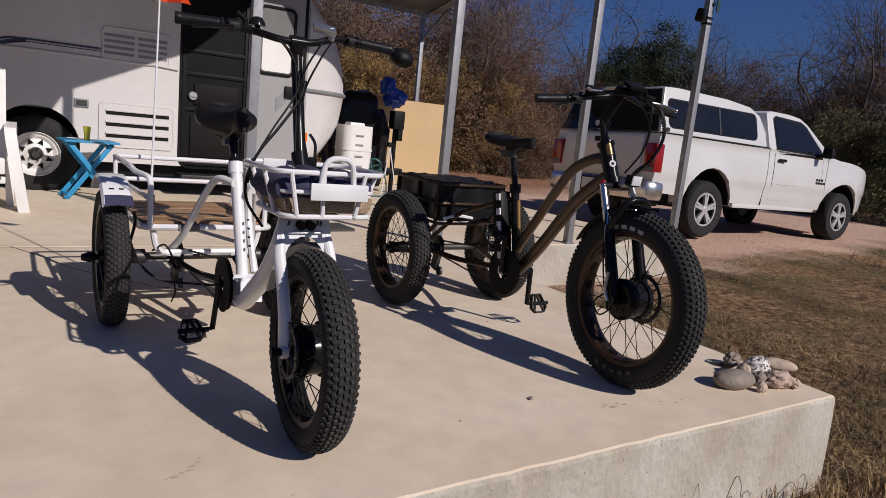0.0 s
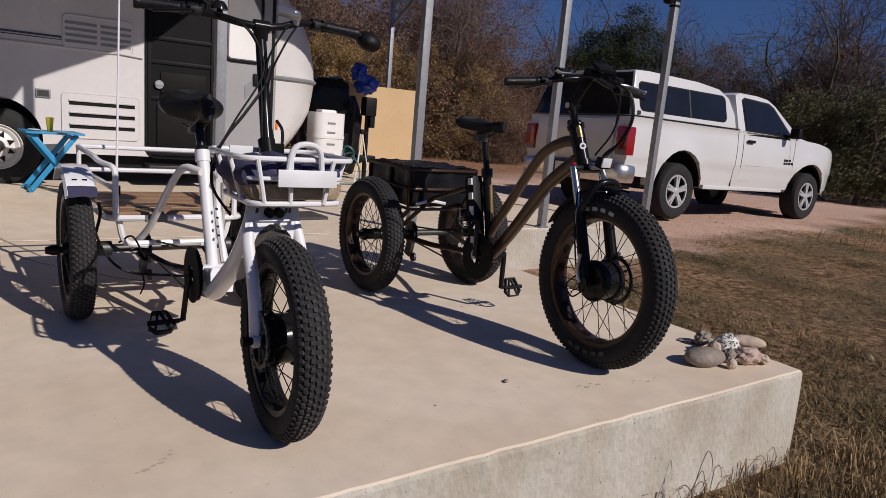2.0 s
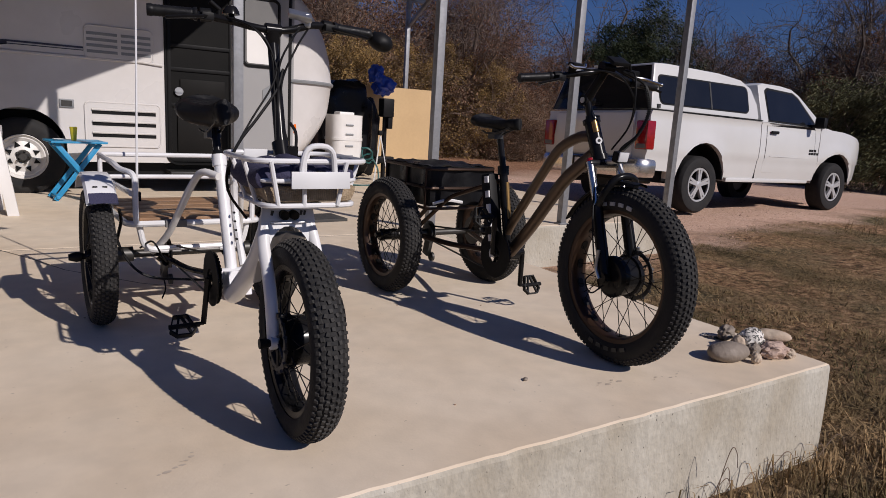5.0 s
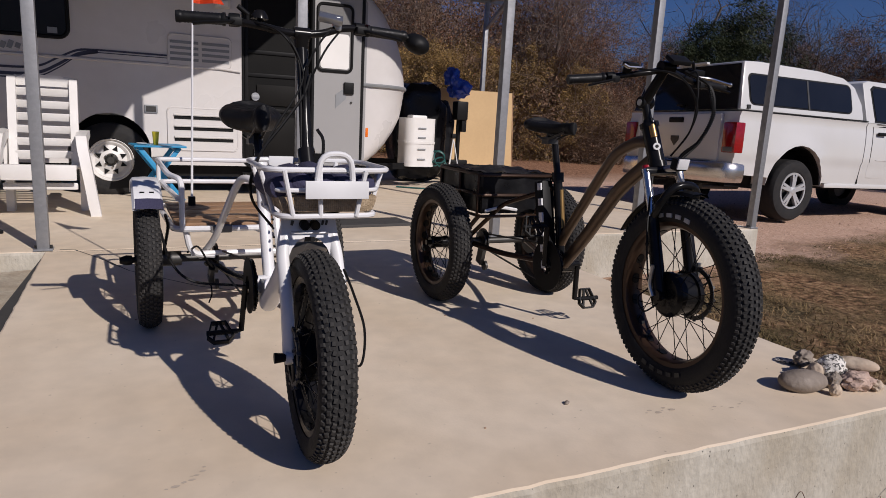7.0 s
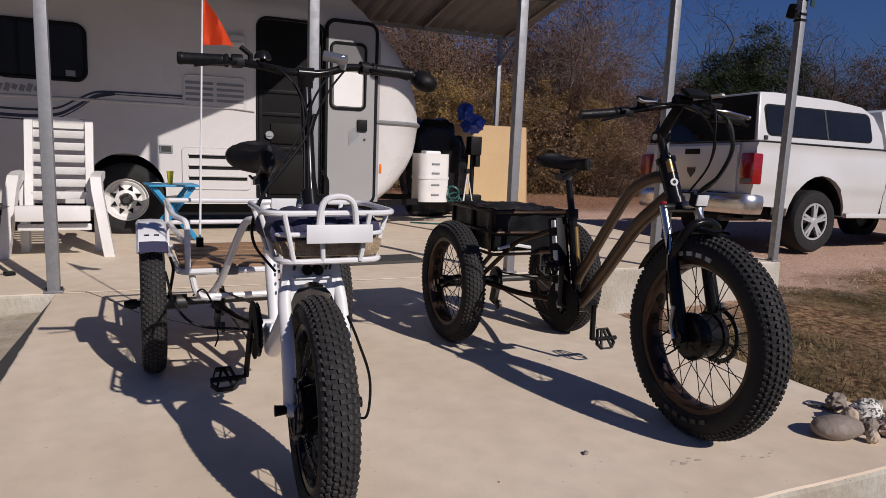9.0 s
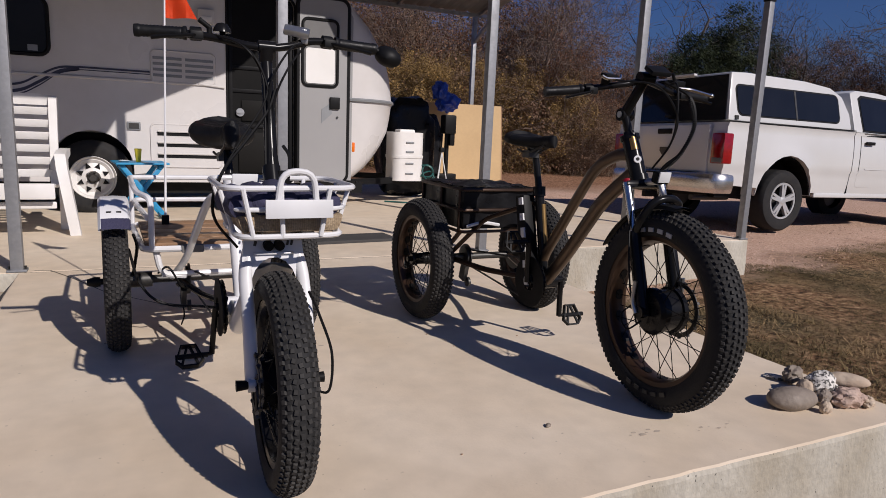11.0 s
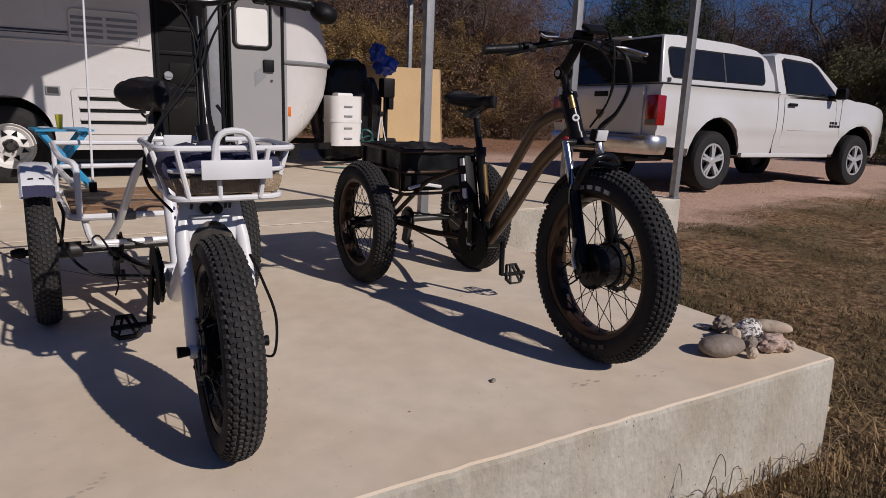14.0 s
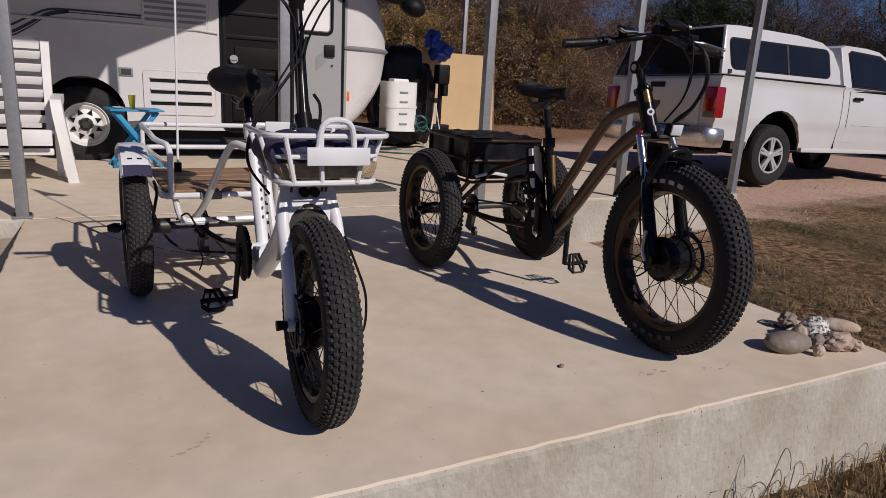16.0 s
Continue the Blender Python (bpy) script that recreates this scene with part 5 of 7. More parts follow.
rod(bm, bb + Vector((0.10, 0.015, -0.165)), bb + Vector((0.14, 0.015, -0.165)), 0.007)
part("crank", bm, M["blackm"], bt_)
pedal(bt_, cl + Vector((-0.095, -0.015, 0.172)), 60)
pedal(bt_, bb + Vector((0.165, 0.015, -0.167)), 62)
chainwheel(bt_, bb + Vector((-0.06, 0, 0)), 0.095)
bm = bmn()
for s in (-1, 1):
    rod(bm, bb + Vector((-0.06, 0, s * 0.09)), (-0.07, 0.0, R2R + s * 0.035), 0.0045, seg=5)
part("chain", bm, M["steel_dark"], bt_)
bm = bmn()
lathe(bm, [(0.02, -0.015), (0.05, -0.012), (0.05, -0.002), (0.062, 0.0), (0.062, 0.006), (0.02, 0.01)], 26, at=(-0.075, 0, R2R))
box(bm, (-0.09, -0.02, 0.21), (0.02, 0.05, 0.08), (15, 0, 0))
rod(bm, (-0.085, -0.045, 0.165), (-0.073, -0.045, 0.165), 0.024, seg=14)
part("derailleur", bm, M["steel_dark"], bt_)

# cargo rack and bag of the bronze tricycle
rk = thing("cargo_rack", "dark tubular rear rack with a black canvas cargo bag", "rack", (BX, BR, 0))
X0, X1, Y0, Y1, Z0, Z1 = -0.195, 0.195, -0.175, 0.30, 0.435, 0.628
for z in (Z0, 0.535, Z1):
    part("rail", tube(bmn(), [(X0, Y0, z), (X0, Y1, z), (X1, Y1, z), (X1, Y0, z)], 0.0078, 0.03, True, 8), M["bronze_rim"], rk)
for x, y in ((X0, Y0 + 0.03), (X0, 0.05), (X0, Y1 - 0.03), (X1, Y0 + 0.03), (X1, 0.05), (X1, Y1 - 0.03)):
    part("upright", rod(bmn(), (x, y, Z0), (x, y, Z1), 0.0075, seg=8), M["bronze_rim"], rk)
for s in (-1, 1):
    part("strut", tube(bmn(), [(s * 0.19, Y0 + 0.02, Z0), (s * 0.19, 0, R2R + 0.03)], 0.011, 0, seg=8), M["bronze_rim"], rk)
bm = bmn()
N = 14
gv2 = {}
for i in range(N + 1):
    for j in range(N + 1):
        u, v = i / N, j / N
        e = max(abs(u - 0.5), abs(v - 0.5)) * 2
        z = Z1 + 0.012 + 0.016 * (1 - e ** 4) * (0.1 + 1.6 * noise.noise(Vector((u * 3, v * 3, 1)))) + 0.014 * noise.noise(Vector((u * 6, v * 6, 4)))
        gv2[i, j] = bm.verts.new((X0 + 0.012 + (X1 - X0 - 0.024) * u, Y0 + 0.012 + (Y1 - Y0 - 0.024) * v, z))
for i in range(N):
    for j in range(N):
        bm.faces.new((gv2[i, j], gv2[i + 1, j], gv2[i + 1, j + 1], gv2[i, j + 1]))
part("bag_lid", bm, M["fabric"], rk, "rumpled black canvas bag lid")
bm = bmn()
N = 20
for face in range(4):
    for i in range(N):
        quad = []
        for ii in (i, i + 1):
            t = ii / N
            x, y = [(X0 + (X1 - X0) * t, Y0), (X1, Y0 + (Y1 - Y0) * t), (X1 - (X1 - X0) * t, Y1), (X0, Y1 - (Y1 - Y0) * t)][face]
            w = 0.012 * noise.noise(Vector((x * 11, y * 11, 2)))
            nx, ny = [(0, -1), (1, 0), (0, 1), (-1, 0)][face]
            quad.append([(x * 0.955 + nx * w, y - ny * 0.012 + ny * w, Z1 + 0.012), (x * 0.955 + nx * w * 1.8, y - ny * 0.012 + ny * w * 2, 0.53), (x * 0.95, y - ny * 0.014, Z0 + 0.012)])
        for k in range(2):
            bm.faces.new([bm.verts.new(c) for c in (quad[0][k], quad[1][k], quad[1][k + 1], quad[0][k + 1])])
bmesh.ops.remove_doubles(bm, verts=bm.verts, dist=0.0005)
part("bag_side", bm, M["fabric"], rk)
bm = bmn()
tube(bm, curve([(X0 + 0.02, Y0 - 0.012, 0.462), (X0 + 0.10, Y0 - 0.016, 0.478), (X0 + 0.19, Y0 - 0.012, 0.466)], 6), 0.008, radius=0, seg=6)
part("reflective_strip", bm, M["sticker"], rk)

M["rim"] = mat("cast_alloy", (0.50, 0.50, 0.50), 0.35, 0.4, col2=(0.48, 0.48, 0.48), scale=14)

# ---- travel trailer ----
TY, TW = 5.46, 2.05
tr = thing("travel_trailer", "white fibreglass travel trailer with its grey door open", "trailer", (-0.10, 0, -0.01))


def nose_x(z):
    """Front outline of the shell."""
    pts = [(0.30, 1.44), (0.36, 1.56), (0.45, 1.66), (0.62, 1.78), (0.85, 1.87), (1.10, 1.905), (1.25, 1.905), (1.50, 1.875), (1.72, 1.81), (1.95, 1.69), (2.12, 1.54), (2.28, 1.33), (2.40, 1.05), (2.46, 0.6)]
    for (za, xa), (zb_, xb) in zip(pts, pts[1:]):
        if z <= zb_:
            return xa + (xb - xa) * (z - za) / (zb_ - za)
    return pts[-1][1]


def nose_at(nx_, d):
    """Plan of the front: an ellipse from the flat side to the middle."""
    a = (nx_ - 1.20) * 1.30
    return 1.20 + (nx_ - 1.20) * 0.45 + a * 0.75 * math.sqrt(max(1 - ((TW / 2 - d) / (TW / 2)) ** 2, 0))


bm = bmn()
zs = [0.30, 0.36, 0.45, 0.55, 0.7, 0.85, 1.0, 1.14, 1.155, 1.20, 1.215, 1.3, 1.45, 1.6, 1.72, 1.84, 1.95, 2.04, 2.12, 2.2, 2.28, 2.34, 2.4, 2.46]
ds = [0.0, 0.012, 0.04, 0.09, 0.16, 0.26, 0.4, 0.6, 0.85, 1.025]
BACK = -4.6
rowsT = []
for z in zs:
    row = []
    nx_ = nose_x(z)
    edge = 0.06 * max(0, (z - 2.25) / 0.21) ** 2
    ribout = 0.012 if 1.15 < z < 1.205 else 0.0
    for d in ds:
        row.append((nose_at(nx_, d) + ribout, TY + d + edge * (1 if d < 0.5 else 0)))
    full = row + [(x, 2 * (TY + TW / 2) - y) for x, y in row[::-1][1:]]
    full = [(BACK, full[0][1])] + full + [(BACK, full[-1][1])]
    rowsT.append([bm.verts.new((x, y, z)) for x, y in full])
for a, b in zip(rowsT, rowsT[1:]):
    for i in range(len(a) - 1):
        bm.faces.new((a[i], a[i + 1], b[i + 1], b[i]))
    bm.faces.new((a[-1], a[0], b[0], b[-1]))
bm.faces.new(rowsT[-1])
bm.faces.new(rowsT[0][::-1])
# doorway and wheel arch are cut through the near wall
shell = part("body", bm, M["fibre"], tr)
cut = bmn()
prism(cut, rrect(0.21, 0.285, 0.875, 2.12, 0.10), 'Y', TY - 0.3, TY + 0.05)
prism(cut, [(-0.975 + 0.345 * math.cos(radians(a)), 0.42 + 0.345 * math.sin(radians(a))) for a in range(0, 181, 9)] + [(-1.32, 0.1), (-0.63, 0.1)], 'Y', TY - 0.3, TY + 0.30)
cme = bpy.data.meshes.new("cutter")
bmesh.ops.recalc_face_normals(cut, faces=cut.faces)
cut.to_mesh(cme)
cut.free()
cob = new("cutter", cme)
cob.matrix_world = tr.matrix_world.copy()
bpy.context.view_layer.update()
md = shell.modifiers.new("cut", 'BOOLEAN')
md.operation, md.object, md.solver = 'DIFFERENCE', cob, 'EXACT'
dg = bpy.context.evaluated_depsgraph_get()
cutmesh = bpy.data.meshes.new_from_object(shell.evaluated_get(dg))
shell.modifiers.clear()
shell.data = cutmesh
bpy.data.objects.remove(cob)
shell.data.materials.clear()
shell.data.materials.append(M["fibre"])
shell.data.shade_smooth()
shell.data.set_sharp_from_angle(angle=radians(40))

part("arch_lining", prism(bmn(), [(-1.30, 0.12), (-0.65, 0.12), (-0.65, 0.74), (-1.30, 0.74)], 'Y', TY + 0.29, TY + 0.298), M["dark"], tr, smooth=False)
scr = part("screen_door", prism(bmn(), rrect(0.225, 0.30, 0.86, 2.105, 0.09), 'Y', TY + 0.028, TY + 0.044), M["screen"], tr, "closed black screen door", smooth=False)
bm = bmn()
for z in (0.33, 0.86, 1.20, 1.42):
    box(bm, (0.545, TY + 0.022, z), (0.60, 0.014, 0.035))
for x in (0.25, 0.835):
    box(bm, (x, TY + 0.020, 1.2), (0.035, 0.014, 1.70))
part("screen_frame", bm, M["black"], scr, bevel=0.004)
bm = bmn()
rod(bm, (0.335, TY + 0.014, 0.99), (0.335, TY + 0.002, 0.99), 0.04, seg=20)
box(bm, (0.335, TY - 0.004, 0.99), (0.07, 0.012, 0.02))
part("latch", bm, M["alu"], scr, "round silver latch")
bm = bmn()
box(bm, (0.55, TY + 0.014, 0.60), (0.46, 0.006, 0.40))
box(bm, (0.56, TY + 0.014, 1.01), (0.42, 0.006, 0.20))
part("kick_panel", bm, M["dark"], scr, bevel=0.002)
bm = bmn()
tube(bm, [Vector((p[0], TY - 0.004, p[1])) for p in rrect(0.216, 0.29, 0.872, 2.118, 0.10)], 0.012, radius=0, closed=True, seg=6)
part("door_frame", bm, M["black"], tr)
door = part("door", prism(bmn(), rrect(0.90, 0.32, 1.405, 2.145, 0.085), 'Y', TY - 0.062, TY - 0.022), M["fibre_grey"], tr, "open grey trailer door folded flat", smooth=False)
bm = bmn()
tube(bm, [Vector((p[0], TY - 0.046, p[1])) for p in rrect(0.892, 0.312, 1.413, 2.153, 0.09)], 0.024, radius=0, closed=True, seg=6)
part("door_seal", bm, M["black"], door)
part("door_window", prism(bmn(), rrect(0.945, 1.30, 1.285, 1.93, 0.05), 'Y', TY - 0.066, TY - 0.056), M["pane_dull"], door, smooth=False)
bm = bmn()
tube(bm, [Vector((p[0], TY - 0.068, p[1])) for p in rrect(0.935, 1.29, 1.295, 1.94, 0.055)], 0.015, radius=0, closed=True, seg=6)
part("window_frame", bm, M["black"], door)
part("window_blind", prism(bmn(), rrect(0.965, 1.315, 1.265, 1.66, 0.03), 'Y', TY - 0.0715, TY - 0.067), M["blind"], door, "pale blind behind the pane", smooth=False)
bm = bmn()
box(bm, (1.268, TY - 0.075, 1.128), (0.105, 0.03, 0.12))
part("door_handle", bm, M["black"], door, "square black paddle handle", bevel=0.01)
bm = bmn()
rod(bm, (1.298, TY - 0.072, 0.985), (1.298, TY - 0.055, 0.985), 0.012, seg=10)
part("lock", bm, M["steel_dark"], door)
# the handle's slanting cast shadow, laid on the door as a darker grey sheet
bm = bmn()
prism(bm, [(1.13, 0.92), (1.13, 1.06), (1.24, 1.14), (1.24, 1.02)], 'Y', TY - 0.0665, TY - 0.0615)
part("worn_patch", bm, M["letter"], door, smooth=False)

# side furniture of the trailer
bm = bmn()
tube(bm, [Vector((p[0], TY - 0.006, p[1])) for p in rrect(-0.477, 0.447, 0.159, 0.846, 0.04)], 0.008, radius=0, closed=True, seg=6)
vent = part("fridge_vent", bm, M["fibre"], tr, "white louvred lower vent panel")
part("vent_panel", prism(bmn(), rrect(-0.472, 0.452, 0.154, 0.841, 0.04), 'Y', TY - 0.010, TY + 0.004), M["fibre"], vent, smooth=False)
for i in range(3):
    z = 0.762 - i * 0.104
    part("louvre", box(bmn(), (-0.152, TY - 0.020, z + 0.018), (0.54, 0.018, 0.010), (30, 0, 0)), M["fibre"], vent)
    part("vent_slot", box(bmn(), (-0.152, TY - 0.0115, z - 0.006), (0.54, 0.004, 0.032)), M["black"], vent, smooth=False)
bm = bmn()
tube(bm, [Vector((p[0], TY - 0.006, p[1])) for p in rrect(-0.455, 1.225, 0.105, 1.515, 0.04)], 0.008, radius=0, closed=True, seg=6)
vent2 = part("upper_vent", bm, M["fibre"], tr, "grey grille in a rounded frame")
part("vent_panel", prism(bmn(), rrect(-0.45, 1.23, 0.10, 1.51, 0.04), 'Y', TY - 0.010, TY + 0.004), M["fibre"], vent2, smooth=False)
for j in range(2):
    for i in range(4):
        part("vent_slot", box(bmn(), (-0.318 + j * 0.28, TY - 0.0115, 1.448 - i * 0.052), (0.25, 0.004, 0.026)), M["letter"], vent2, smooth=False)
bm = bmn()
prism(bm, [(TY + 0.004, 1.25), (TY - 0.016, 1.235), (TY - 0.016, 1.222), (TY + 0.004, 1.215)], 'X', -4.55, 0.0)
part("body_ledge", bm, M["fibre"], tr, smooth=False)
part("rain_gutter", tube(bmn(), [(-0.05, TY - 0.012, 1.235), (0.19, TY - 0.012, 1.215)], 0.010, 0, seg=6), M["fibre"], tr)
win = part("side_window", prism(bmn(), rrect(-1.945, 1.405, -1.275, 1.86, 0.07), 'Y', TY - 0.012, TY + 0.004), M["smoked"], tr, "dark tinted side window", smooth=False)
bm = bmn()
tube(bm, [Vector((p[0], TY - 0.010, p[1])) for p in rrect(-1.955, 1.395, -1.265, 1.87, 0.08)], 0.017, radius=0, closed=True, seg=6)
box(bm, (-1.78, TY - 0.016, 1.63), (0.02, 0.012, 0.44))
part("window_frame", bm, M["black"], win)
part("window_sticker", box(bmn(), (-1.385, TY - 0.0145, 1.45), (0.075, 0.003, 0.05)), M["letter"], win, smooth=False)
win2 = part("side_window", prism(bmn(), rrect(-3.6, 1.40, -2.7, 1.86, 0.07), 'Y', TY - 0.012, TY + 0.004), M["glass"], tr, "dark tinted side window", smooth=False)
for zc, h, xa, xb in ((1.315, 0.016, -1.05, -0.47), (1.292, 0.007, -1.05, -0.47)):
    part("stripe", box(bmn(), ((xa + xb) / 2, TY - 0.002, zc), (xb - xa, 0.006, h)), M["stripe"], tr, smooth=False)
for k, (dz, wdt) in enumerate(((0.0, 0.020), (-0.055, 0.028), (-0.085, 0.012))):
    bm = bmn()
    pts = curve([(-1.04, TY - 0.003, 1.313 + dz * 0.25), (-1.20, TY - 0.003, 1.300 + dz * 0.6), (-1.36, TY - 0.003, 1.22 + dz), (-1.52, TY - 0.003, 1.14 + dz), (-1.80, TY - 0.003, 1.12 + dz), (-2.4, TY - 0.003, 1.15 + dz), (-3.2, TY - 0.003, 1.18 + dz)], 8)
    for a, b in zip(pts, pts[1:]):
        up = Vector((0, 0, wdt / 2))
        bm.faces.new([bm.verts.new(v) for v in (a - up, b - up, b + up, a + up)])
    part("stripe", bm, M["stripe"], tr, smooth=False)
bm = bmn()
for i in range(7):
    box(bm, (-1.98 + 0.055 * i, TY - 0.003, 1.30 + 0.006 * (i % 2)), (0.038, 0.006, 0.045 + 0.012 * (i % 3)), (0, 20, 0))
part("name_mark", bm, M["letter"], tr, "faded grey name marks", smooth=False)
bm = bmn()
box(bm, (-0.62, TY - 0.008, 0.82), (0.115, 0.016, 0.075))
pl = part("outlet_cover", bm, M["letter"], tr, bevel=0.006)
part("outlet_flap", box(bmn(), (-0.62, TY - 0.018, 0.82), (0.085, 0.006, 0.05)), M["steel_dark"], pl, smooth=False)
bm = bmn()
box(bm, (0.027, TY - 0.02, 1.855), (0.15, 0.04, 0.13))
pl2 = part("porch_light", bm, M["fibre"], tr, bevel=0.015)
part("light_lens", box(bmn(), (0.027, TY - 0.044, 1.83), (0.10, 0.012, 0.05)), M["plastic"], pl2, bevel=0.006)
part("roof_hatch", prism(bmn(), rrect(-0.88, 1.82, -0.50, 1.98, 0.02), 'Y', TY - 0.004, TY + 0.004), M["fibre"], tr, smooth=False)
mk = part("marker_light", box(bmn(), (1.50, TY + 0.012, 0.685), (0.032, 0.03, 0.10)), M["orange"], tr, "amber side marker lamp", bevel=0.008)
for i, a in enumerate((0.01, 0.12)):
    part("nose_step", box(bmn(), (1.44 + a, TY + 0.03, 0.305), (0.04, 0.02, 0.03)), M["black"], tr)
# belt moulding round the nose
bm = bmn()
pts = []
for d in ds:
    pts.append((nose_at(nose_x(1.18), d) + 0.014, TY + d - 0.012 * (1 - min(d / 0.3, 1)), 1.178))
pts = [(1.44, TY - 0.008, 1.178)] + pts
tube(bm, pts, 0.02, radius=0, seg=6)
part("belt_moulding", bm, M["letter"], tr)
# plain grey upright strip between the door and the nose
part("corner_trim", prism(bmn(), [(1.415, 0.33), (1.475, 0.33), (1.475, 2.0), (1.415, 2.1)], 'Y', TY - 0.006, TY + 0.006), M["fibre_grey"], tr, smooth=False)

# running gear
tw = part("road_wheel", lathe(bmn(), [(0.0, 0.02), (0.05, 0.015), (0.062, 0.0), (0.085, 0.012), (0.135, 0.03), (0.165, 0.01), (0.182, 0.012), (0.197, -0.006), (0.192, -0.012), (0.178, 0.004), (0.17, 0.09), (0.0, 0.09)], 40, 'Y', (-0.975, TY + 0.015, 0.335)), M["plastic"], tr, "white spoked steel trailer wheel")
part("tyre", lathe(bmn(), [(0.185, 0.0), (0.20, -0.022), (0.26, -0.03), (0.315, -0.016), (0.338, 0.012), (0.338, 0.16), (0.315, 0.19), (0.2, 0.19)], 48, 'Y', (-0.975, TY + 0.035, 0.338)), M["rubber"], tw)
bm = bmn()
for i in range(8):
    a = 2 * math.pi * (i + 0.5) / 8
    c = Vector((-0.975 + 0.112 * math.cos(a), TY + 0.033, 0.335 + 0.112 * math.sin(a)))
    prism(bm, [(c.x + q * math.cos(b + a), c.z + q * math.sin(b + a)) for b, q in ((0.0, 0.032), (2.2, 0.03), (-2.2, 0.03))], 'Y', TY + 0.022, TY + 0.05)
part("wheel_slot", bm, M["black"], tw, smooth=False)
bm = bmn()
lathe(bm, [(0.0, -0.045), (0.03, -0.045), (0.035, -0.01), (0.055, 0.005)], 20, 'Y', (-0.975, TY + 0.02, 0.335))
for i in range(5):
    a = 2 * math.pi * i / 5
    rod(bm, (-0.975 + 0.055 * math.cos(a), TY + 0.03, 0.335 + 0.055 * math.sin(a)), (-0.975 + 0.055 * math.cos(a), TY - 0.005, 0.335 + 0.055 * math.sin(a)), 0.010, seg=6)
part("hub_cap", bm, M["steel_dark"], tw)
part("chassis_rail", box(bmn(), (-1.3, TY + 0.16, 0.24), (5.9, 0.06, 0.12)), M["black"], tr, smooth=False)
part("entry_step", box(bmn(), (0.53, TY - 0.04, 0.215), (0.62, 0.24, 0.03)), M["steel_dark"], tr, "folding black metal entry step", bevel=0.005)
part("far_wheel", lathe(bmn(), [(0.0, 0.0), (0.2, 0.0), (0.338, 0.012), (0.338, 0.16), (0.0, 0.19)], 30, 'Y', (-0.975, TY + TW - 0.2, 0.338)), M["rubber"], tr)
part("underbelly", box(bmn(), (-1.5, TY + TW / 2, 0.27), (5.9, TW - 0.4, 0.06)), M["black"], tr, smooth=False)
for s in (-1, 1):
    part("tongue_beam", tube(bmn(), [(1.3, TY + TW / 2 + s * 0.75, 0.28), (3.0, TY + TW / 2 + s * 0.04, 0.28)], 0.05, 0, seg=4), M["black"], tr, smooth=False)
part("coupler", box(bmn(), (3.1, TY + TW / 2, 0.30), (0.28, 0.10, 0.09)), M["black"], tr, bevel=0.02)
for x, y in ((1.2, TY + 0.35), (1.2, TY + TW - 0.35), (-4.2, TY + 0.35), (-4.2, TY + TW - 0.35)):
    part("stabiliser", rod(bmn(), (x, y, 0.0), (x, y, 0.28), 0.03, seg=8), M["steel_dark"], tr)
jk = part("tongue_jack", rod(bmn(), (3.10, TY + TW / 2, 0.0), (3.10, TY + TW / 2, 0.95), 0.03, seg=12), M["black"], tr)
part("jack_head", box(bmn(), (3.10, TY + TW / 2 - 0.03, 0.98), (0.16, 0.16, 0.24)), M["black"], jk, bevel=0.02)
part("jack_motor", box(bmn(), (3.14, TY + TW / 2 - 0.05, 0.82), (0.07, 0.08, 0.22)), M["black"], jk, bevel=0.015)
bm = bmn()
NX, NY = 2.385, TY + TW / 2 - 0.30
tank = part("propane_cover", prism(bmn(), [(NX + x, NY + y) for x, y in rrect(-0.205, -0.175, 0.205, 0.175, 0.11, 7)], 'Z', 0.28, 0.86), M["plastic"], tr, "white ribbed propane bottle cover", bevel=0.03)
part("cover_cap", box(bmn(), (NX, NY, 0.87), (0.20, 0.18, 0.05)), M["plastic"], tank, bevel=0.02)
part("cover_band", prism(bmn(), [(NX + x, NY + y) for x, y in rrect(-0.212, -0.182, 0.212, 0.182, 0.115, 7)], 'Z', 0.555, 0.585), M["plastic"], tank, bevel=0.006)
for z in (0.74, 0.63, 0.49, 0.37):
    part("cover_slot", box(bmn(), (NX, NY - 0.180, z), (0.10, 0.014, 0.020)), M["letter"], tank, bevel=0.004)

# ---- pickup truck ----
tk = thing("pickup_truck", "white regular-cab pickup truck with a matching bed topper", "truck")
tk.matrix_world = pose(6.97, 4.46, -0.235, -1.6, 0.7, 0.0)
# own place: x forward from the rear axle, y from the near tyre face, z from the ground
HW = 1.0


def slices(bm, xs=(), zs=()):
    """Cuts a mesh into strips so that its sides can be curved."""
    for ax, vals in ((0, xs), (2, zs)):
        no = Vector((1, 0, 0)) if ax == 0 else Vector((0, 0, 1))
        for v in vals:
            bmesh.ops.bisect_plane(bm, geom=bm.verts[:] + bm.edges[:] + bm.faces[:], plane_co=no * v, plane_no=no, dist=1e-5)
    return bm


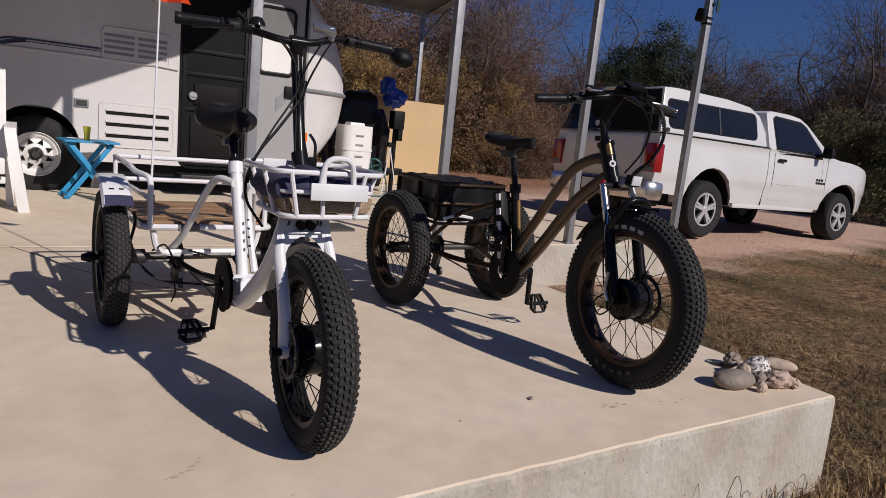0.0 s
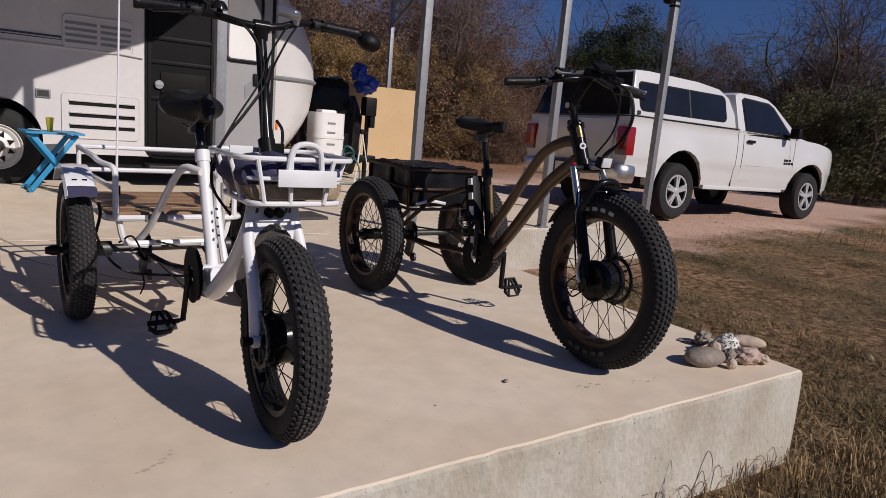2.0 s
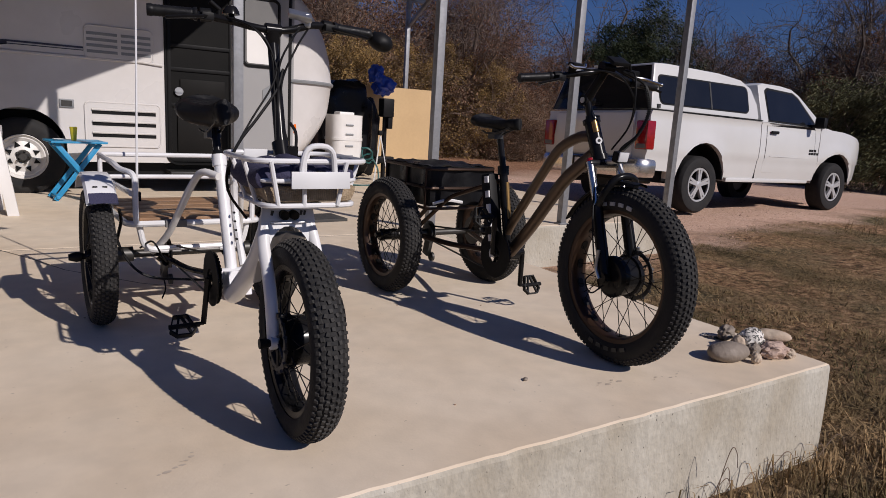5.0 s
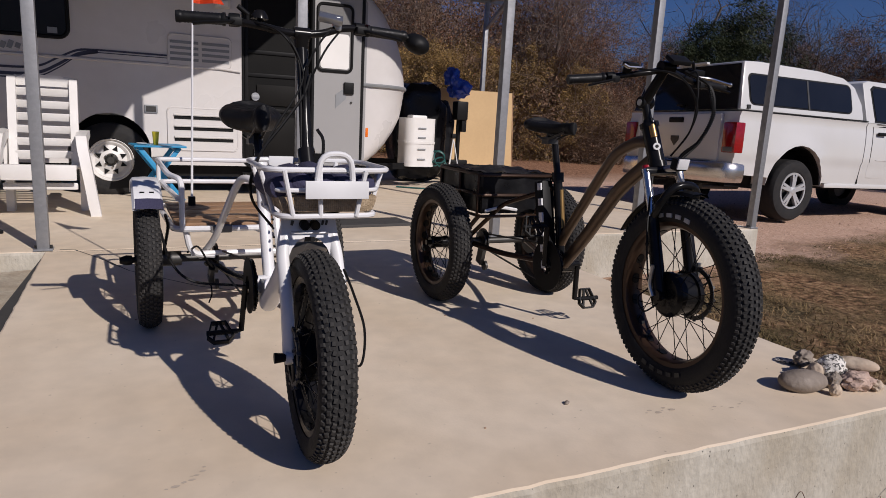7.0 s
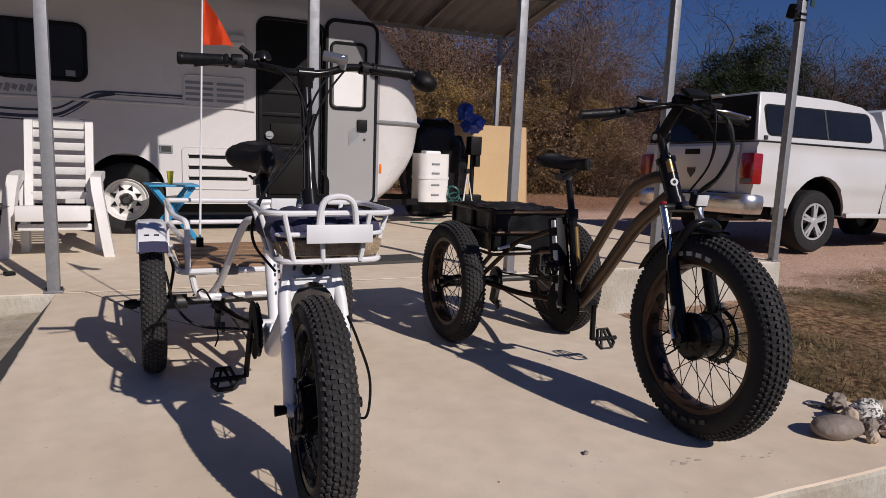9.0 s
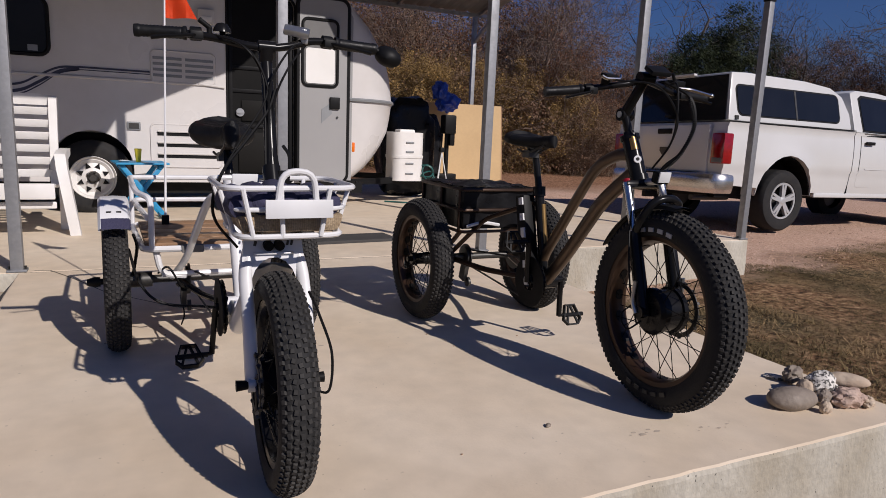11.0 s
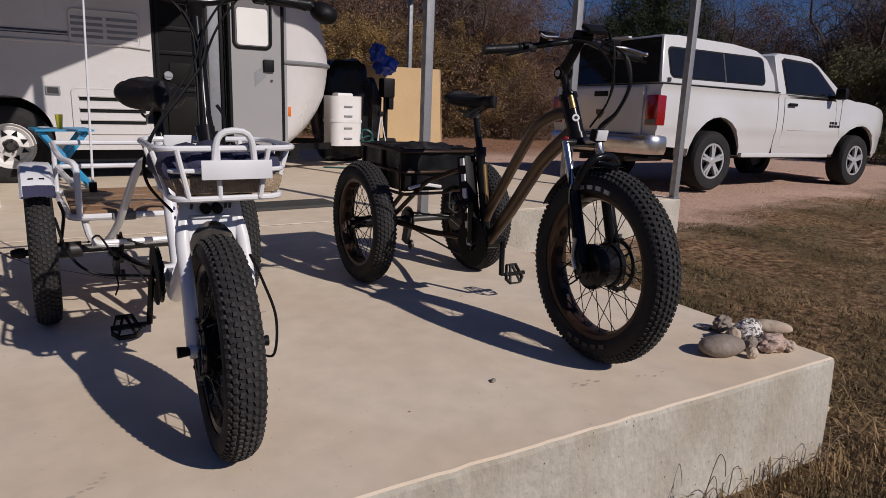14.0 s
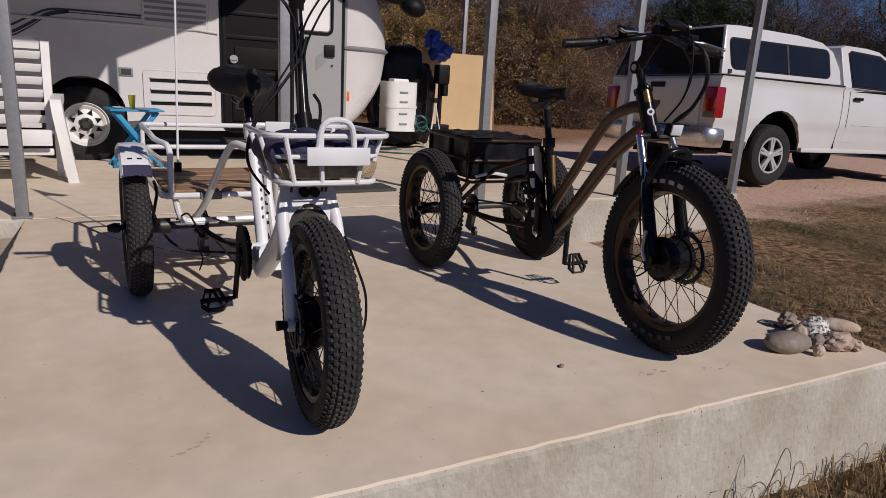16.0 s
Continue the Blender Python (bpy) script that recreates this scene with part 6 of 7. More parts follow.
def body_taper(bm, belt=1.35, topz=1.92, ratio=0.84):
    """Tumblehome above the belt, a barrelled side and flared arches below it."""
    bmesh.ops.recalc_face_normals(bm, faces=bm.faces)
    for v in bm.verts:
        x, z = v.co.x, v.co.z
        if z > belt:
            k = 1 - (1 - ratio) * ((z - belt) / (topz - belt)) ** 1.15
        else:
            k = 1 - 0.05 * ((z - 0.98) / 0.5) ** 2 - (0.014 if z < 0.80 else 0.0)
            for cx in (0.0, 3.06):
                d = math.hypot(x - cx, z - 0.47)
                if z > 0.4:
                    k += 0.034 * max(0.0, 1 - abs(d - 0.53) / 0.14)
        if x > 3.45:
            k *= 1 - 0.16 * ((x - 3.45) / 0.6) ** 2
        v.co.y = HW + (v.co.y - HW) * k
    return bm


SX = [-1.05 + 0.1 * i for i in range(52)]
SZ = [0.62, 0.70, 0.78, 0.82, 0.90, 1.0, 1.08, 1.16, 1.24, 1.31]


def arch(cx, r, z0, a0=180, a1=0, n=12):
    return [(cx + r * math.cos(radians(a0 + (a1 - a0) * i / n)), z0 + r * math.sin(radians(a0 + (a1 - a0) * i / n))) for i in range(n + 1)]


bed = [(-1.15, 0.60)] + [(-0.525, 0.57)] + arch(0, 0.525, 0.47) + [(0.525, 0.52), (1.12, 0.50), (1.12, 1.0), (1.12, 1.36), (-1.12, 1.37), (-1.17, 1.0)]
part("bed", body_taper(slices(prism(bmn(), bed, 'Y', 0.0, 2 * HW), SX, SZ)), M["truck"], tk)
lower = [(1.135, 0.50), (2.58, 0.50), (2.59, 1.0), (2.62, 1.345), (1.135, 1.36)]
part("cab_lower", body_taper(slices(prism(bmn(), lower, 'Y', 0.0, 2 * HW), (), SZ)), M["truck"], tk)
green_ = [(1.135, 1.362), (2.80, 1.335), (2.64, 1.45), (2.20, 1.84), (2.02, 1.925), (1.75, 1.955), (1.30, 1.955), (1.17, 1.915)]
part("cab_roof", body_taper(prism(bmn(), green_, 'Y', 0.02, 2 * HW - 0.02), 1.33, 1.97, 0.80), M["truck"], tk, bevel=0.04)
front = [(2.57, 0.56)] + arch(3.06, 0.50, 0.46) + [(3.55, 0.50), (3.92, 0.52), (3.99, 0.62), (4.02, 0.80), (4.00, 0.97), (3.94, 1.09), (3.84, 1.17), (3.68, 1.235), (3.45, 1.285), (3.2, 1.32), (2.63, 1.35)]
part("front_end", body_taper(slices(prism(bmn(), front, 'Y', 0.0, 2 * HW), SX, SZ)), M["truck"], tk)
part("hood", prism(bmn(), [(2.72, 1.30), (3.2, 1.28), (3.80, 1.12), (3.88, 1.16), (3.76, 1.25), (3.5, 1.325), (3.1, 1.38), (2.74, 1.40)], 'Y', 0.26, 2 * HW - 0.26), M["truck"], tk, bevel=0.03)
part("grille", box(bmn(), (4.04, HW, 0.92), (0.06, 1.15, 0.36)), M["black"], tk, bevel=0.02)
part("headlight", box(bmn(), (3.93, 0.26, 0.98), (0.14, 0.22, 0.18)), M["glass"], tk, bevel=0.03)
part("headlight", box(bmn(), (3.93, 2 * HW - 0.26, 0.98), (0.14, 0.22, 0.18)), M["glass"], tk, bevel=0.03)
part("front_bumper", body_taper(slices(prism(bmn(), [(3.80, 0.44), (4.02, 0.47), (4.07, 0.56), (4.05, 0.66), (3.80, 0.66)], 'Y', 0.03, 2 * HW - 0.03), SX, ())), M["truck"], tk)
# topper
topper = [(-1.12, 1.39), (1.09, 1.385), (1.075, 1.60), (0.98, 1.83), (0.80, 1.94), (0.4, 1.99), (-0.7, 2.01), (-0.98, 1.995)]
tp = part("topper", body_taper(prism(bmn(), topper, 'Y', 0.03, 2 * HW - 0.03), 1.36, 2.01, 0.84), M["truck"], tk, "white fibreglass bed topper with dark windows", bevel=0.035)


def side_pane(name, pts, parent, material, off, belt, topz, ratio, base=0.03):
    bm = bmn()
    v = []
    for dx in (0.0, 0.012):
        ring = []
        for x, z in pts:
            k = 1 - (1 - ratio) * (z - belt) / (topz - belt)
            ring.append(bm.verts.new((x, HW + (base - HW) * k - off + dx, z)))
        v.append(ring)
    bm.faces.new(v[0])
    bm.faces.new(v[1][::-1])
    for i in range(len(pts)):
        j = (i + 1) % len(pts)
        bm.faces.new((v[0][i], v[0][j], v[1][j], v[1][i]))
    return part(name, bm, material, parent, smooth=False)


sw = side_pane("topper_window", rrect(-0.93, 1.475, 0.88, 1.83, 0.07), tp, M["glass"], 0.012, 1.36, 2.01, 0.84)
side_pane("window_frame", rrect(-0.95, 1.455, 0.90, 1.85, 0.08), tp, M["black"], 0.006, 1.36, 2.01, 0.84)
side_pane("window_bar", [(0.12, 1.46), (0.15, 1.46), (0.15, 1.83), (0.12, 1.83)], tp, M["steel_dark"], 0.016, 1.36, 2.01, 0.84)
bm = bmn()
prism(bm, [(0.075, 1.395), (1.925, 1.395), (1.79, 1.965), (0.21, 1.965)], 'X', -1.135, -1.115)
for v in bm.verts:
    v.co.x += 0.14 * (v.co.z - 1.40) / 0.55
part("rear_window", bm, M["glass"], tp, smooth=False)
part("rear_window_handle", box(bmn(), (-1.15, HW, 1.46), (0.03, 0.12, 0.03)), M["black"], tp, bevel=0.006)
part("brake_lamp", box(bmn(), (-0.99, HW, 2.0), (0.06, 0.5, 0.03)), M["truck"], tp, bevel=0.01)
# cab door and glass
dw = [(1.33, 1.40), (2.47, 1.385), (2.45, 1.43), (2.13, 1.765), (2.01, 1.83), (1.39, 1.855), (1.33, 1.81)]
bm = slices(prism(bmn(), rrect(1.27, 0.60, 2.50, 1.35, 0.06), 'Y', -0.004, 0.02), (), SZ)
dr = part("door", body_taper(bm), M["truck"], tk)
part("door_gap", body_taper(slices(prism(bmn(), rrect(1.262, 0.592, 2.508, 1.356, 0.066), 'Y', -0.0015, 0.02), (), SZ)), M["black"], dr, smooth=False)
side_pane("door_glass", dw, dr, M["glass"], 0.010, 1.33, 1.97, 0.80, 0.02)
side_pane("glass_seal", [(1.30, 1.375), (2.53, 1.36), (2.49, 1.44), (2.15, 1.80), (2.02, 1.862), (1.38, 1.887), (1.30, 1.84)], dr, M["black"], 0.004, 1.33, 1.97, 0.80, 0.02)
part("door_handle", box(bmn(), (1.42, -0.02, 1.22), (0.17, 0.03, 0.045)), M["black"], dr, bevel=0.01)
bm = bmn()
box(bm, (1.96, -0.005, 0.86), (1.15, 0.004, 0.012))
part("door_crease", bm, M["truck"], dr, smooth=False)
part("mirror", box(bmn(), (2.38, -0.13, 1.42), (0.09, 0.16, 0.17)), M["black"], dr, bevel=0.03)
part("mirror_arm", box(bmn(), (2.38, -0.03, 1.37), (0.06, 0.12, 0.05)), M["black"], dr, bevel=0.01)
bm = bmn()
for r_ in range(2):
    for i in range(3 + r_):
        box(bm, (2.40 + 0.058 * i, -0.006, 0.985 - 0.05 * r_), (0.044, 0.005, 0.036))
part("badge", bm, M["black"], dr, "dark badge marks on the door", smooth=False)
part("windshield", prism(bmn(), [(2.215, 1.845), (2.745, 1.375), (2.755, 1.385), (2.225, 1.855)], 'Y', 0.26, 2 * HW - 0.26), M["glass"], tk, smooth=False)
part("body_gap", box(bmn(), (1.128, 0.09, 0.94), (0.014, 0.10, 0.84)), M["black"], tk, smooth=False)
part("rail_line", box(bmn(), (0.0, 0.012, 1.379), (2.24, 0.03, 0.012)), M["black"], tk, smooth=False)
part("rocker", box(bmn(), (1.55, 0.07, 0.485), (1.9, 0.06, 0.06)), M["truck"], tk, bevel=0.015)
part("underside", box(bmn(), (1.3, HW, 0.50), (4.6, 1.5, 0.14)), M["black"], tk, smooth=False)
bm = bmn()
tube(bm, [(2.86, 0.12, 1.34), (2.90, 0.10, 2.0)], 0.004, 0, seg=5)
part("antenna", bm, M["black"], tk)
# tail
part("tailgate", box(bmn(), (-1.165, HW, 1.03), (0.05, 1.50, 0.62)), M["truck"], tk, bevel=0.015)
part("tailgate_handle", box(bmn(), (-1.195, HW, 1.26), (0.02, 0.26, 0.07)), M["black"], tk, bevel=0.012)
bm = bmn()
prism(bm, [(0.93, 1.05), (1.07, 1.05), (1.07, 1.0), (1.0, 0.92), (0.93, 1.0)], 'X', -1.20, -1.188)
part("tailgate_badge", bm, M["steel_dark"], tk, "small shield-shaped badge")
for y in (0.095, 2 * HW - 0.095):
    tl = part("tail_light", box(bmn(), (-1.115, y, 1.045), (0.16, 0.205, 0.38)), M["red"], tk, "red rear lamp cluster", bevel=0.025)
    part("reverse_lens", box(bmn(), (-1.192, y, 0.90), (0.012, 0.15, 0.06)), M["pane_dull"], tl, bevel=0.003)
bm = bmn()
# chrome shell swept round both corners
plan = smooth_path([(-0.96, 0.02, 0), (-1.13, 0.0, 0), (-1.25, 0.06, 0), (-1.285, 0.28, 0), (-1.295, HW, 0), (-1.285, 2 * HW - 0.28, 0), (-1.25, 2 * HW - 0.06, 0), (-1.13, 2 * HW, 0), (-0.96, 2 * HW - 0.02, 0)], 0.12, 5)
shell = [(-0.06, 0.485), (-0.01, 0.49), (0.006, 0.53), (0.012, 0.56), (0.018, 0.64), (0.010, 0.70), (-0.02, 0.735), (-0.10, 0.74)]
rings = []
for i, p in enumerate(plan):
    d = Vector(plan[min(i + 1, len(plan) - 1)]) - Vector(plan[max(i - 1, 0)])
    nrm = Vector((-d.y, d.x, 0)).normalized()
    rings.append([bm.verts.new(Vector((p[0], p[1], z)) + nrm * o_) for o_, z in shell])
for a, b in zip(rings, rings[1:]):
    for k in range(len(shell) - 1):
        bm.faces.new((a[k], b[k], b[k + 1], a[k + 1]))
part("rear_bumper", bm, M["bumper"], tk, "dented chrome rear bumper")
part("bumper_step", box(bmn(), (-1.20, HW, 0.738), (0.13, 1.3, 0.012)), M["black"], tk, bevel=0.003)
part("number_plate", box(bmn(), (-1.325, HW, 0.625), (0.012, 0.31, 0.155)), M["sticker"], tk, bevel=0.003)
part("plate_recess", box(bmn(), (-1.316, HW, 0.625), (0.012, 0.42, 0.20)), M["black"], tk, bevel=0.003)
part("hitch", box(bmn(), (-1.38, HW, 0.42), (0.20, 0.08, 0.08)), M["black"], tk, bevel=0.01)
part("exhaust", rod(bmn(), (-1.30, 0.35, 0.42), (-0.6, 0.40, 0.42), 0.035, seg=12), M["steel_dark"], tk)
part("fuel_lamp", box(bmn(), (-0.98, 0.036, 1.43), (0.05, 0.02, 0.05)), M["steel_dark"], tk)


def truck_wheel(x, y, side):
    t = part("wheel", lathe(bmn(), [(0.245, 0.02), (0.235, 0.0), (0.222, 0.012), (0.215, 0.06), (0.215, 0.18), (0.0, 0.18)], 44, 'Y', (0, 0, 0)), M["steel_dark"], tk)
    t.matrix_local = pose(x, y, 0.405, 0, 0, 0 if side < 0 else 180)
    prof = [(0.235, 0.015), (0.25, -0.008), (0.32, -0.02), (0.375, -0.008), (0.402, 0.03), (0.405, 0.06), (0.405, 0.21), (0.395, 0.245), (0.25, 0.255)]
    part("tyre", lathe(bmn(), prof, 56, 'Y'), M["rubber"], t)
    bm = bmn()
    lathe(bm, [(0.214, -0.004), (0.238, -0.006), (0.242, 0.006), (0.216, 0.02), (0.214, -0.004)], 44, 'Y')
    for i in range(5):
        a = 2 * math.pi * i / 5 + 0.3
        p = [(0.055 * math.cos(a - 0.55), 0.055 * math.sin(a - 0.55)), (0.222 * math.cos(a - 0.20), 0.222 * math.sin(a - 0.20)), (0.222 * math.cos(a - 0.05), 0.222 * math.sin(a - 0.05)), (0.14 * math.cos(a), 0.14 * math.sin(a)),
             (0.222 * math.cos(a + 0.05), 0.222 * math.sin(a + 0.05)), (0.222 * math.cos(a + 0.20), 0.222 * math.sin(a + 0.20)), (0.055 * math.cos(a + 0.55), 0.055 * math.sin(a + 0.55))]
        prism(bm, p, 'Y', -0.008, 0.03)
    lathe(bm, [(0.0, -0.014), (0.03, -0.014), (0.065, -0.004), (0.065, 0.04)], 20, 'Y')
    part("alloy_rim", bm, M["rim"], t, "five-spoke alloy rim", smooth=False)
    return t


for x in (0.0, 3.57):
    truck_wheel(x, 0.02, -1)
    truck_wheel(x, 2 * HW - 0.02, 1)
for x, rr_ in ((0.0, 0.523), (3.06, 0.498)):
    part("arch_lip", prism(bmn(), arch(x, rr_, 0.466, 178, 2, 14) + arch(x, rr_ - 0.016, 0.466, 2, 178, 14), 'Y', 0.035, 2 * HW - 0.035), M["black"], tk, smooth=False)
for x in (0.0, 3.06):
    part("arch_liner", prism(bmn(), arch(x, 0.51, 0.46, 186, -6, 14) + [(x + 0.40, 0.40), (x - 0.40, 0.40)], 'Y', 0.30, 1.7), M["black"], tk, smooth=False)

# long-bed proportions: everything ahead of the rear arch moves forward
for o in tk.children_recursive:
    if o.type == 'MESH' and not o.name.startswith(("wheel", "tyre", "alloy_rim")):
        if o.parent and o.parent.name.startswith("wheel"):
            continue
        for v in o.data.vertices:
            v.co.x = float(np.interp(v.co.x, (-2, 0.47, 1.12, 2.45, 2.60, 3.06, 5), (-2, 0.47, 1.31, 2.74, 2.95, 3.57, 5.51)))

# ---- stones on the slab corner ----
def stone(name, at, size, rz, material, label, seed, rough=0.18, freq=2.2):
    bm = bmn()
    bmesh.ops.create_icosphere(bm, subdivisions=4 if size[0] > 0.02 else 2, radius=1)
    for v in bm.verts:
        d = 1 + rough * noise.noise(v.co * freq + Vector((seed, 0, 0))) + rough * 0.4 * noise.noise(v.co * freq * 2.7 + Vector((0, seed, 0)))
        v.co = Vector((v.co.x * size[0] * d, v.co.y * size[1] * d, max(v.co.z, -0.82) * size[2] * d))
    lo = min(v.co.z for v in bm.verts)
    for v in bm.verts:
        v.co.z -= lo
    ob = obj(name, bm, material)
    ob.data.shade_smooth()
    ob.matrix_world = pose(*at, 0, 0, rz)
    return tagged(ob, label=label, category="stone", group="stones on the corner")


stone("stone", (1.234, 0.022, -0.001), (0.092, 0.056, 0.040), -14, M["stone_grey"], "smooth flat grey river stone on the slab", 1.0, 0.07, 1.2)
stone("stone", (1.457, 0.185, -0.001), (0.048, 0.032, 0.032), 20, M["stone_grey"], "rough brown pebble on the slab", 2.0, 0.3)
stone("stone", (1.428, 0.225, -0.001), (0.046, 0.014, 0.010), -50, M["stone_speck"], "thin flint flake on the slab", 3.0, 0.25)
stone("stone", (1.348, 0.058, -0.001), (0.034, 0.030, 0.040), 40, M["stone_tan"], "pale round pebble on the slab", 4.0, 0.1)
stone("stone", (1.424, 0.050, 0.012), (0.068, 0.050, 0.044), 10, M["stone_speck"], "black and white speckled stone", 5.0, 0.2, 2.4)
stone("stone", (1.496, 0.010, 0.048), (0.080, 0.034, 0.026), -42, M["stone_tan"], "long pale stone lying on others", 6.0, 0.10, 1.4)
stone("stone", (1.442, -0.040, -0.001), (0.066, 0.044, 0.034), -12, M["stone_pink"], "pitted pinkish limestone lump", 7.0, 0.24, 2.6)
stone("stone", (1.364, -0.004, -0.001), (0.032, 0.024, 0.030), 0, M["stone_grey"], "small mottled pebble on the slab", 8.0, 0.3)
stone("stone", (1.304, -0.055, -0.001), (0.022, 0.018, 0.022), 0, M["stone_tan"], "tiny tan pebble on the slab", 9.0, 0.2)
stone("stone", (1.506, -0.070, -0.001), (0.036, 0.022, 0.018), 30, M["stone_tan"], "small chip of pale limestone", 10.0, 0.35)
stone("stone", (0.343, 0.190, -0.001), (0.012, 0.008, 0.006), 30, M["stone_grey"], "single dark chip on the concrete", 11.0, 0.3)
for i in range(16):
    x, y = random.uniform(-1.2, 1.5), random.uniform(-0.1, 2.7)
    stone("grit", (x, y, -0.0005), (random.uniform(0.003, 0.006), random.uniform(0.002, 0.004), 0.002), random.uniform(0, 180), M["soil"], "speck of grit on the concrete", 20.0 + i, 0.3)


def smudge(at, pts, label):
    """A dried splash or leaf print, a film on the concrete."""
    bm = bmn()
    for x, y, r in pts:
        vs = [bm.verts.new((x + r * (0.7 + 0.5 * random.random()) * math.cos(a), y + 0.6 * r * (0.7 + 0.5 * random.random()) * math.sin(a), 0.0009)) for a in np.linspace(0, 6.28, 8)[:-1]]
        bm.faces.new(vs)
    ob = obj("stain", bm, M["stain"], smooth=False)
    ob.matrix_world = pose(*at)
    return tagged(ob, label=label, category="stain")


M["stain"] = mat("dried_mud", (0.50, 0.42, 0.335), 0.9, scale=40)
random.seed(12)
smudge((-0.83, 0.10, 0), [(0.0, 0.0, 0.012), (0.02, 0.012, 0.008), (0.038, 0.018, 0.009), (0.05, 0.035, 0.007), (0.065, 0.05, 0.009), (0.07, 0.07, 0.006), (-0.02, -0.006, 0.006)], "curved dried muddy paw-sized mark")
smudge((0.55, 0.05, 0), [(0.02 * i, 0.012 * math.sin(i * 2.0), 0.005 + 0.004 * (i % 3)) for i in range(6)], "dried mud flecks on the concrete")
smudge((0.78, 0.0, 0), [(0.025 * i, 0.015 * math.sin(i * 1.3), 0.004 + 0.004 * (i % 2)) for i in range(7)], "dried mud flecks on the concrete")
smudge((-0.20, 1.15, 0), [(0.03 * i, 0.008 * math.cos(i * 2.3), 0.006 + 0.005 * (i % 2)) for i in range(5)], "scuffed mud flecks on the concrete")

# ---- white plastic lounge chair ----
ch = thing("lounge_chair", "white moulded plastic lounge chair with slatted back", "chair", (-1.50, 4.35, 0), 0)
lean = lambda z: 0.10 + (z - 0.38) * 0.30
for s in (-1, 1):
    bm = bmn()
    prism(bm, [(lean(0.36), 0.34), (lean(0.36) + 0.05, 0.33), (lean(1.02) + 0.03, 1.0), (lean(1.0), 1.02), (lean(0.95) - 0.02, 1.0)], 'X', s * 0.205 - 0.028, s * 0.205 + 0.028)
    part("back_post", bm, M["plastic"], ch, bevel=0.012)
    bm = bmn()
    prism(bm, [(-0.36, 0.0), (-0.27, 0.0), (-0.24, 0.25), (-0.21, 0.50), (-0.10, 0.55), (0.20, 0.57), (0.24, 0.62), (-0.14, 0.62), (-0.30, 0.60), (-0.36, 0.50)], 'X', s * 0.262 - 0.036, s * 0.262 + 0.036)
    for v in bm.verts:
        v.co.y += 0.18
    for v in bm.verts:
        v.co.x += s * max(0.58 - v.co.z, 0) * 0.14
    part("arm", bm, M["plastic"], ch, bevel=0.014)
    bm = bmn()
    prism(bm, [(0.14, 0.0), (0.24, 0.0), (0.30, 0.56), (0.18, 0.56)], 'X', s * 0.25 - 0.026, s * 0.25 + 0.026)
    part("rear_leg", bm, M["plastic"], ch, bevel=0.012)
for i in range(7):
    z = 0.44 + i * 0.093
    part("back_slat", box(bmn(), (0, lean(z) + 0.012, z), (0.38, 0.018, 0.060), (17, 0, 0)), M["plastic"], ch, bevel=0.008)
bm = bmn()
prism(bm, [(-0.20, 0.95), (0.20, 0.95), (0.21, 0.99), (0.12, 1.035), (-0.12, 1.035), (-0.21, 0.99)], 'Y', lean(0.99) - 0.005, lean(0.99) + 0.03)
part("top_slat", bm, M["plastic"], ch, bevel=0.010)
for i in range(6):
    part("seat_slat", box(bmn(), (0, -0.28 + i * 0.075, 0.385 - i * 0.008), (0.46, 0.062, 0.022)), M["plastic"], ch, bevel=0.007)
part("front_apron", box(bmn(), (0, -0.30, 0.34), (0.47, 0.025, 0.11)), M["plastic"], ch, bevel=0.010)
part("front_stretcher", box(bmn(), (0, -0.22, 0.235), (0.47, 0.025, 0.05)), M["plastic"], ch, bevel=0.010)

# ---- folding table ----
tb_ = thing("folding_table", "bright blue wooden folding side table", "table", (-0.69, 5.08, 0), 8)
for i in range(5):
    part("top_slat", box(bmn(), (0, -0.15 + i * 0.075, 0.495), (0.43, 0.066, 0.016)), M["blue"], tb_, bevel=0.004)
for y in (-0.12, 0.12):
    for s in (-1, 1):
        bm = bmn()
        a, b = Vector((-s * 0.19, y + 0.012 * s, 0.005)), Vector((s * 0.17, y + 0.012 * s, 0.485))
        m = (b - a).to_track_quat('Z', 'Y').to_matrix().to_4x4()
        bmesh.ops.create_cube(bm, size=1, matrix=Matrix.Translation((a + b) / 2) @ m @ Matrix.Diagonal((0.018, 0.04, (b - a).length, 1)))
        part("leg", bm, M["blue"], tb_, bevel=0.003)
for x, z in ((-0.17, 0.03), (0.17, 0.03), (0.15, 0.46), (-0.15, 0.46)):
    part("crossbar", box(bmn(), (x, 0, z), (0.025, 0.26, 0.025)), M["blue"], tb_, bevel=0.003)
cp = thing("tumbler", "yellow plastic tumbler standing on the blue table", "cup", (-0.70, 5.06, 0.503))
part("cup_wall", lathe(bmn(), [(0.0, 0.0), (0.020, 0.0), (0.030, 0.115), (0.027, 0.115), (0.019, 0.005), (0.0, 0.005)], 18, 'Z'), M["yellow"], cp)
lid = thing("paper_plate", "small white dish lying on the blue table", "dish", (-0.815, 5.05, 0.503))
part("dish", lathe(bmn(), [(0.0, 0.0), (0.03, 0.0), (0.045, 0.01), (0.044, 0.013), (0.0, 0.004)], 18, 'Z'), M["sticker"], lid)

# ---- goods beyond the trailer's tongue ----
board = thing("tan_board", "large tan sheet of board leaning at the carport edge", "board", (3.77, 7.75, 0))
bm = box(bmn(), (0.05, 0, 0.655), (1.50, 0.012, 1.30), (-6, 0, 0))
part("sheet", bm, M["ply"], board, smooth=False)
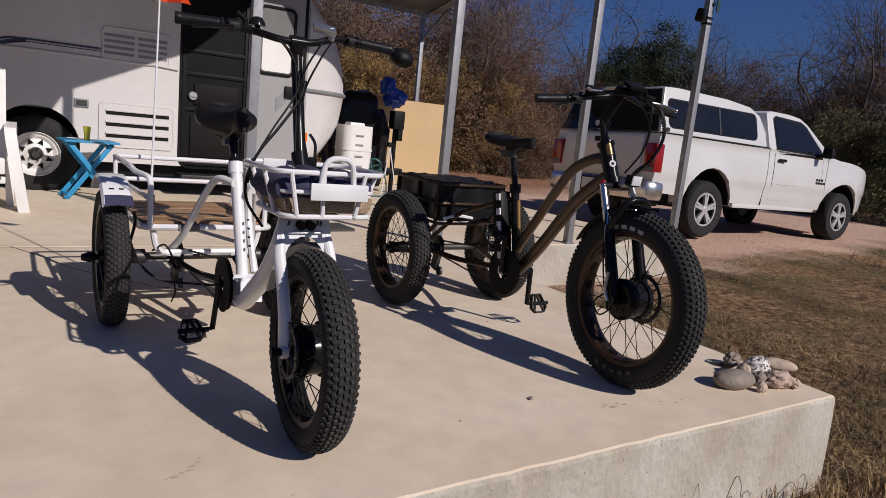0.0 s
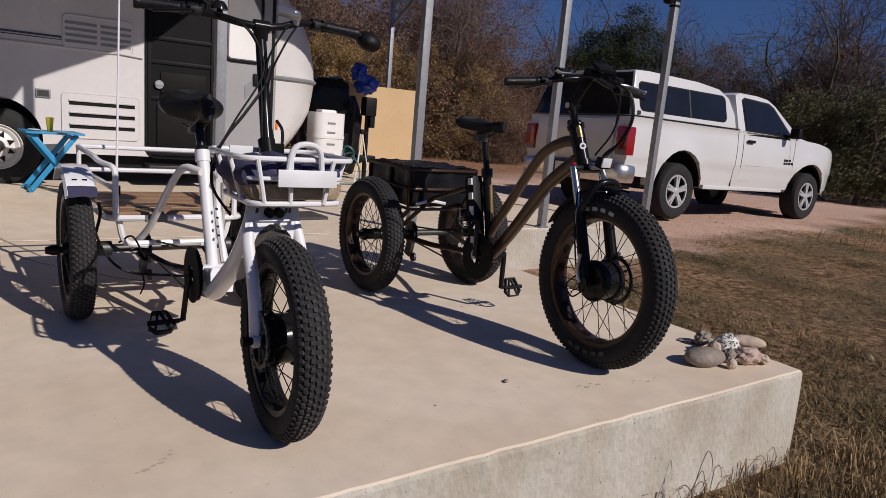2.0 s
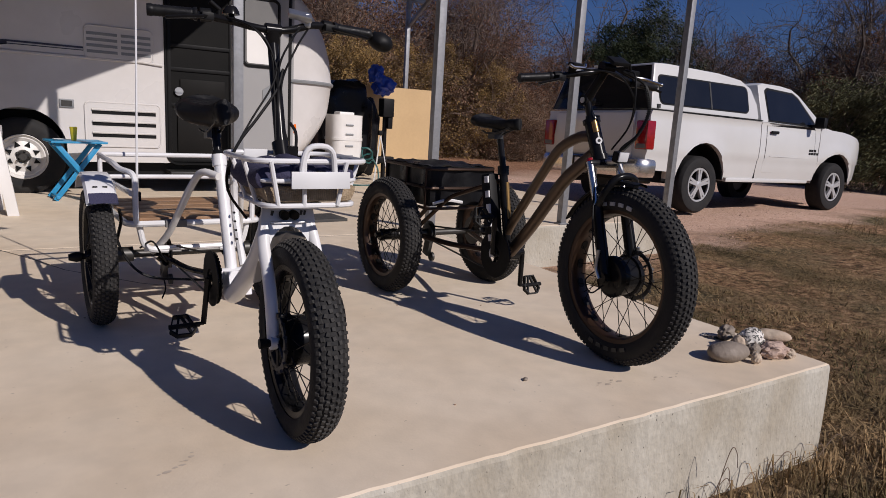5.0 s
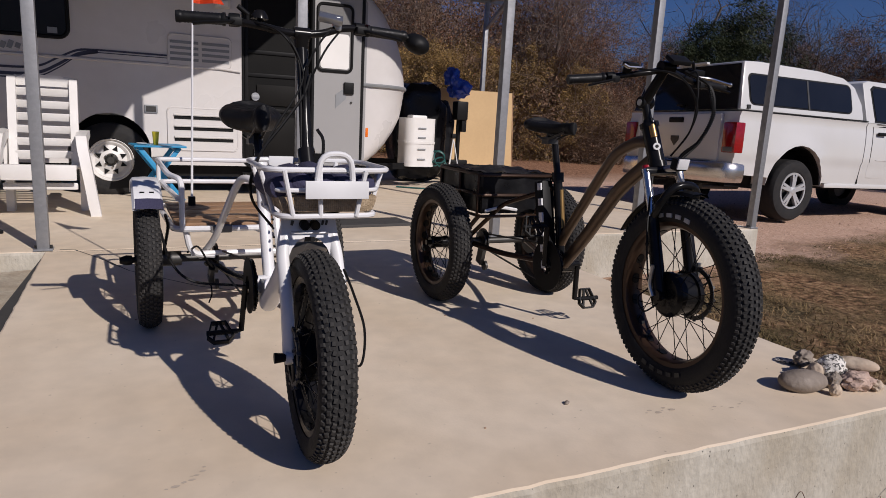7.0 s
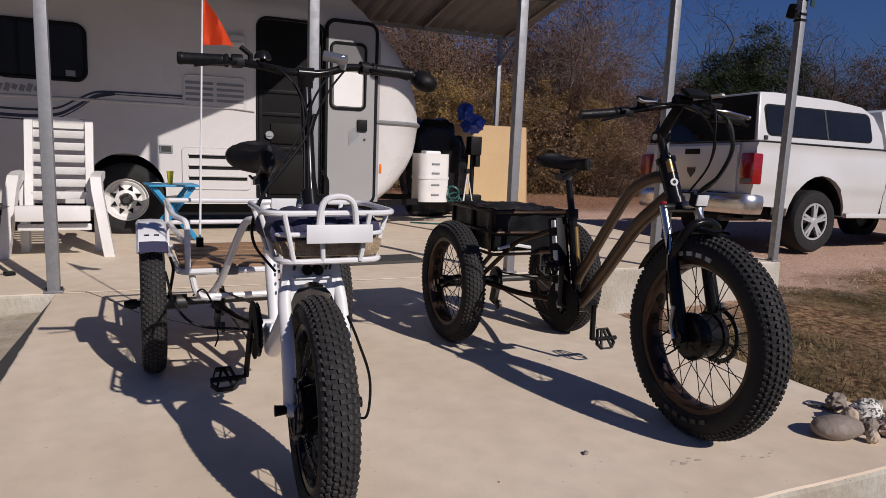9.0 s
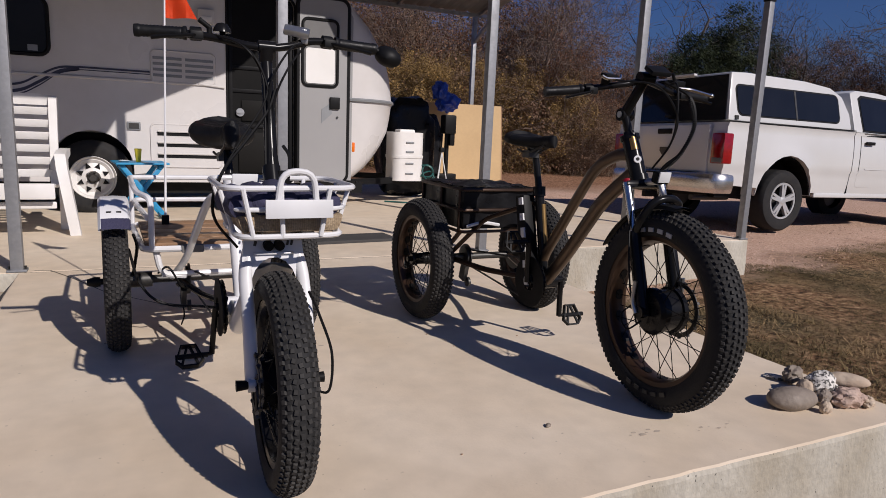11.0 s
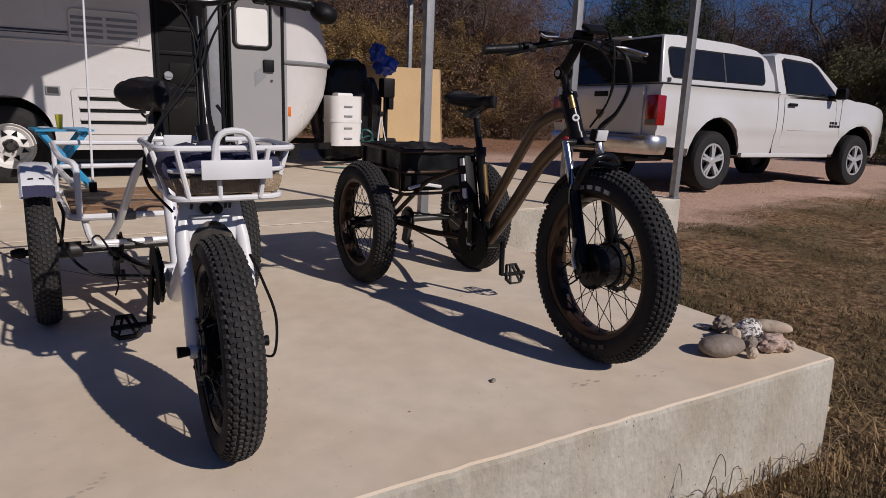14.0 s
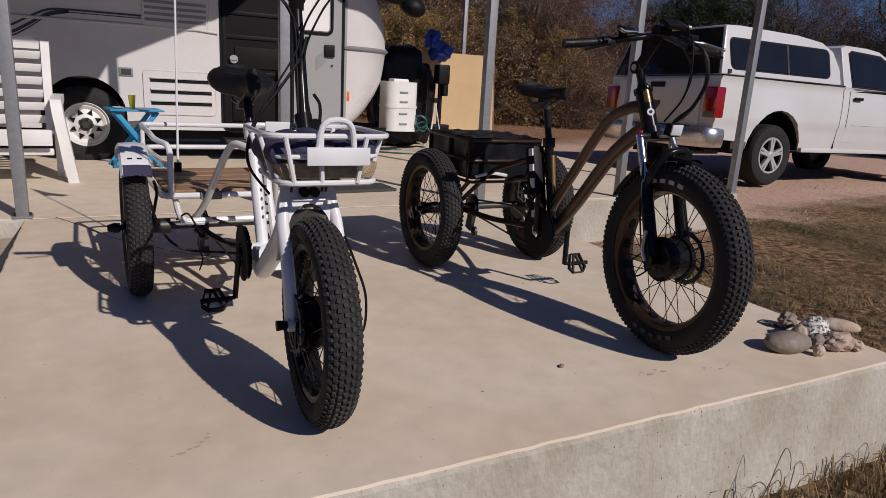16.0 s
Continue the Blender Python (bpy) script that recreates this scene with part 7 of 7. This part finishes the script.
part("edge_strip", box(bmn(), (0.805, 0, 0.655), (0.012, 0.03, 1.29), (-6, 0, 0)), M["wood"], board, smooth=False)


def lump(name, at, size, material, seed, label, category, amp=0.3, freq=2.4, sub=4, square=1.0):
    bm = bmn()
    bmesh.ops.create_icosphere(bm, subdivisions=sub, radius=1)
    for v in bm.verts:
        d = 1 + amp * noise.noise(v.co * freq + Vector((seed, seed, 0))) + amp * 0.45 * noise.noise(v.co * freq * 2.6 + Vector((0, seed, 3)))
        v.co = Vector([math.copysign(abs(c) ** square, c) * e * d for c, e in zip(v.co, size)])
    lo = min(v.co.z for v in bm.verts)
    for v in bm.verts:
        v.co.z -= lo
    ob = obj(name, bm, material)
    ob.matrix_world = pose(*at)
    return tagged(ob, label=label, category=category)


lump("grill_cover", (2.60, 7.0, 0), (0.37, 0.28, 0.645), M["fabric"], 3.0, "rumpled black cover over a barbecue", "cover", 0.13, 2.0, 4, 0.5)
lump("black_bag", (3.03, 7.25, 0.0), (0.22, 0.20, 0.55), M["fabric"], 7.0, "tall black plastic bag with slack folds", "bag", 0.16, 2.4, 4, 0.6)
lump("blue_tarp", (3.51, 7.55, 1.14), (0.17, 0.12, 0.14), M["tarp"], 5.0, "crumpled blue tarpaulin bundle on a board", "tarp", 0.38, 2.2)
lump("blue_tarp", (3.37, 7.55, 1.30), (0.11, 0.10, 0.13), M["tarp"], 9.0, "crumpled blue tarpaulin bundle on a board", "tarp", 0.42, 2.0)
tri = thing("tripod", "small white folding camera tripod", "tripod", (2.80, 6.2, 0))
for a in (90, 210, 330):
    part("leg", rod(bmn(), (0.0, 0, 0.62), (0.13 * math.cos(radians(a)), 0.13 * math.sin(radians(a)), 0.0), 0.008, 0.006, seg=7), M["sticker"], tri)
part("head", box(bmn(), (0, 0, 0.65), (0.06, 0.05, 0.06)), M["black"], tri, bevel=0.008)
hs = thing("garden_hose", "coiled teal garden hose over the trailer tongue", "hose", (2.53, 6.05, 0.0))
cp_ = []
for q in np.linspace(0, 1, 90):
    a = q * 6.28 * 3
    cp_.append(Vector((0.09 * math.cos(a) + 0.03 * math.sin(a * 0.3), 0.05 * math.sin(a * 1.3), 0.36 + 0.07 * math.sin(a) + 0.04 * math.cos(a * 0.4))))
part("coil", tube(bmn(), cp_, 0.010, radius=0, seg=6), M["teal"], hs)
part("tail", cable(bmn(), [(0.09, 0.03, 0.36), (0.15, -0.05, 0.2), (0.10, -0.1, 0.03), (-0.2, -0.08, 0.012), (-0.5, 0.1, 0.012)], 0.010), M["teal"], hs)
mt = thing("floor_board", "weathered dark plank lying flat on the concrete", "plank", (0.72, 3.60, 0), 4)
part("plank", box(bmn(), (0, 0, 0.012), (0.84, 0.30, 0.024)), M["plank"], mt, bevel=0.004)
gc = thing("camp_chair", "grey canvas folding camp chair", "chair", (-1.98, 3.62, 0), 25)
for x, y in ((-0.22, -0.2), (0.22, -0.2), (-0.22, 0.2), (0.22, 0.2)):
    part("leg", rod(bmn(), (x, y, 0.012), (-x * 0.9, y * 0.9, 0.44), 0.011, seg=8), M["steel_dark"], gc)
    part("foot", box(bmn(), (x, y, 0.012), (0.06, 0.06, 0.024)), M["black"], gc, bevel=0.008)
bm = bmn()
g = {}
for i in range(9):
    for j in range(9):
        u, v = i / 8, j / 8
        g[i, j] = bm.verts.new((-0.24 + 0.48 * u, -0.22 + 0.44 * v, 0.44 - 0.05 * math.sin(math.pi * u)))
for i in range(8):
    for j in range(8):
        bm.faces.new((g[i, j], g[i + 1, j], g[i + 1, j + 1], g[i, j + 1]))
bmesh.ops.solidify(bm, geom=bm.faces[:], thickness=0.004)
part("seat", bm, M["grey_soft"], gc)
bm = bmn()
g = {}
for i in range(9):
    for j in range(9):
        u, v = i / 8, j / 8
        g[i, j] = bm.verts.new((-0.24 + 0.48 * u, 0.22 + 0.12 * v + 0.04 * math.sin(math.pi * u), 0.46 + 0.44 * v))
for i in range(8):
    for j in range(8):
        bm.faces.new((g[i, j], g[i + 1, j], g[i + 1, j + 1], g[i, j + 1]))
bmesh.ops.solidify(bm, geom=bm.faces[:], thickness=0.004)
part("backrest", bm, M["grey_soft"], gc)
for s in (-1, 1):
    part("back_pole", rod(bmn(), (s * 0.23, 0.2, 0.42), (s * 0.24, 0.345, 0.93), 0.011, seg=8), M["steel_dark"], gc)

# ---- trees and brush ----
M["bark"] = mat("grey_bark", (0.15, 0.110, 0.088), 0.9, col2=(0.085, 0.062, 0.049), scale=3)
M["bark_dark"] = mat("dark_bark", (0.085, 0.066, 0.054), 0.9, col2=(0.050, 0.039, 0.032), scale=3)
M["twig"] = mat("brown_twigs", (0.23, 0.165, 0.118), 0.9, col2=(0.14, 0.096, 0.068), scale=2)


def leaf_mat(name, col, col2):
    m = mat(name, col, 0.75, col2=col2, scale=1.2, amount=0.9, island=0.45, spec=0.2)
    return m


M["leaf_rust"] = leaf_mat("rust_leaves", (0.19, 0.082, 0.040), (0.11, 0.052, 0.028))
M["leaf_tan"] = leaf_mat("tan_leaves", (0.25, 0.150, 0.092), (0.085, 0.052, 0.034))
M["leaf_dry"] = leaf_mat("dry_leaves", (0.17, 0.108, 0.066), (0.10, 0.062, 0.040))
M["leaf_gold"] = leaf_mat("gold_leaves", (0.32, 0.205, 0.070), (0.14, 0.090, 0.040))
M["leaf_cedar"] = leaf_mat("cedar_needles", (0.020, 0.030, 0.013), (0.042, 0.050, 0.022))
M["leaf_olive"] = leaf_mat("olive_needles", (0.062, 0.066, 0.030), (0.095, 0.090, 0.044))


def grow(seed, h, stems, spread, depth, leaves, leaf_size, wild=0.35, r0=0.09, up=0.25, clear=0.3):
    """Tapered limbs that fork and carry side branches, the finest twigs as ribbons, and loose leaf quads."""
    rng = random.Random(seed)
    LV, LF, TV, TF = [], [], [], []
    stems_, fine = [], (TV, TF)

    def any_way():
        return Vector((rng.gauss(0, 1), rng.gauss(0, 1), rng.gauss(0, 1)))

    def seg(a, b, ra, rb, k):
        V, F = stems_[-1] if k > 3 else fine
        d = (b - a)
        if d.length < 1e-5:
            return
        d.normalize()
        u = d.orthogonal().normalized()
        w = d.cross(u)
        o = len(V)
        if k == 2:
            t = rng.uniform(0, 6.28)
            w = u * math.cos(t) + w * math.sin(t)
            V.extend((a - w * ra, a + w * ra, b + w * rb, b - w * rb))
            F.append((o, o + 1, o + 2, o + 3))
            return
        for p, r in ((a, ra), (b, rb)):
            for j in range(k):
                t = 6.2832 * j / k
                V.append(p + (u * math.cos(t) + w * math.sin(t)) * r)
        for j in range(k):
            F.append((o + j, o + (j + 1) % k, o + k + (j + 1) % k, o + k + j))

    def leaf(p):
        n = any_way().normalized()
        u = n.orthogonal().normalized()
        w = n.cross(u)
        s = leaf_size * rng.uniform(0.6, 1.3)
        o = len(LV)
        for c, e in ((-0.5, 0), (0, -0.32), (0.55, 0), (0, 0.32)):
            LV.append(p + u * c * s + w * e * s)
        LF.append((o, o + 1, o + 2, o + 3))

    def branch(p, d, length, r, lev, turn):
        n = (8, 6, 5, 3, 2)[lev]
        step = length / n
        for i in range(n):
            d = (d + any_way() * wild * (0.55, 0.7, 0.9, 0.95, 0.9)[lev] + Vector((0, 0, up * 0.3))).normalized()
            q = p + d * step
            r2 = r * (0.90, 0.84, 0.80, 0.8, 0.8)[lev]
            seg(p, q, r, r2, (6, 4, 3, 2, 2)[lev])
            p, r = q, r2
            if lev < depth and (i + 1) / n > (clear if lev == 0 else 0.15):
                last = i == n - 1
                for _ in range(2 if last or rng.random() < 0.35 else 1):
                    turn += 2.4 + rng.uniform(-0.4, 0.4)
                    u = d.orthogonal().normalized()
                    side = u * math.cos(turn) + d.cross(u) * math.sin(turn)
                    a = rng.uniform(0.45, 0.75) if last else rng.uniform(0.7, 1.15)
                    branch(p, d * math.cos(a) + side * math.sin(a), length * (0.68 - 0.30 * i / n) * rng.uniform(0.75, 1.15), max(r * 0.62, 0.0045), lev + 1, turn)
            if lev >= depth - 1:
                for _ in range(leaves):
                    if rng.random() < 0.6:
                        leaf(p + any_way() * 0.07)

    for s in range(stems):
        stems_.append(([], []))
        a = rng.uniform(0, 6.28)
        d = Vector((math.cos(a) * spread, math.sin(a) * spread, 1)).normalized()
        branch(Vector((math.cos(a) * 0.12 * stems, math.sin(a) * 0.12 * stems, -0.15)), d, h * rng.uniform(0.55, 0.7), r0 * rng.uniform(0.8, 1.1), 0, a)
    return stems_, LV, LF, TV, TF


def plant(name, label, category, data, bark, leafm, crown="crown"):
    stems_, LV, LF, TV, TF = data
    root = thing(name, label, category)
    V = []
    for sv, sf in stems_:
        t = new("trunk" if len(stems_) < 3 else "stem", raw("trunk", sv, sf, bark, smooth=True))
        t.parent = root
        V += sv
    if TV:
        c = new("branchwork", raw("branchwork", TV, TF, bark))
        c.parent = root
    if LV:
        c = new(crown, raw(crown, LV, LF, leafm))
        c.parent = root
    return root, sorted(v.z for v in V + LV + TV)[-max(len(V + TV) // 200, 3)]


def cedar(seed, h, w, lumps=11):
    """A trunk and a lumpy crown: clumps of needles gathered on rounded masses."""
    rng = random.Random(seed)
    stems_, _, _, TV, TF = grow(seed, h * 0.9, 1, 0.05, 2, 0, 0.1, 0.12, 0.13)
    LV, LF = [], []
    masses = []
    for i in range(lumps):
        z = h * (0.14 + 0.74 * (i + rng.random()) / lumps)
        rad = w * math.sqrt(max(1 - ((z / h - 0.45) / 0.62) ** 2, 0.05)) * rng.uniform(0.1, 0.75)
        a = rng.uniform(0, 6.28)
        masses.append((Vector((rad * math.cos(a), rad * math.sin(a), z)), w * rng.uniform(0.30, 0.50)))
    for c, rad in masses:
        for _ in range(30):
            dr_ = Vector((rng.gauss(0, 1), rng.gauss(0, 1), rng.gauss(0.1, 0.8))).normalized()
            c2 = c + dr_ * rad * rng.uniform(0.45, 1.05)
            c2.z = max(c2.z, 0.25)
            for _ in range(46):
                p = c2 + Vector((rng.gauss(0, 1), rng.gauss(0, 1), rng.gauss(0, 0.8))) * rad * 0.16
                n = Vector((rng.gauss(0, 1), rng.gauss(0, 1), rng.gauss(0, 1))).normalized()
                u = n.orthogonal().normalized()
                q = n.cross(u)
                s = rng.uniform(0.07, 0.15)
                o = len(LV)
                for cc, e in ((-0.5, 0), (0, -0.14), (0.55, 0), (0, 0.14)):
                    LV.append(p + u * cc * s + q * e * s)
                LF.append((o, o + 1, o + 2, o + 3))
    return stems_, LV, LF, [], []


kinds = [
    plant("bare_tree", "bare grey-brown winter tree with fine twigs", "tree", grow(1, 6.8, 1, 0.1, 4, 1, 0.034, 0.24, 0.085, 0.30), M["bark"], M["leaf_dry"]),
    plant("oak_tree", "oak holding dry rust-brown leaves", "tree", grow(2, 5.2, 1, 0.15, 4, 3, 0.050, 0.34, 0.09, 0.12, 0.2), M["bark"], M["leaf_rust"]),
    plant("thicket_tree", "twiggy brush tree with a few tan leaves", "tree", grow(3, 4.6, 3, 0.30, 3, 3, 0.046, 0.36, 0.04, 0.2, 0.1), M["twig"], M["leaf_tan"]),
    plant("gold_tree", "small tree with yellowing leaves", "tree", grow(4, 4.8, 3, 0.30, 3, 9, 0.056, 0.32, 0.04, 0.2, 0.1), M["twig"], M["leaf_gold"]),
    plant("bare_tree", "crooked bare winter tree with spreading limbs", "tree", grow(5, 6.4, 1, 0.4, 4, 0, 0.030, 0.46, 0.15, 0.05, 0.25), M["bark_dark"], M["leaf_dry"]),
    plant("shrub", "low leafless brush with brown twigs", "shrub", grow(6, 2.4, 5, 0.6, 3, 2, 0.050, 0.40, 0.018, 0.2, 0.05), M["twig"], M["leaf_tan"]),
    plant("cedar_tree", "dense dark green cedar tree", "tree", cedar(7, 6.6, 1.9, 16), M["bark"], M["leaf_cedar"]),
    plant("bare_tree", "bare dark winter tree with upright forked limbs", "tree", grow(11, 6.4, 2, 0.16, 3, 0, 0.07, 0.26, 0.075, 0.30, 0.15), M["bark_dark"], M["leaf_tan"]),
    plant("cedar_bush", "wide olive green cedar bush", "shrub", cedar(8, 3.2, 2.0), M["bark"], M["leaf_olive"]),
]
placed = set()


def put(k, x, y, h, rz=None):
    """Stands a tree of height h on the ground."""
    rz = random.uniform(0, 360) if rz is None else rz
    root, tall = kinds[k]
    m = Matrix.Translation((x, y, ground_z(x, y))) @ pose(0, 0, 0, 0, 0, rz)
    if k in placed:
        o = copy_thing(root, m)
    else:
        o = root
        o.matrix_world = m
        placed.add(k)
    s = h / tall
    w = s * random.uniform(0.95, 1.15)
    o.scale = (w, w, s)
    return o


random.seed(21)
# the wood's edge runs from behind the trailer to beyond the truck; third value: height of the wood there
EDGE = [(0.5, 19.5, 6.8), (4, 18.3, 6.8), (7.3, 17.0, 6.8), (10.3, 15.0, 6.4), (12.0, 14.2, 3.6), (14.3, 13.5, 3.2), (16.3, 12.5, 3.4), (18.3, 10.9, 3.8), (20.3, 9.0, 4.2), (22.9, 6.4, 4.4)]


def along(t):
    f = t * (len(EDGE) - 1)
    i = min(int(f), len(EDGE) - 2)
    return Vector(EDGE[i]).lerp(Vector(EDGE[i + 1]), f - i)


def row(n, choice, back, lo, hi):
    for i in range(n):
        p = along((i + random.uniform(0.1, 0.9)) / n)
        b = random.uniform(*back)
        x, y, h, k = p.x + b * 0.55, p.y + b * 0.83, p.z * random.uniform(lo, hi), random.choice(choice)
        # thinner and lower beyond the truck
        if x > 12:
            h *= 0.70 if b > 3.5 else 0.86 if b > 1.5 else 1.0
        # a clearing before the cedars
        if h > 1.9 and math.hypot(x - 14.8, y - 12.3) < 3.5:
            h = random.uniform(1.2, 1.9)
        # open sky between the tall wood and the cedars
        if 11.5 < x < 15 and h > 2.6:
            h *= 0.75
        if k in (0, 4) and x > 17.5:
            k = random.choice((k, 7))
        put(k, x, y, h)


row(24, (5,), (-0.3, 1.2), 0.17, 0.34)
row(20, (2, 2, 2, 1, 5), (0.3, 1.8), 0.42, 0.66)
row(18, (0, 1, 2, 0, 1), (1.8, 3.5), 0.78, 1.0)
row(13, (0, 2, 0, 1, 1), (4, 7), 0.85, 1.08)
row(9, (2, 0, 0, 1), (8, 11), 0.85, 1.05)
STANDS = {
    3: ((6.3, 16.3, 3.2), (7.0, 16.0, 3.1), (8.3, 16.1, 3.3), (7.6, 15.7, 2.7), (10.7, 15.0, 2.9), (9.5, 15.3, 2.2)),
    0: ((9.5, 16.3, 7.0), (10.9, 15.8, 6.8), (8.4, 17.4, 7.0), (11.7, 16.0, 5.9)),
    1: ((8.2, 19.0, 5.2), (6.8, 19.2, 5.0), (12.5, 14.5, 4.1), (12.0, 15.2, 4.1), (13.3, 15.7, 3.6), (19.3, 12.0, 4.7), (18.7, 13.0, 4.2), (20.6, 11.0, 4.4), (21.8, 9.8, 4.6)),
    2: ((10.2, 14.6, 2.3), (11.3, 14.5, 2.5), (11.8, 14.1, 1.9), (13.4, 15.0, 2.3), (12.9, 14.4, 1.7), (17.6, 12.0, 2.8), (19.0, 10.8, 3.1), (20.5, 9.6, 3.2), (12.3, 14.0, 1.5)),
    4: ((12.2, 16.2, 6.0), (20.4, 11.6, 5.0), (21.0, 11.0, 5.3), (19.8, 12.6, 4.8), (22.0, 10.6, 5.0)),
    6: ((15.3, 13.5, 5.2), (14.3, 13.6, 4.3), (16.6, 13.2, 4.5), (15.9, 14.2, 4.6)),
    7: ((17.9, 12.8, 5.6), (17.2, 13.9, 5.2), (22.2, 10.0, 6.9), (23.2, 9.2, 6.9), (18.6, 13.6, 5.0)),
    8: ((16.2, 7.4, 3.0), (16.4, 6.3, 3.1), (18.2, 5.9, 3.2), (20.4, 4.6, 3.3), (17.4, 8.0, 3.0), (22.5, 3.2, 3.4)),
}
for k, spots in STANDS.items():
    for x, y, h in spots:
        put(k, x, y, h)

# ---- grass and gravel ----
M["grass"] = mat("dry_grass", (0.32, 0.216, 0.110), 0.85, col2=(0.095, 0.074, 0.033), scale=1.9, amount=1.0, island=0.6, spec=0.2)
M["gravel"] = mat("pink_gravel", (0.48, 0.335, 0.25), 0.9, col2=(0.38, 0.24, 0.17), scale=2, amount=0.8, island=0.25)
rng = np.random.default_rng(5)


def blades(name, n, xs, ys, h0, h1, label, lean=0.5, keep=lambda x, y: True, wide=1.0):
    V, F = [], []
    k = 0
    while k < n:
        x, y = rng.uniform(*xs), rng.uniform(*ys)
        k += 1
        dens = noise.noise(Vector((x * 1.1, y * 1.1, 7))) + 0.5 * noise.noise(Vector((x * 4, y * 4, 2)))
        if dens < rng.uniform(-0.7, 0.45) or not keep(x, y):
            continue
        z = ground_z(x, y) - 0.005
        for _ in range(4):
            h = rng.uniform(h0, h1) * (0.7 + 0.5 * max(dens, 0))
            a = rng.uniform(0, 6.283)
            l = rng.uniform(0.1, 1.0) * lean * h
            w = rng.uniform(0.0014, 0.0036) * wide
            px, py = x + rng.normal(0, 0.025), y + rng.normal(0, 0.025)
            dx, dy = math.cos(a), math.sin(a)
            o = len(V)
            V += [(px - dy * w, py + dx * w, z), (px + dy * w, py - dx * w, z),
                  (px + dx * l * 0.5 + dy * w * 0.8, py + dy * l * 0.5 - dx * w * 0.8, z + h * 0.8), (px + dx * l * 0.5 - dy * w * 0.8, py + dy * l * 0.5 + dx * w * 0.8, z + h * 0.8),
                  (px + dx * l, py + dy * l, z + h * 0.65)]
            F += [(o, o + 1, o + 2, o + 3), (o + 3, o + 2, o + 4)]
    return tagged(new(name, raw(name, V, F, M["grass"])), label=label, category="grass", kind="stuff")


off_slab = lambda x, y: not (AX0 - 0.02 < x < AX1 + 0.03 and y > AY0 - 0.03) and not (y > MY0 - 0.03 and x < MX1 + 0.03) and y < 2.45 + 0.15 * x + 0.5 * noise.noise(Vector((x, y, 0)))
blades("grass", 70000, (1.5, 8.5), (-2.6, 3.8), 0.006, 0.020, "matted dry tan and olive grass", 7.0, off_slab)
blades("grass", 5000, (1.5, 8.5), (-2.6, 3.8), 0.018, 0.040, "short bent dry grass", 5.0, off_slab)
blades("grass", 5000, (-3.5, 1.5), (-2.5, 2.6), 0.02, 0.06, "short dry tan grass", 1.4, off_slab)
blades("grass", 900, (0.0, 2.0), (-0.9, -0.2), 0.06, 0.20, "taller dry grass tufts against the slab", 1.0, off_slab)
blades("grass", 4200, (1.66, 3.6), (-1.8, 2.2), 0.03, 0.08, "dry olive grass tufts along the slab", 3.4, off_slab)
blades("grass", 9000, (8, 26), (-2, 9), 0.06, 0.22, "dry roadside grass", 0.8, lambda x, y: y < 2.0 + 0.13 * x or (x > 17 and y > 6.0))
blades("grass", 8000, (2, 24), (6, 19), 0.10, 0.40, "tall tan dry grass below the trees", 0.7, lambda x, y: 0.3 < (y + 0.66 * x - 21.0) / 1.2 < 3.2, 3.0)

V, F = [], []
for _ in range(9000):
    x, y = rng.uniform(4.6, 12.5), rng.uniform(2.6, 9.5)
    if y < 2.7 + 0.15 * (x - 4) + 0.4 * noise.noise(Vector((x, y, 0))) or rng.random() < (x - 4.6) / 12:
        continue
    s = rng.uniform(0.005, 0.015) * (1.6 if rng.random() < 0.06 else 1)
    z = ground_z(x, y)
    o = len(V)
    a = rng.uniform(0, 6.28)
    for i in range(4):
        t = a + i * 1.57 + rng.uniform(-0.3, 0.3)
        V.append((x + s * math.cos(t), y + s * math.sin(t) * rng.uniform(0.6, 1), z - 0.002))
    V.append((x + rng.uniform(-0.3, 0.3) * s, y, z + s * rng.uniform(0.6, 1.1)))
    F += [(o, o + 1, o + 4), (o + 1, o + 2, o + 4), (o + 2, o + 3, o + 4), (o + 3, o, o + 4)]
tagged(new("gravel", raw("gravel", V, F, M["gravel"])), label="loose pinkish crushed gravel on the drive", category="gravel", kind="stuff")
random.seed(4)
for i in range(9):
    stone("field_stone", (random.uniform(1.9, 3.6), random.uniform(-0.9, 0.6), -0.42), (random.uniform(0.03, 0.08), random.uniform(0.03, 0.06), random.uniform(0.02, 0.045)), random.uniform(0, 180), M["stone_tan"], "pale limestone fragment in the grass", 40.0 + i, 0.35)


# dry weeds leaning on the slab face
random.seed(9)
for wx in (0.82, 1.06, 1.42):
    wd = thing("dry_weed", "dry curled weed stems against the concrete", "weed", (wx, AY0 - random.uniform(0.06, 0.12), ground_z(wx, AY0 - 0.1)), 0, "weeds at the slab")
    for k in range(random.randint(2, 3)):
        a, h = random.uniform(-0.9, 0.9), random.uniform(0.12, 0.26)
        bend = random.uniform(-0.08, 0.08)
        part("stem", cable(bmn(), [(0.02 * k - 0.04, 0, -0.01), (0.02 * k - 0.04 + a * 0.05, -0.01, h * 0.5), (a * 0.08 + bend, -0.02, h), (a * 0.10 + bend * 1.8, -0.03, h * 0.93), (a * 0.10 + bend * 2.2, -0.03, h * 0.72)], 0.0014, seg=4, n=5), M["twig"], wd)
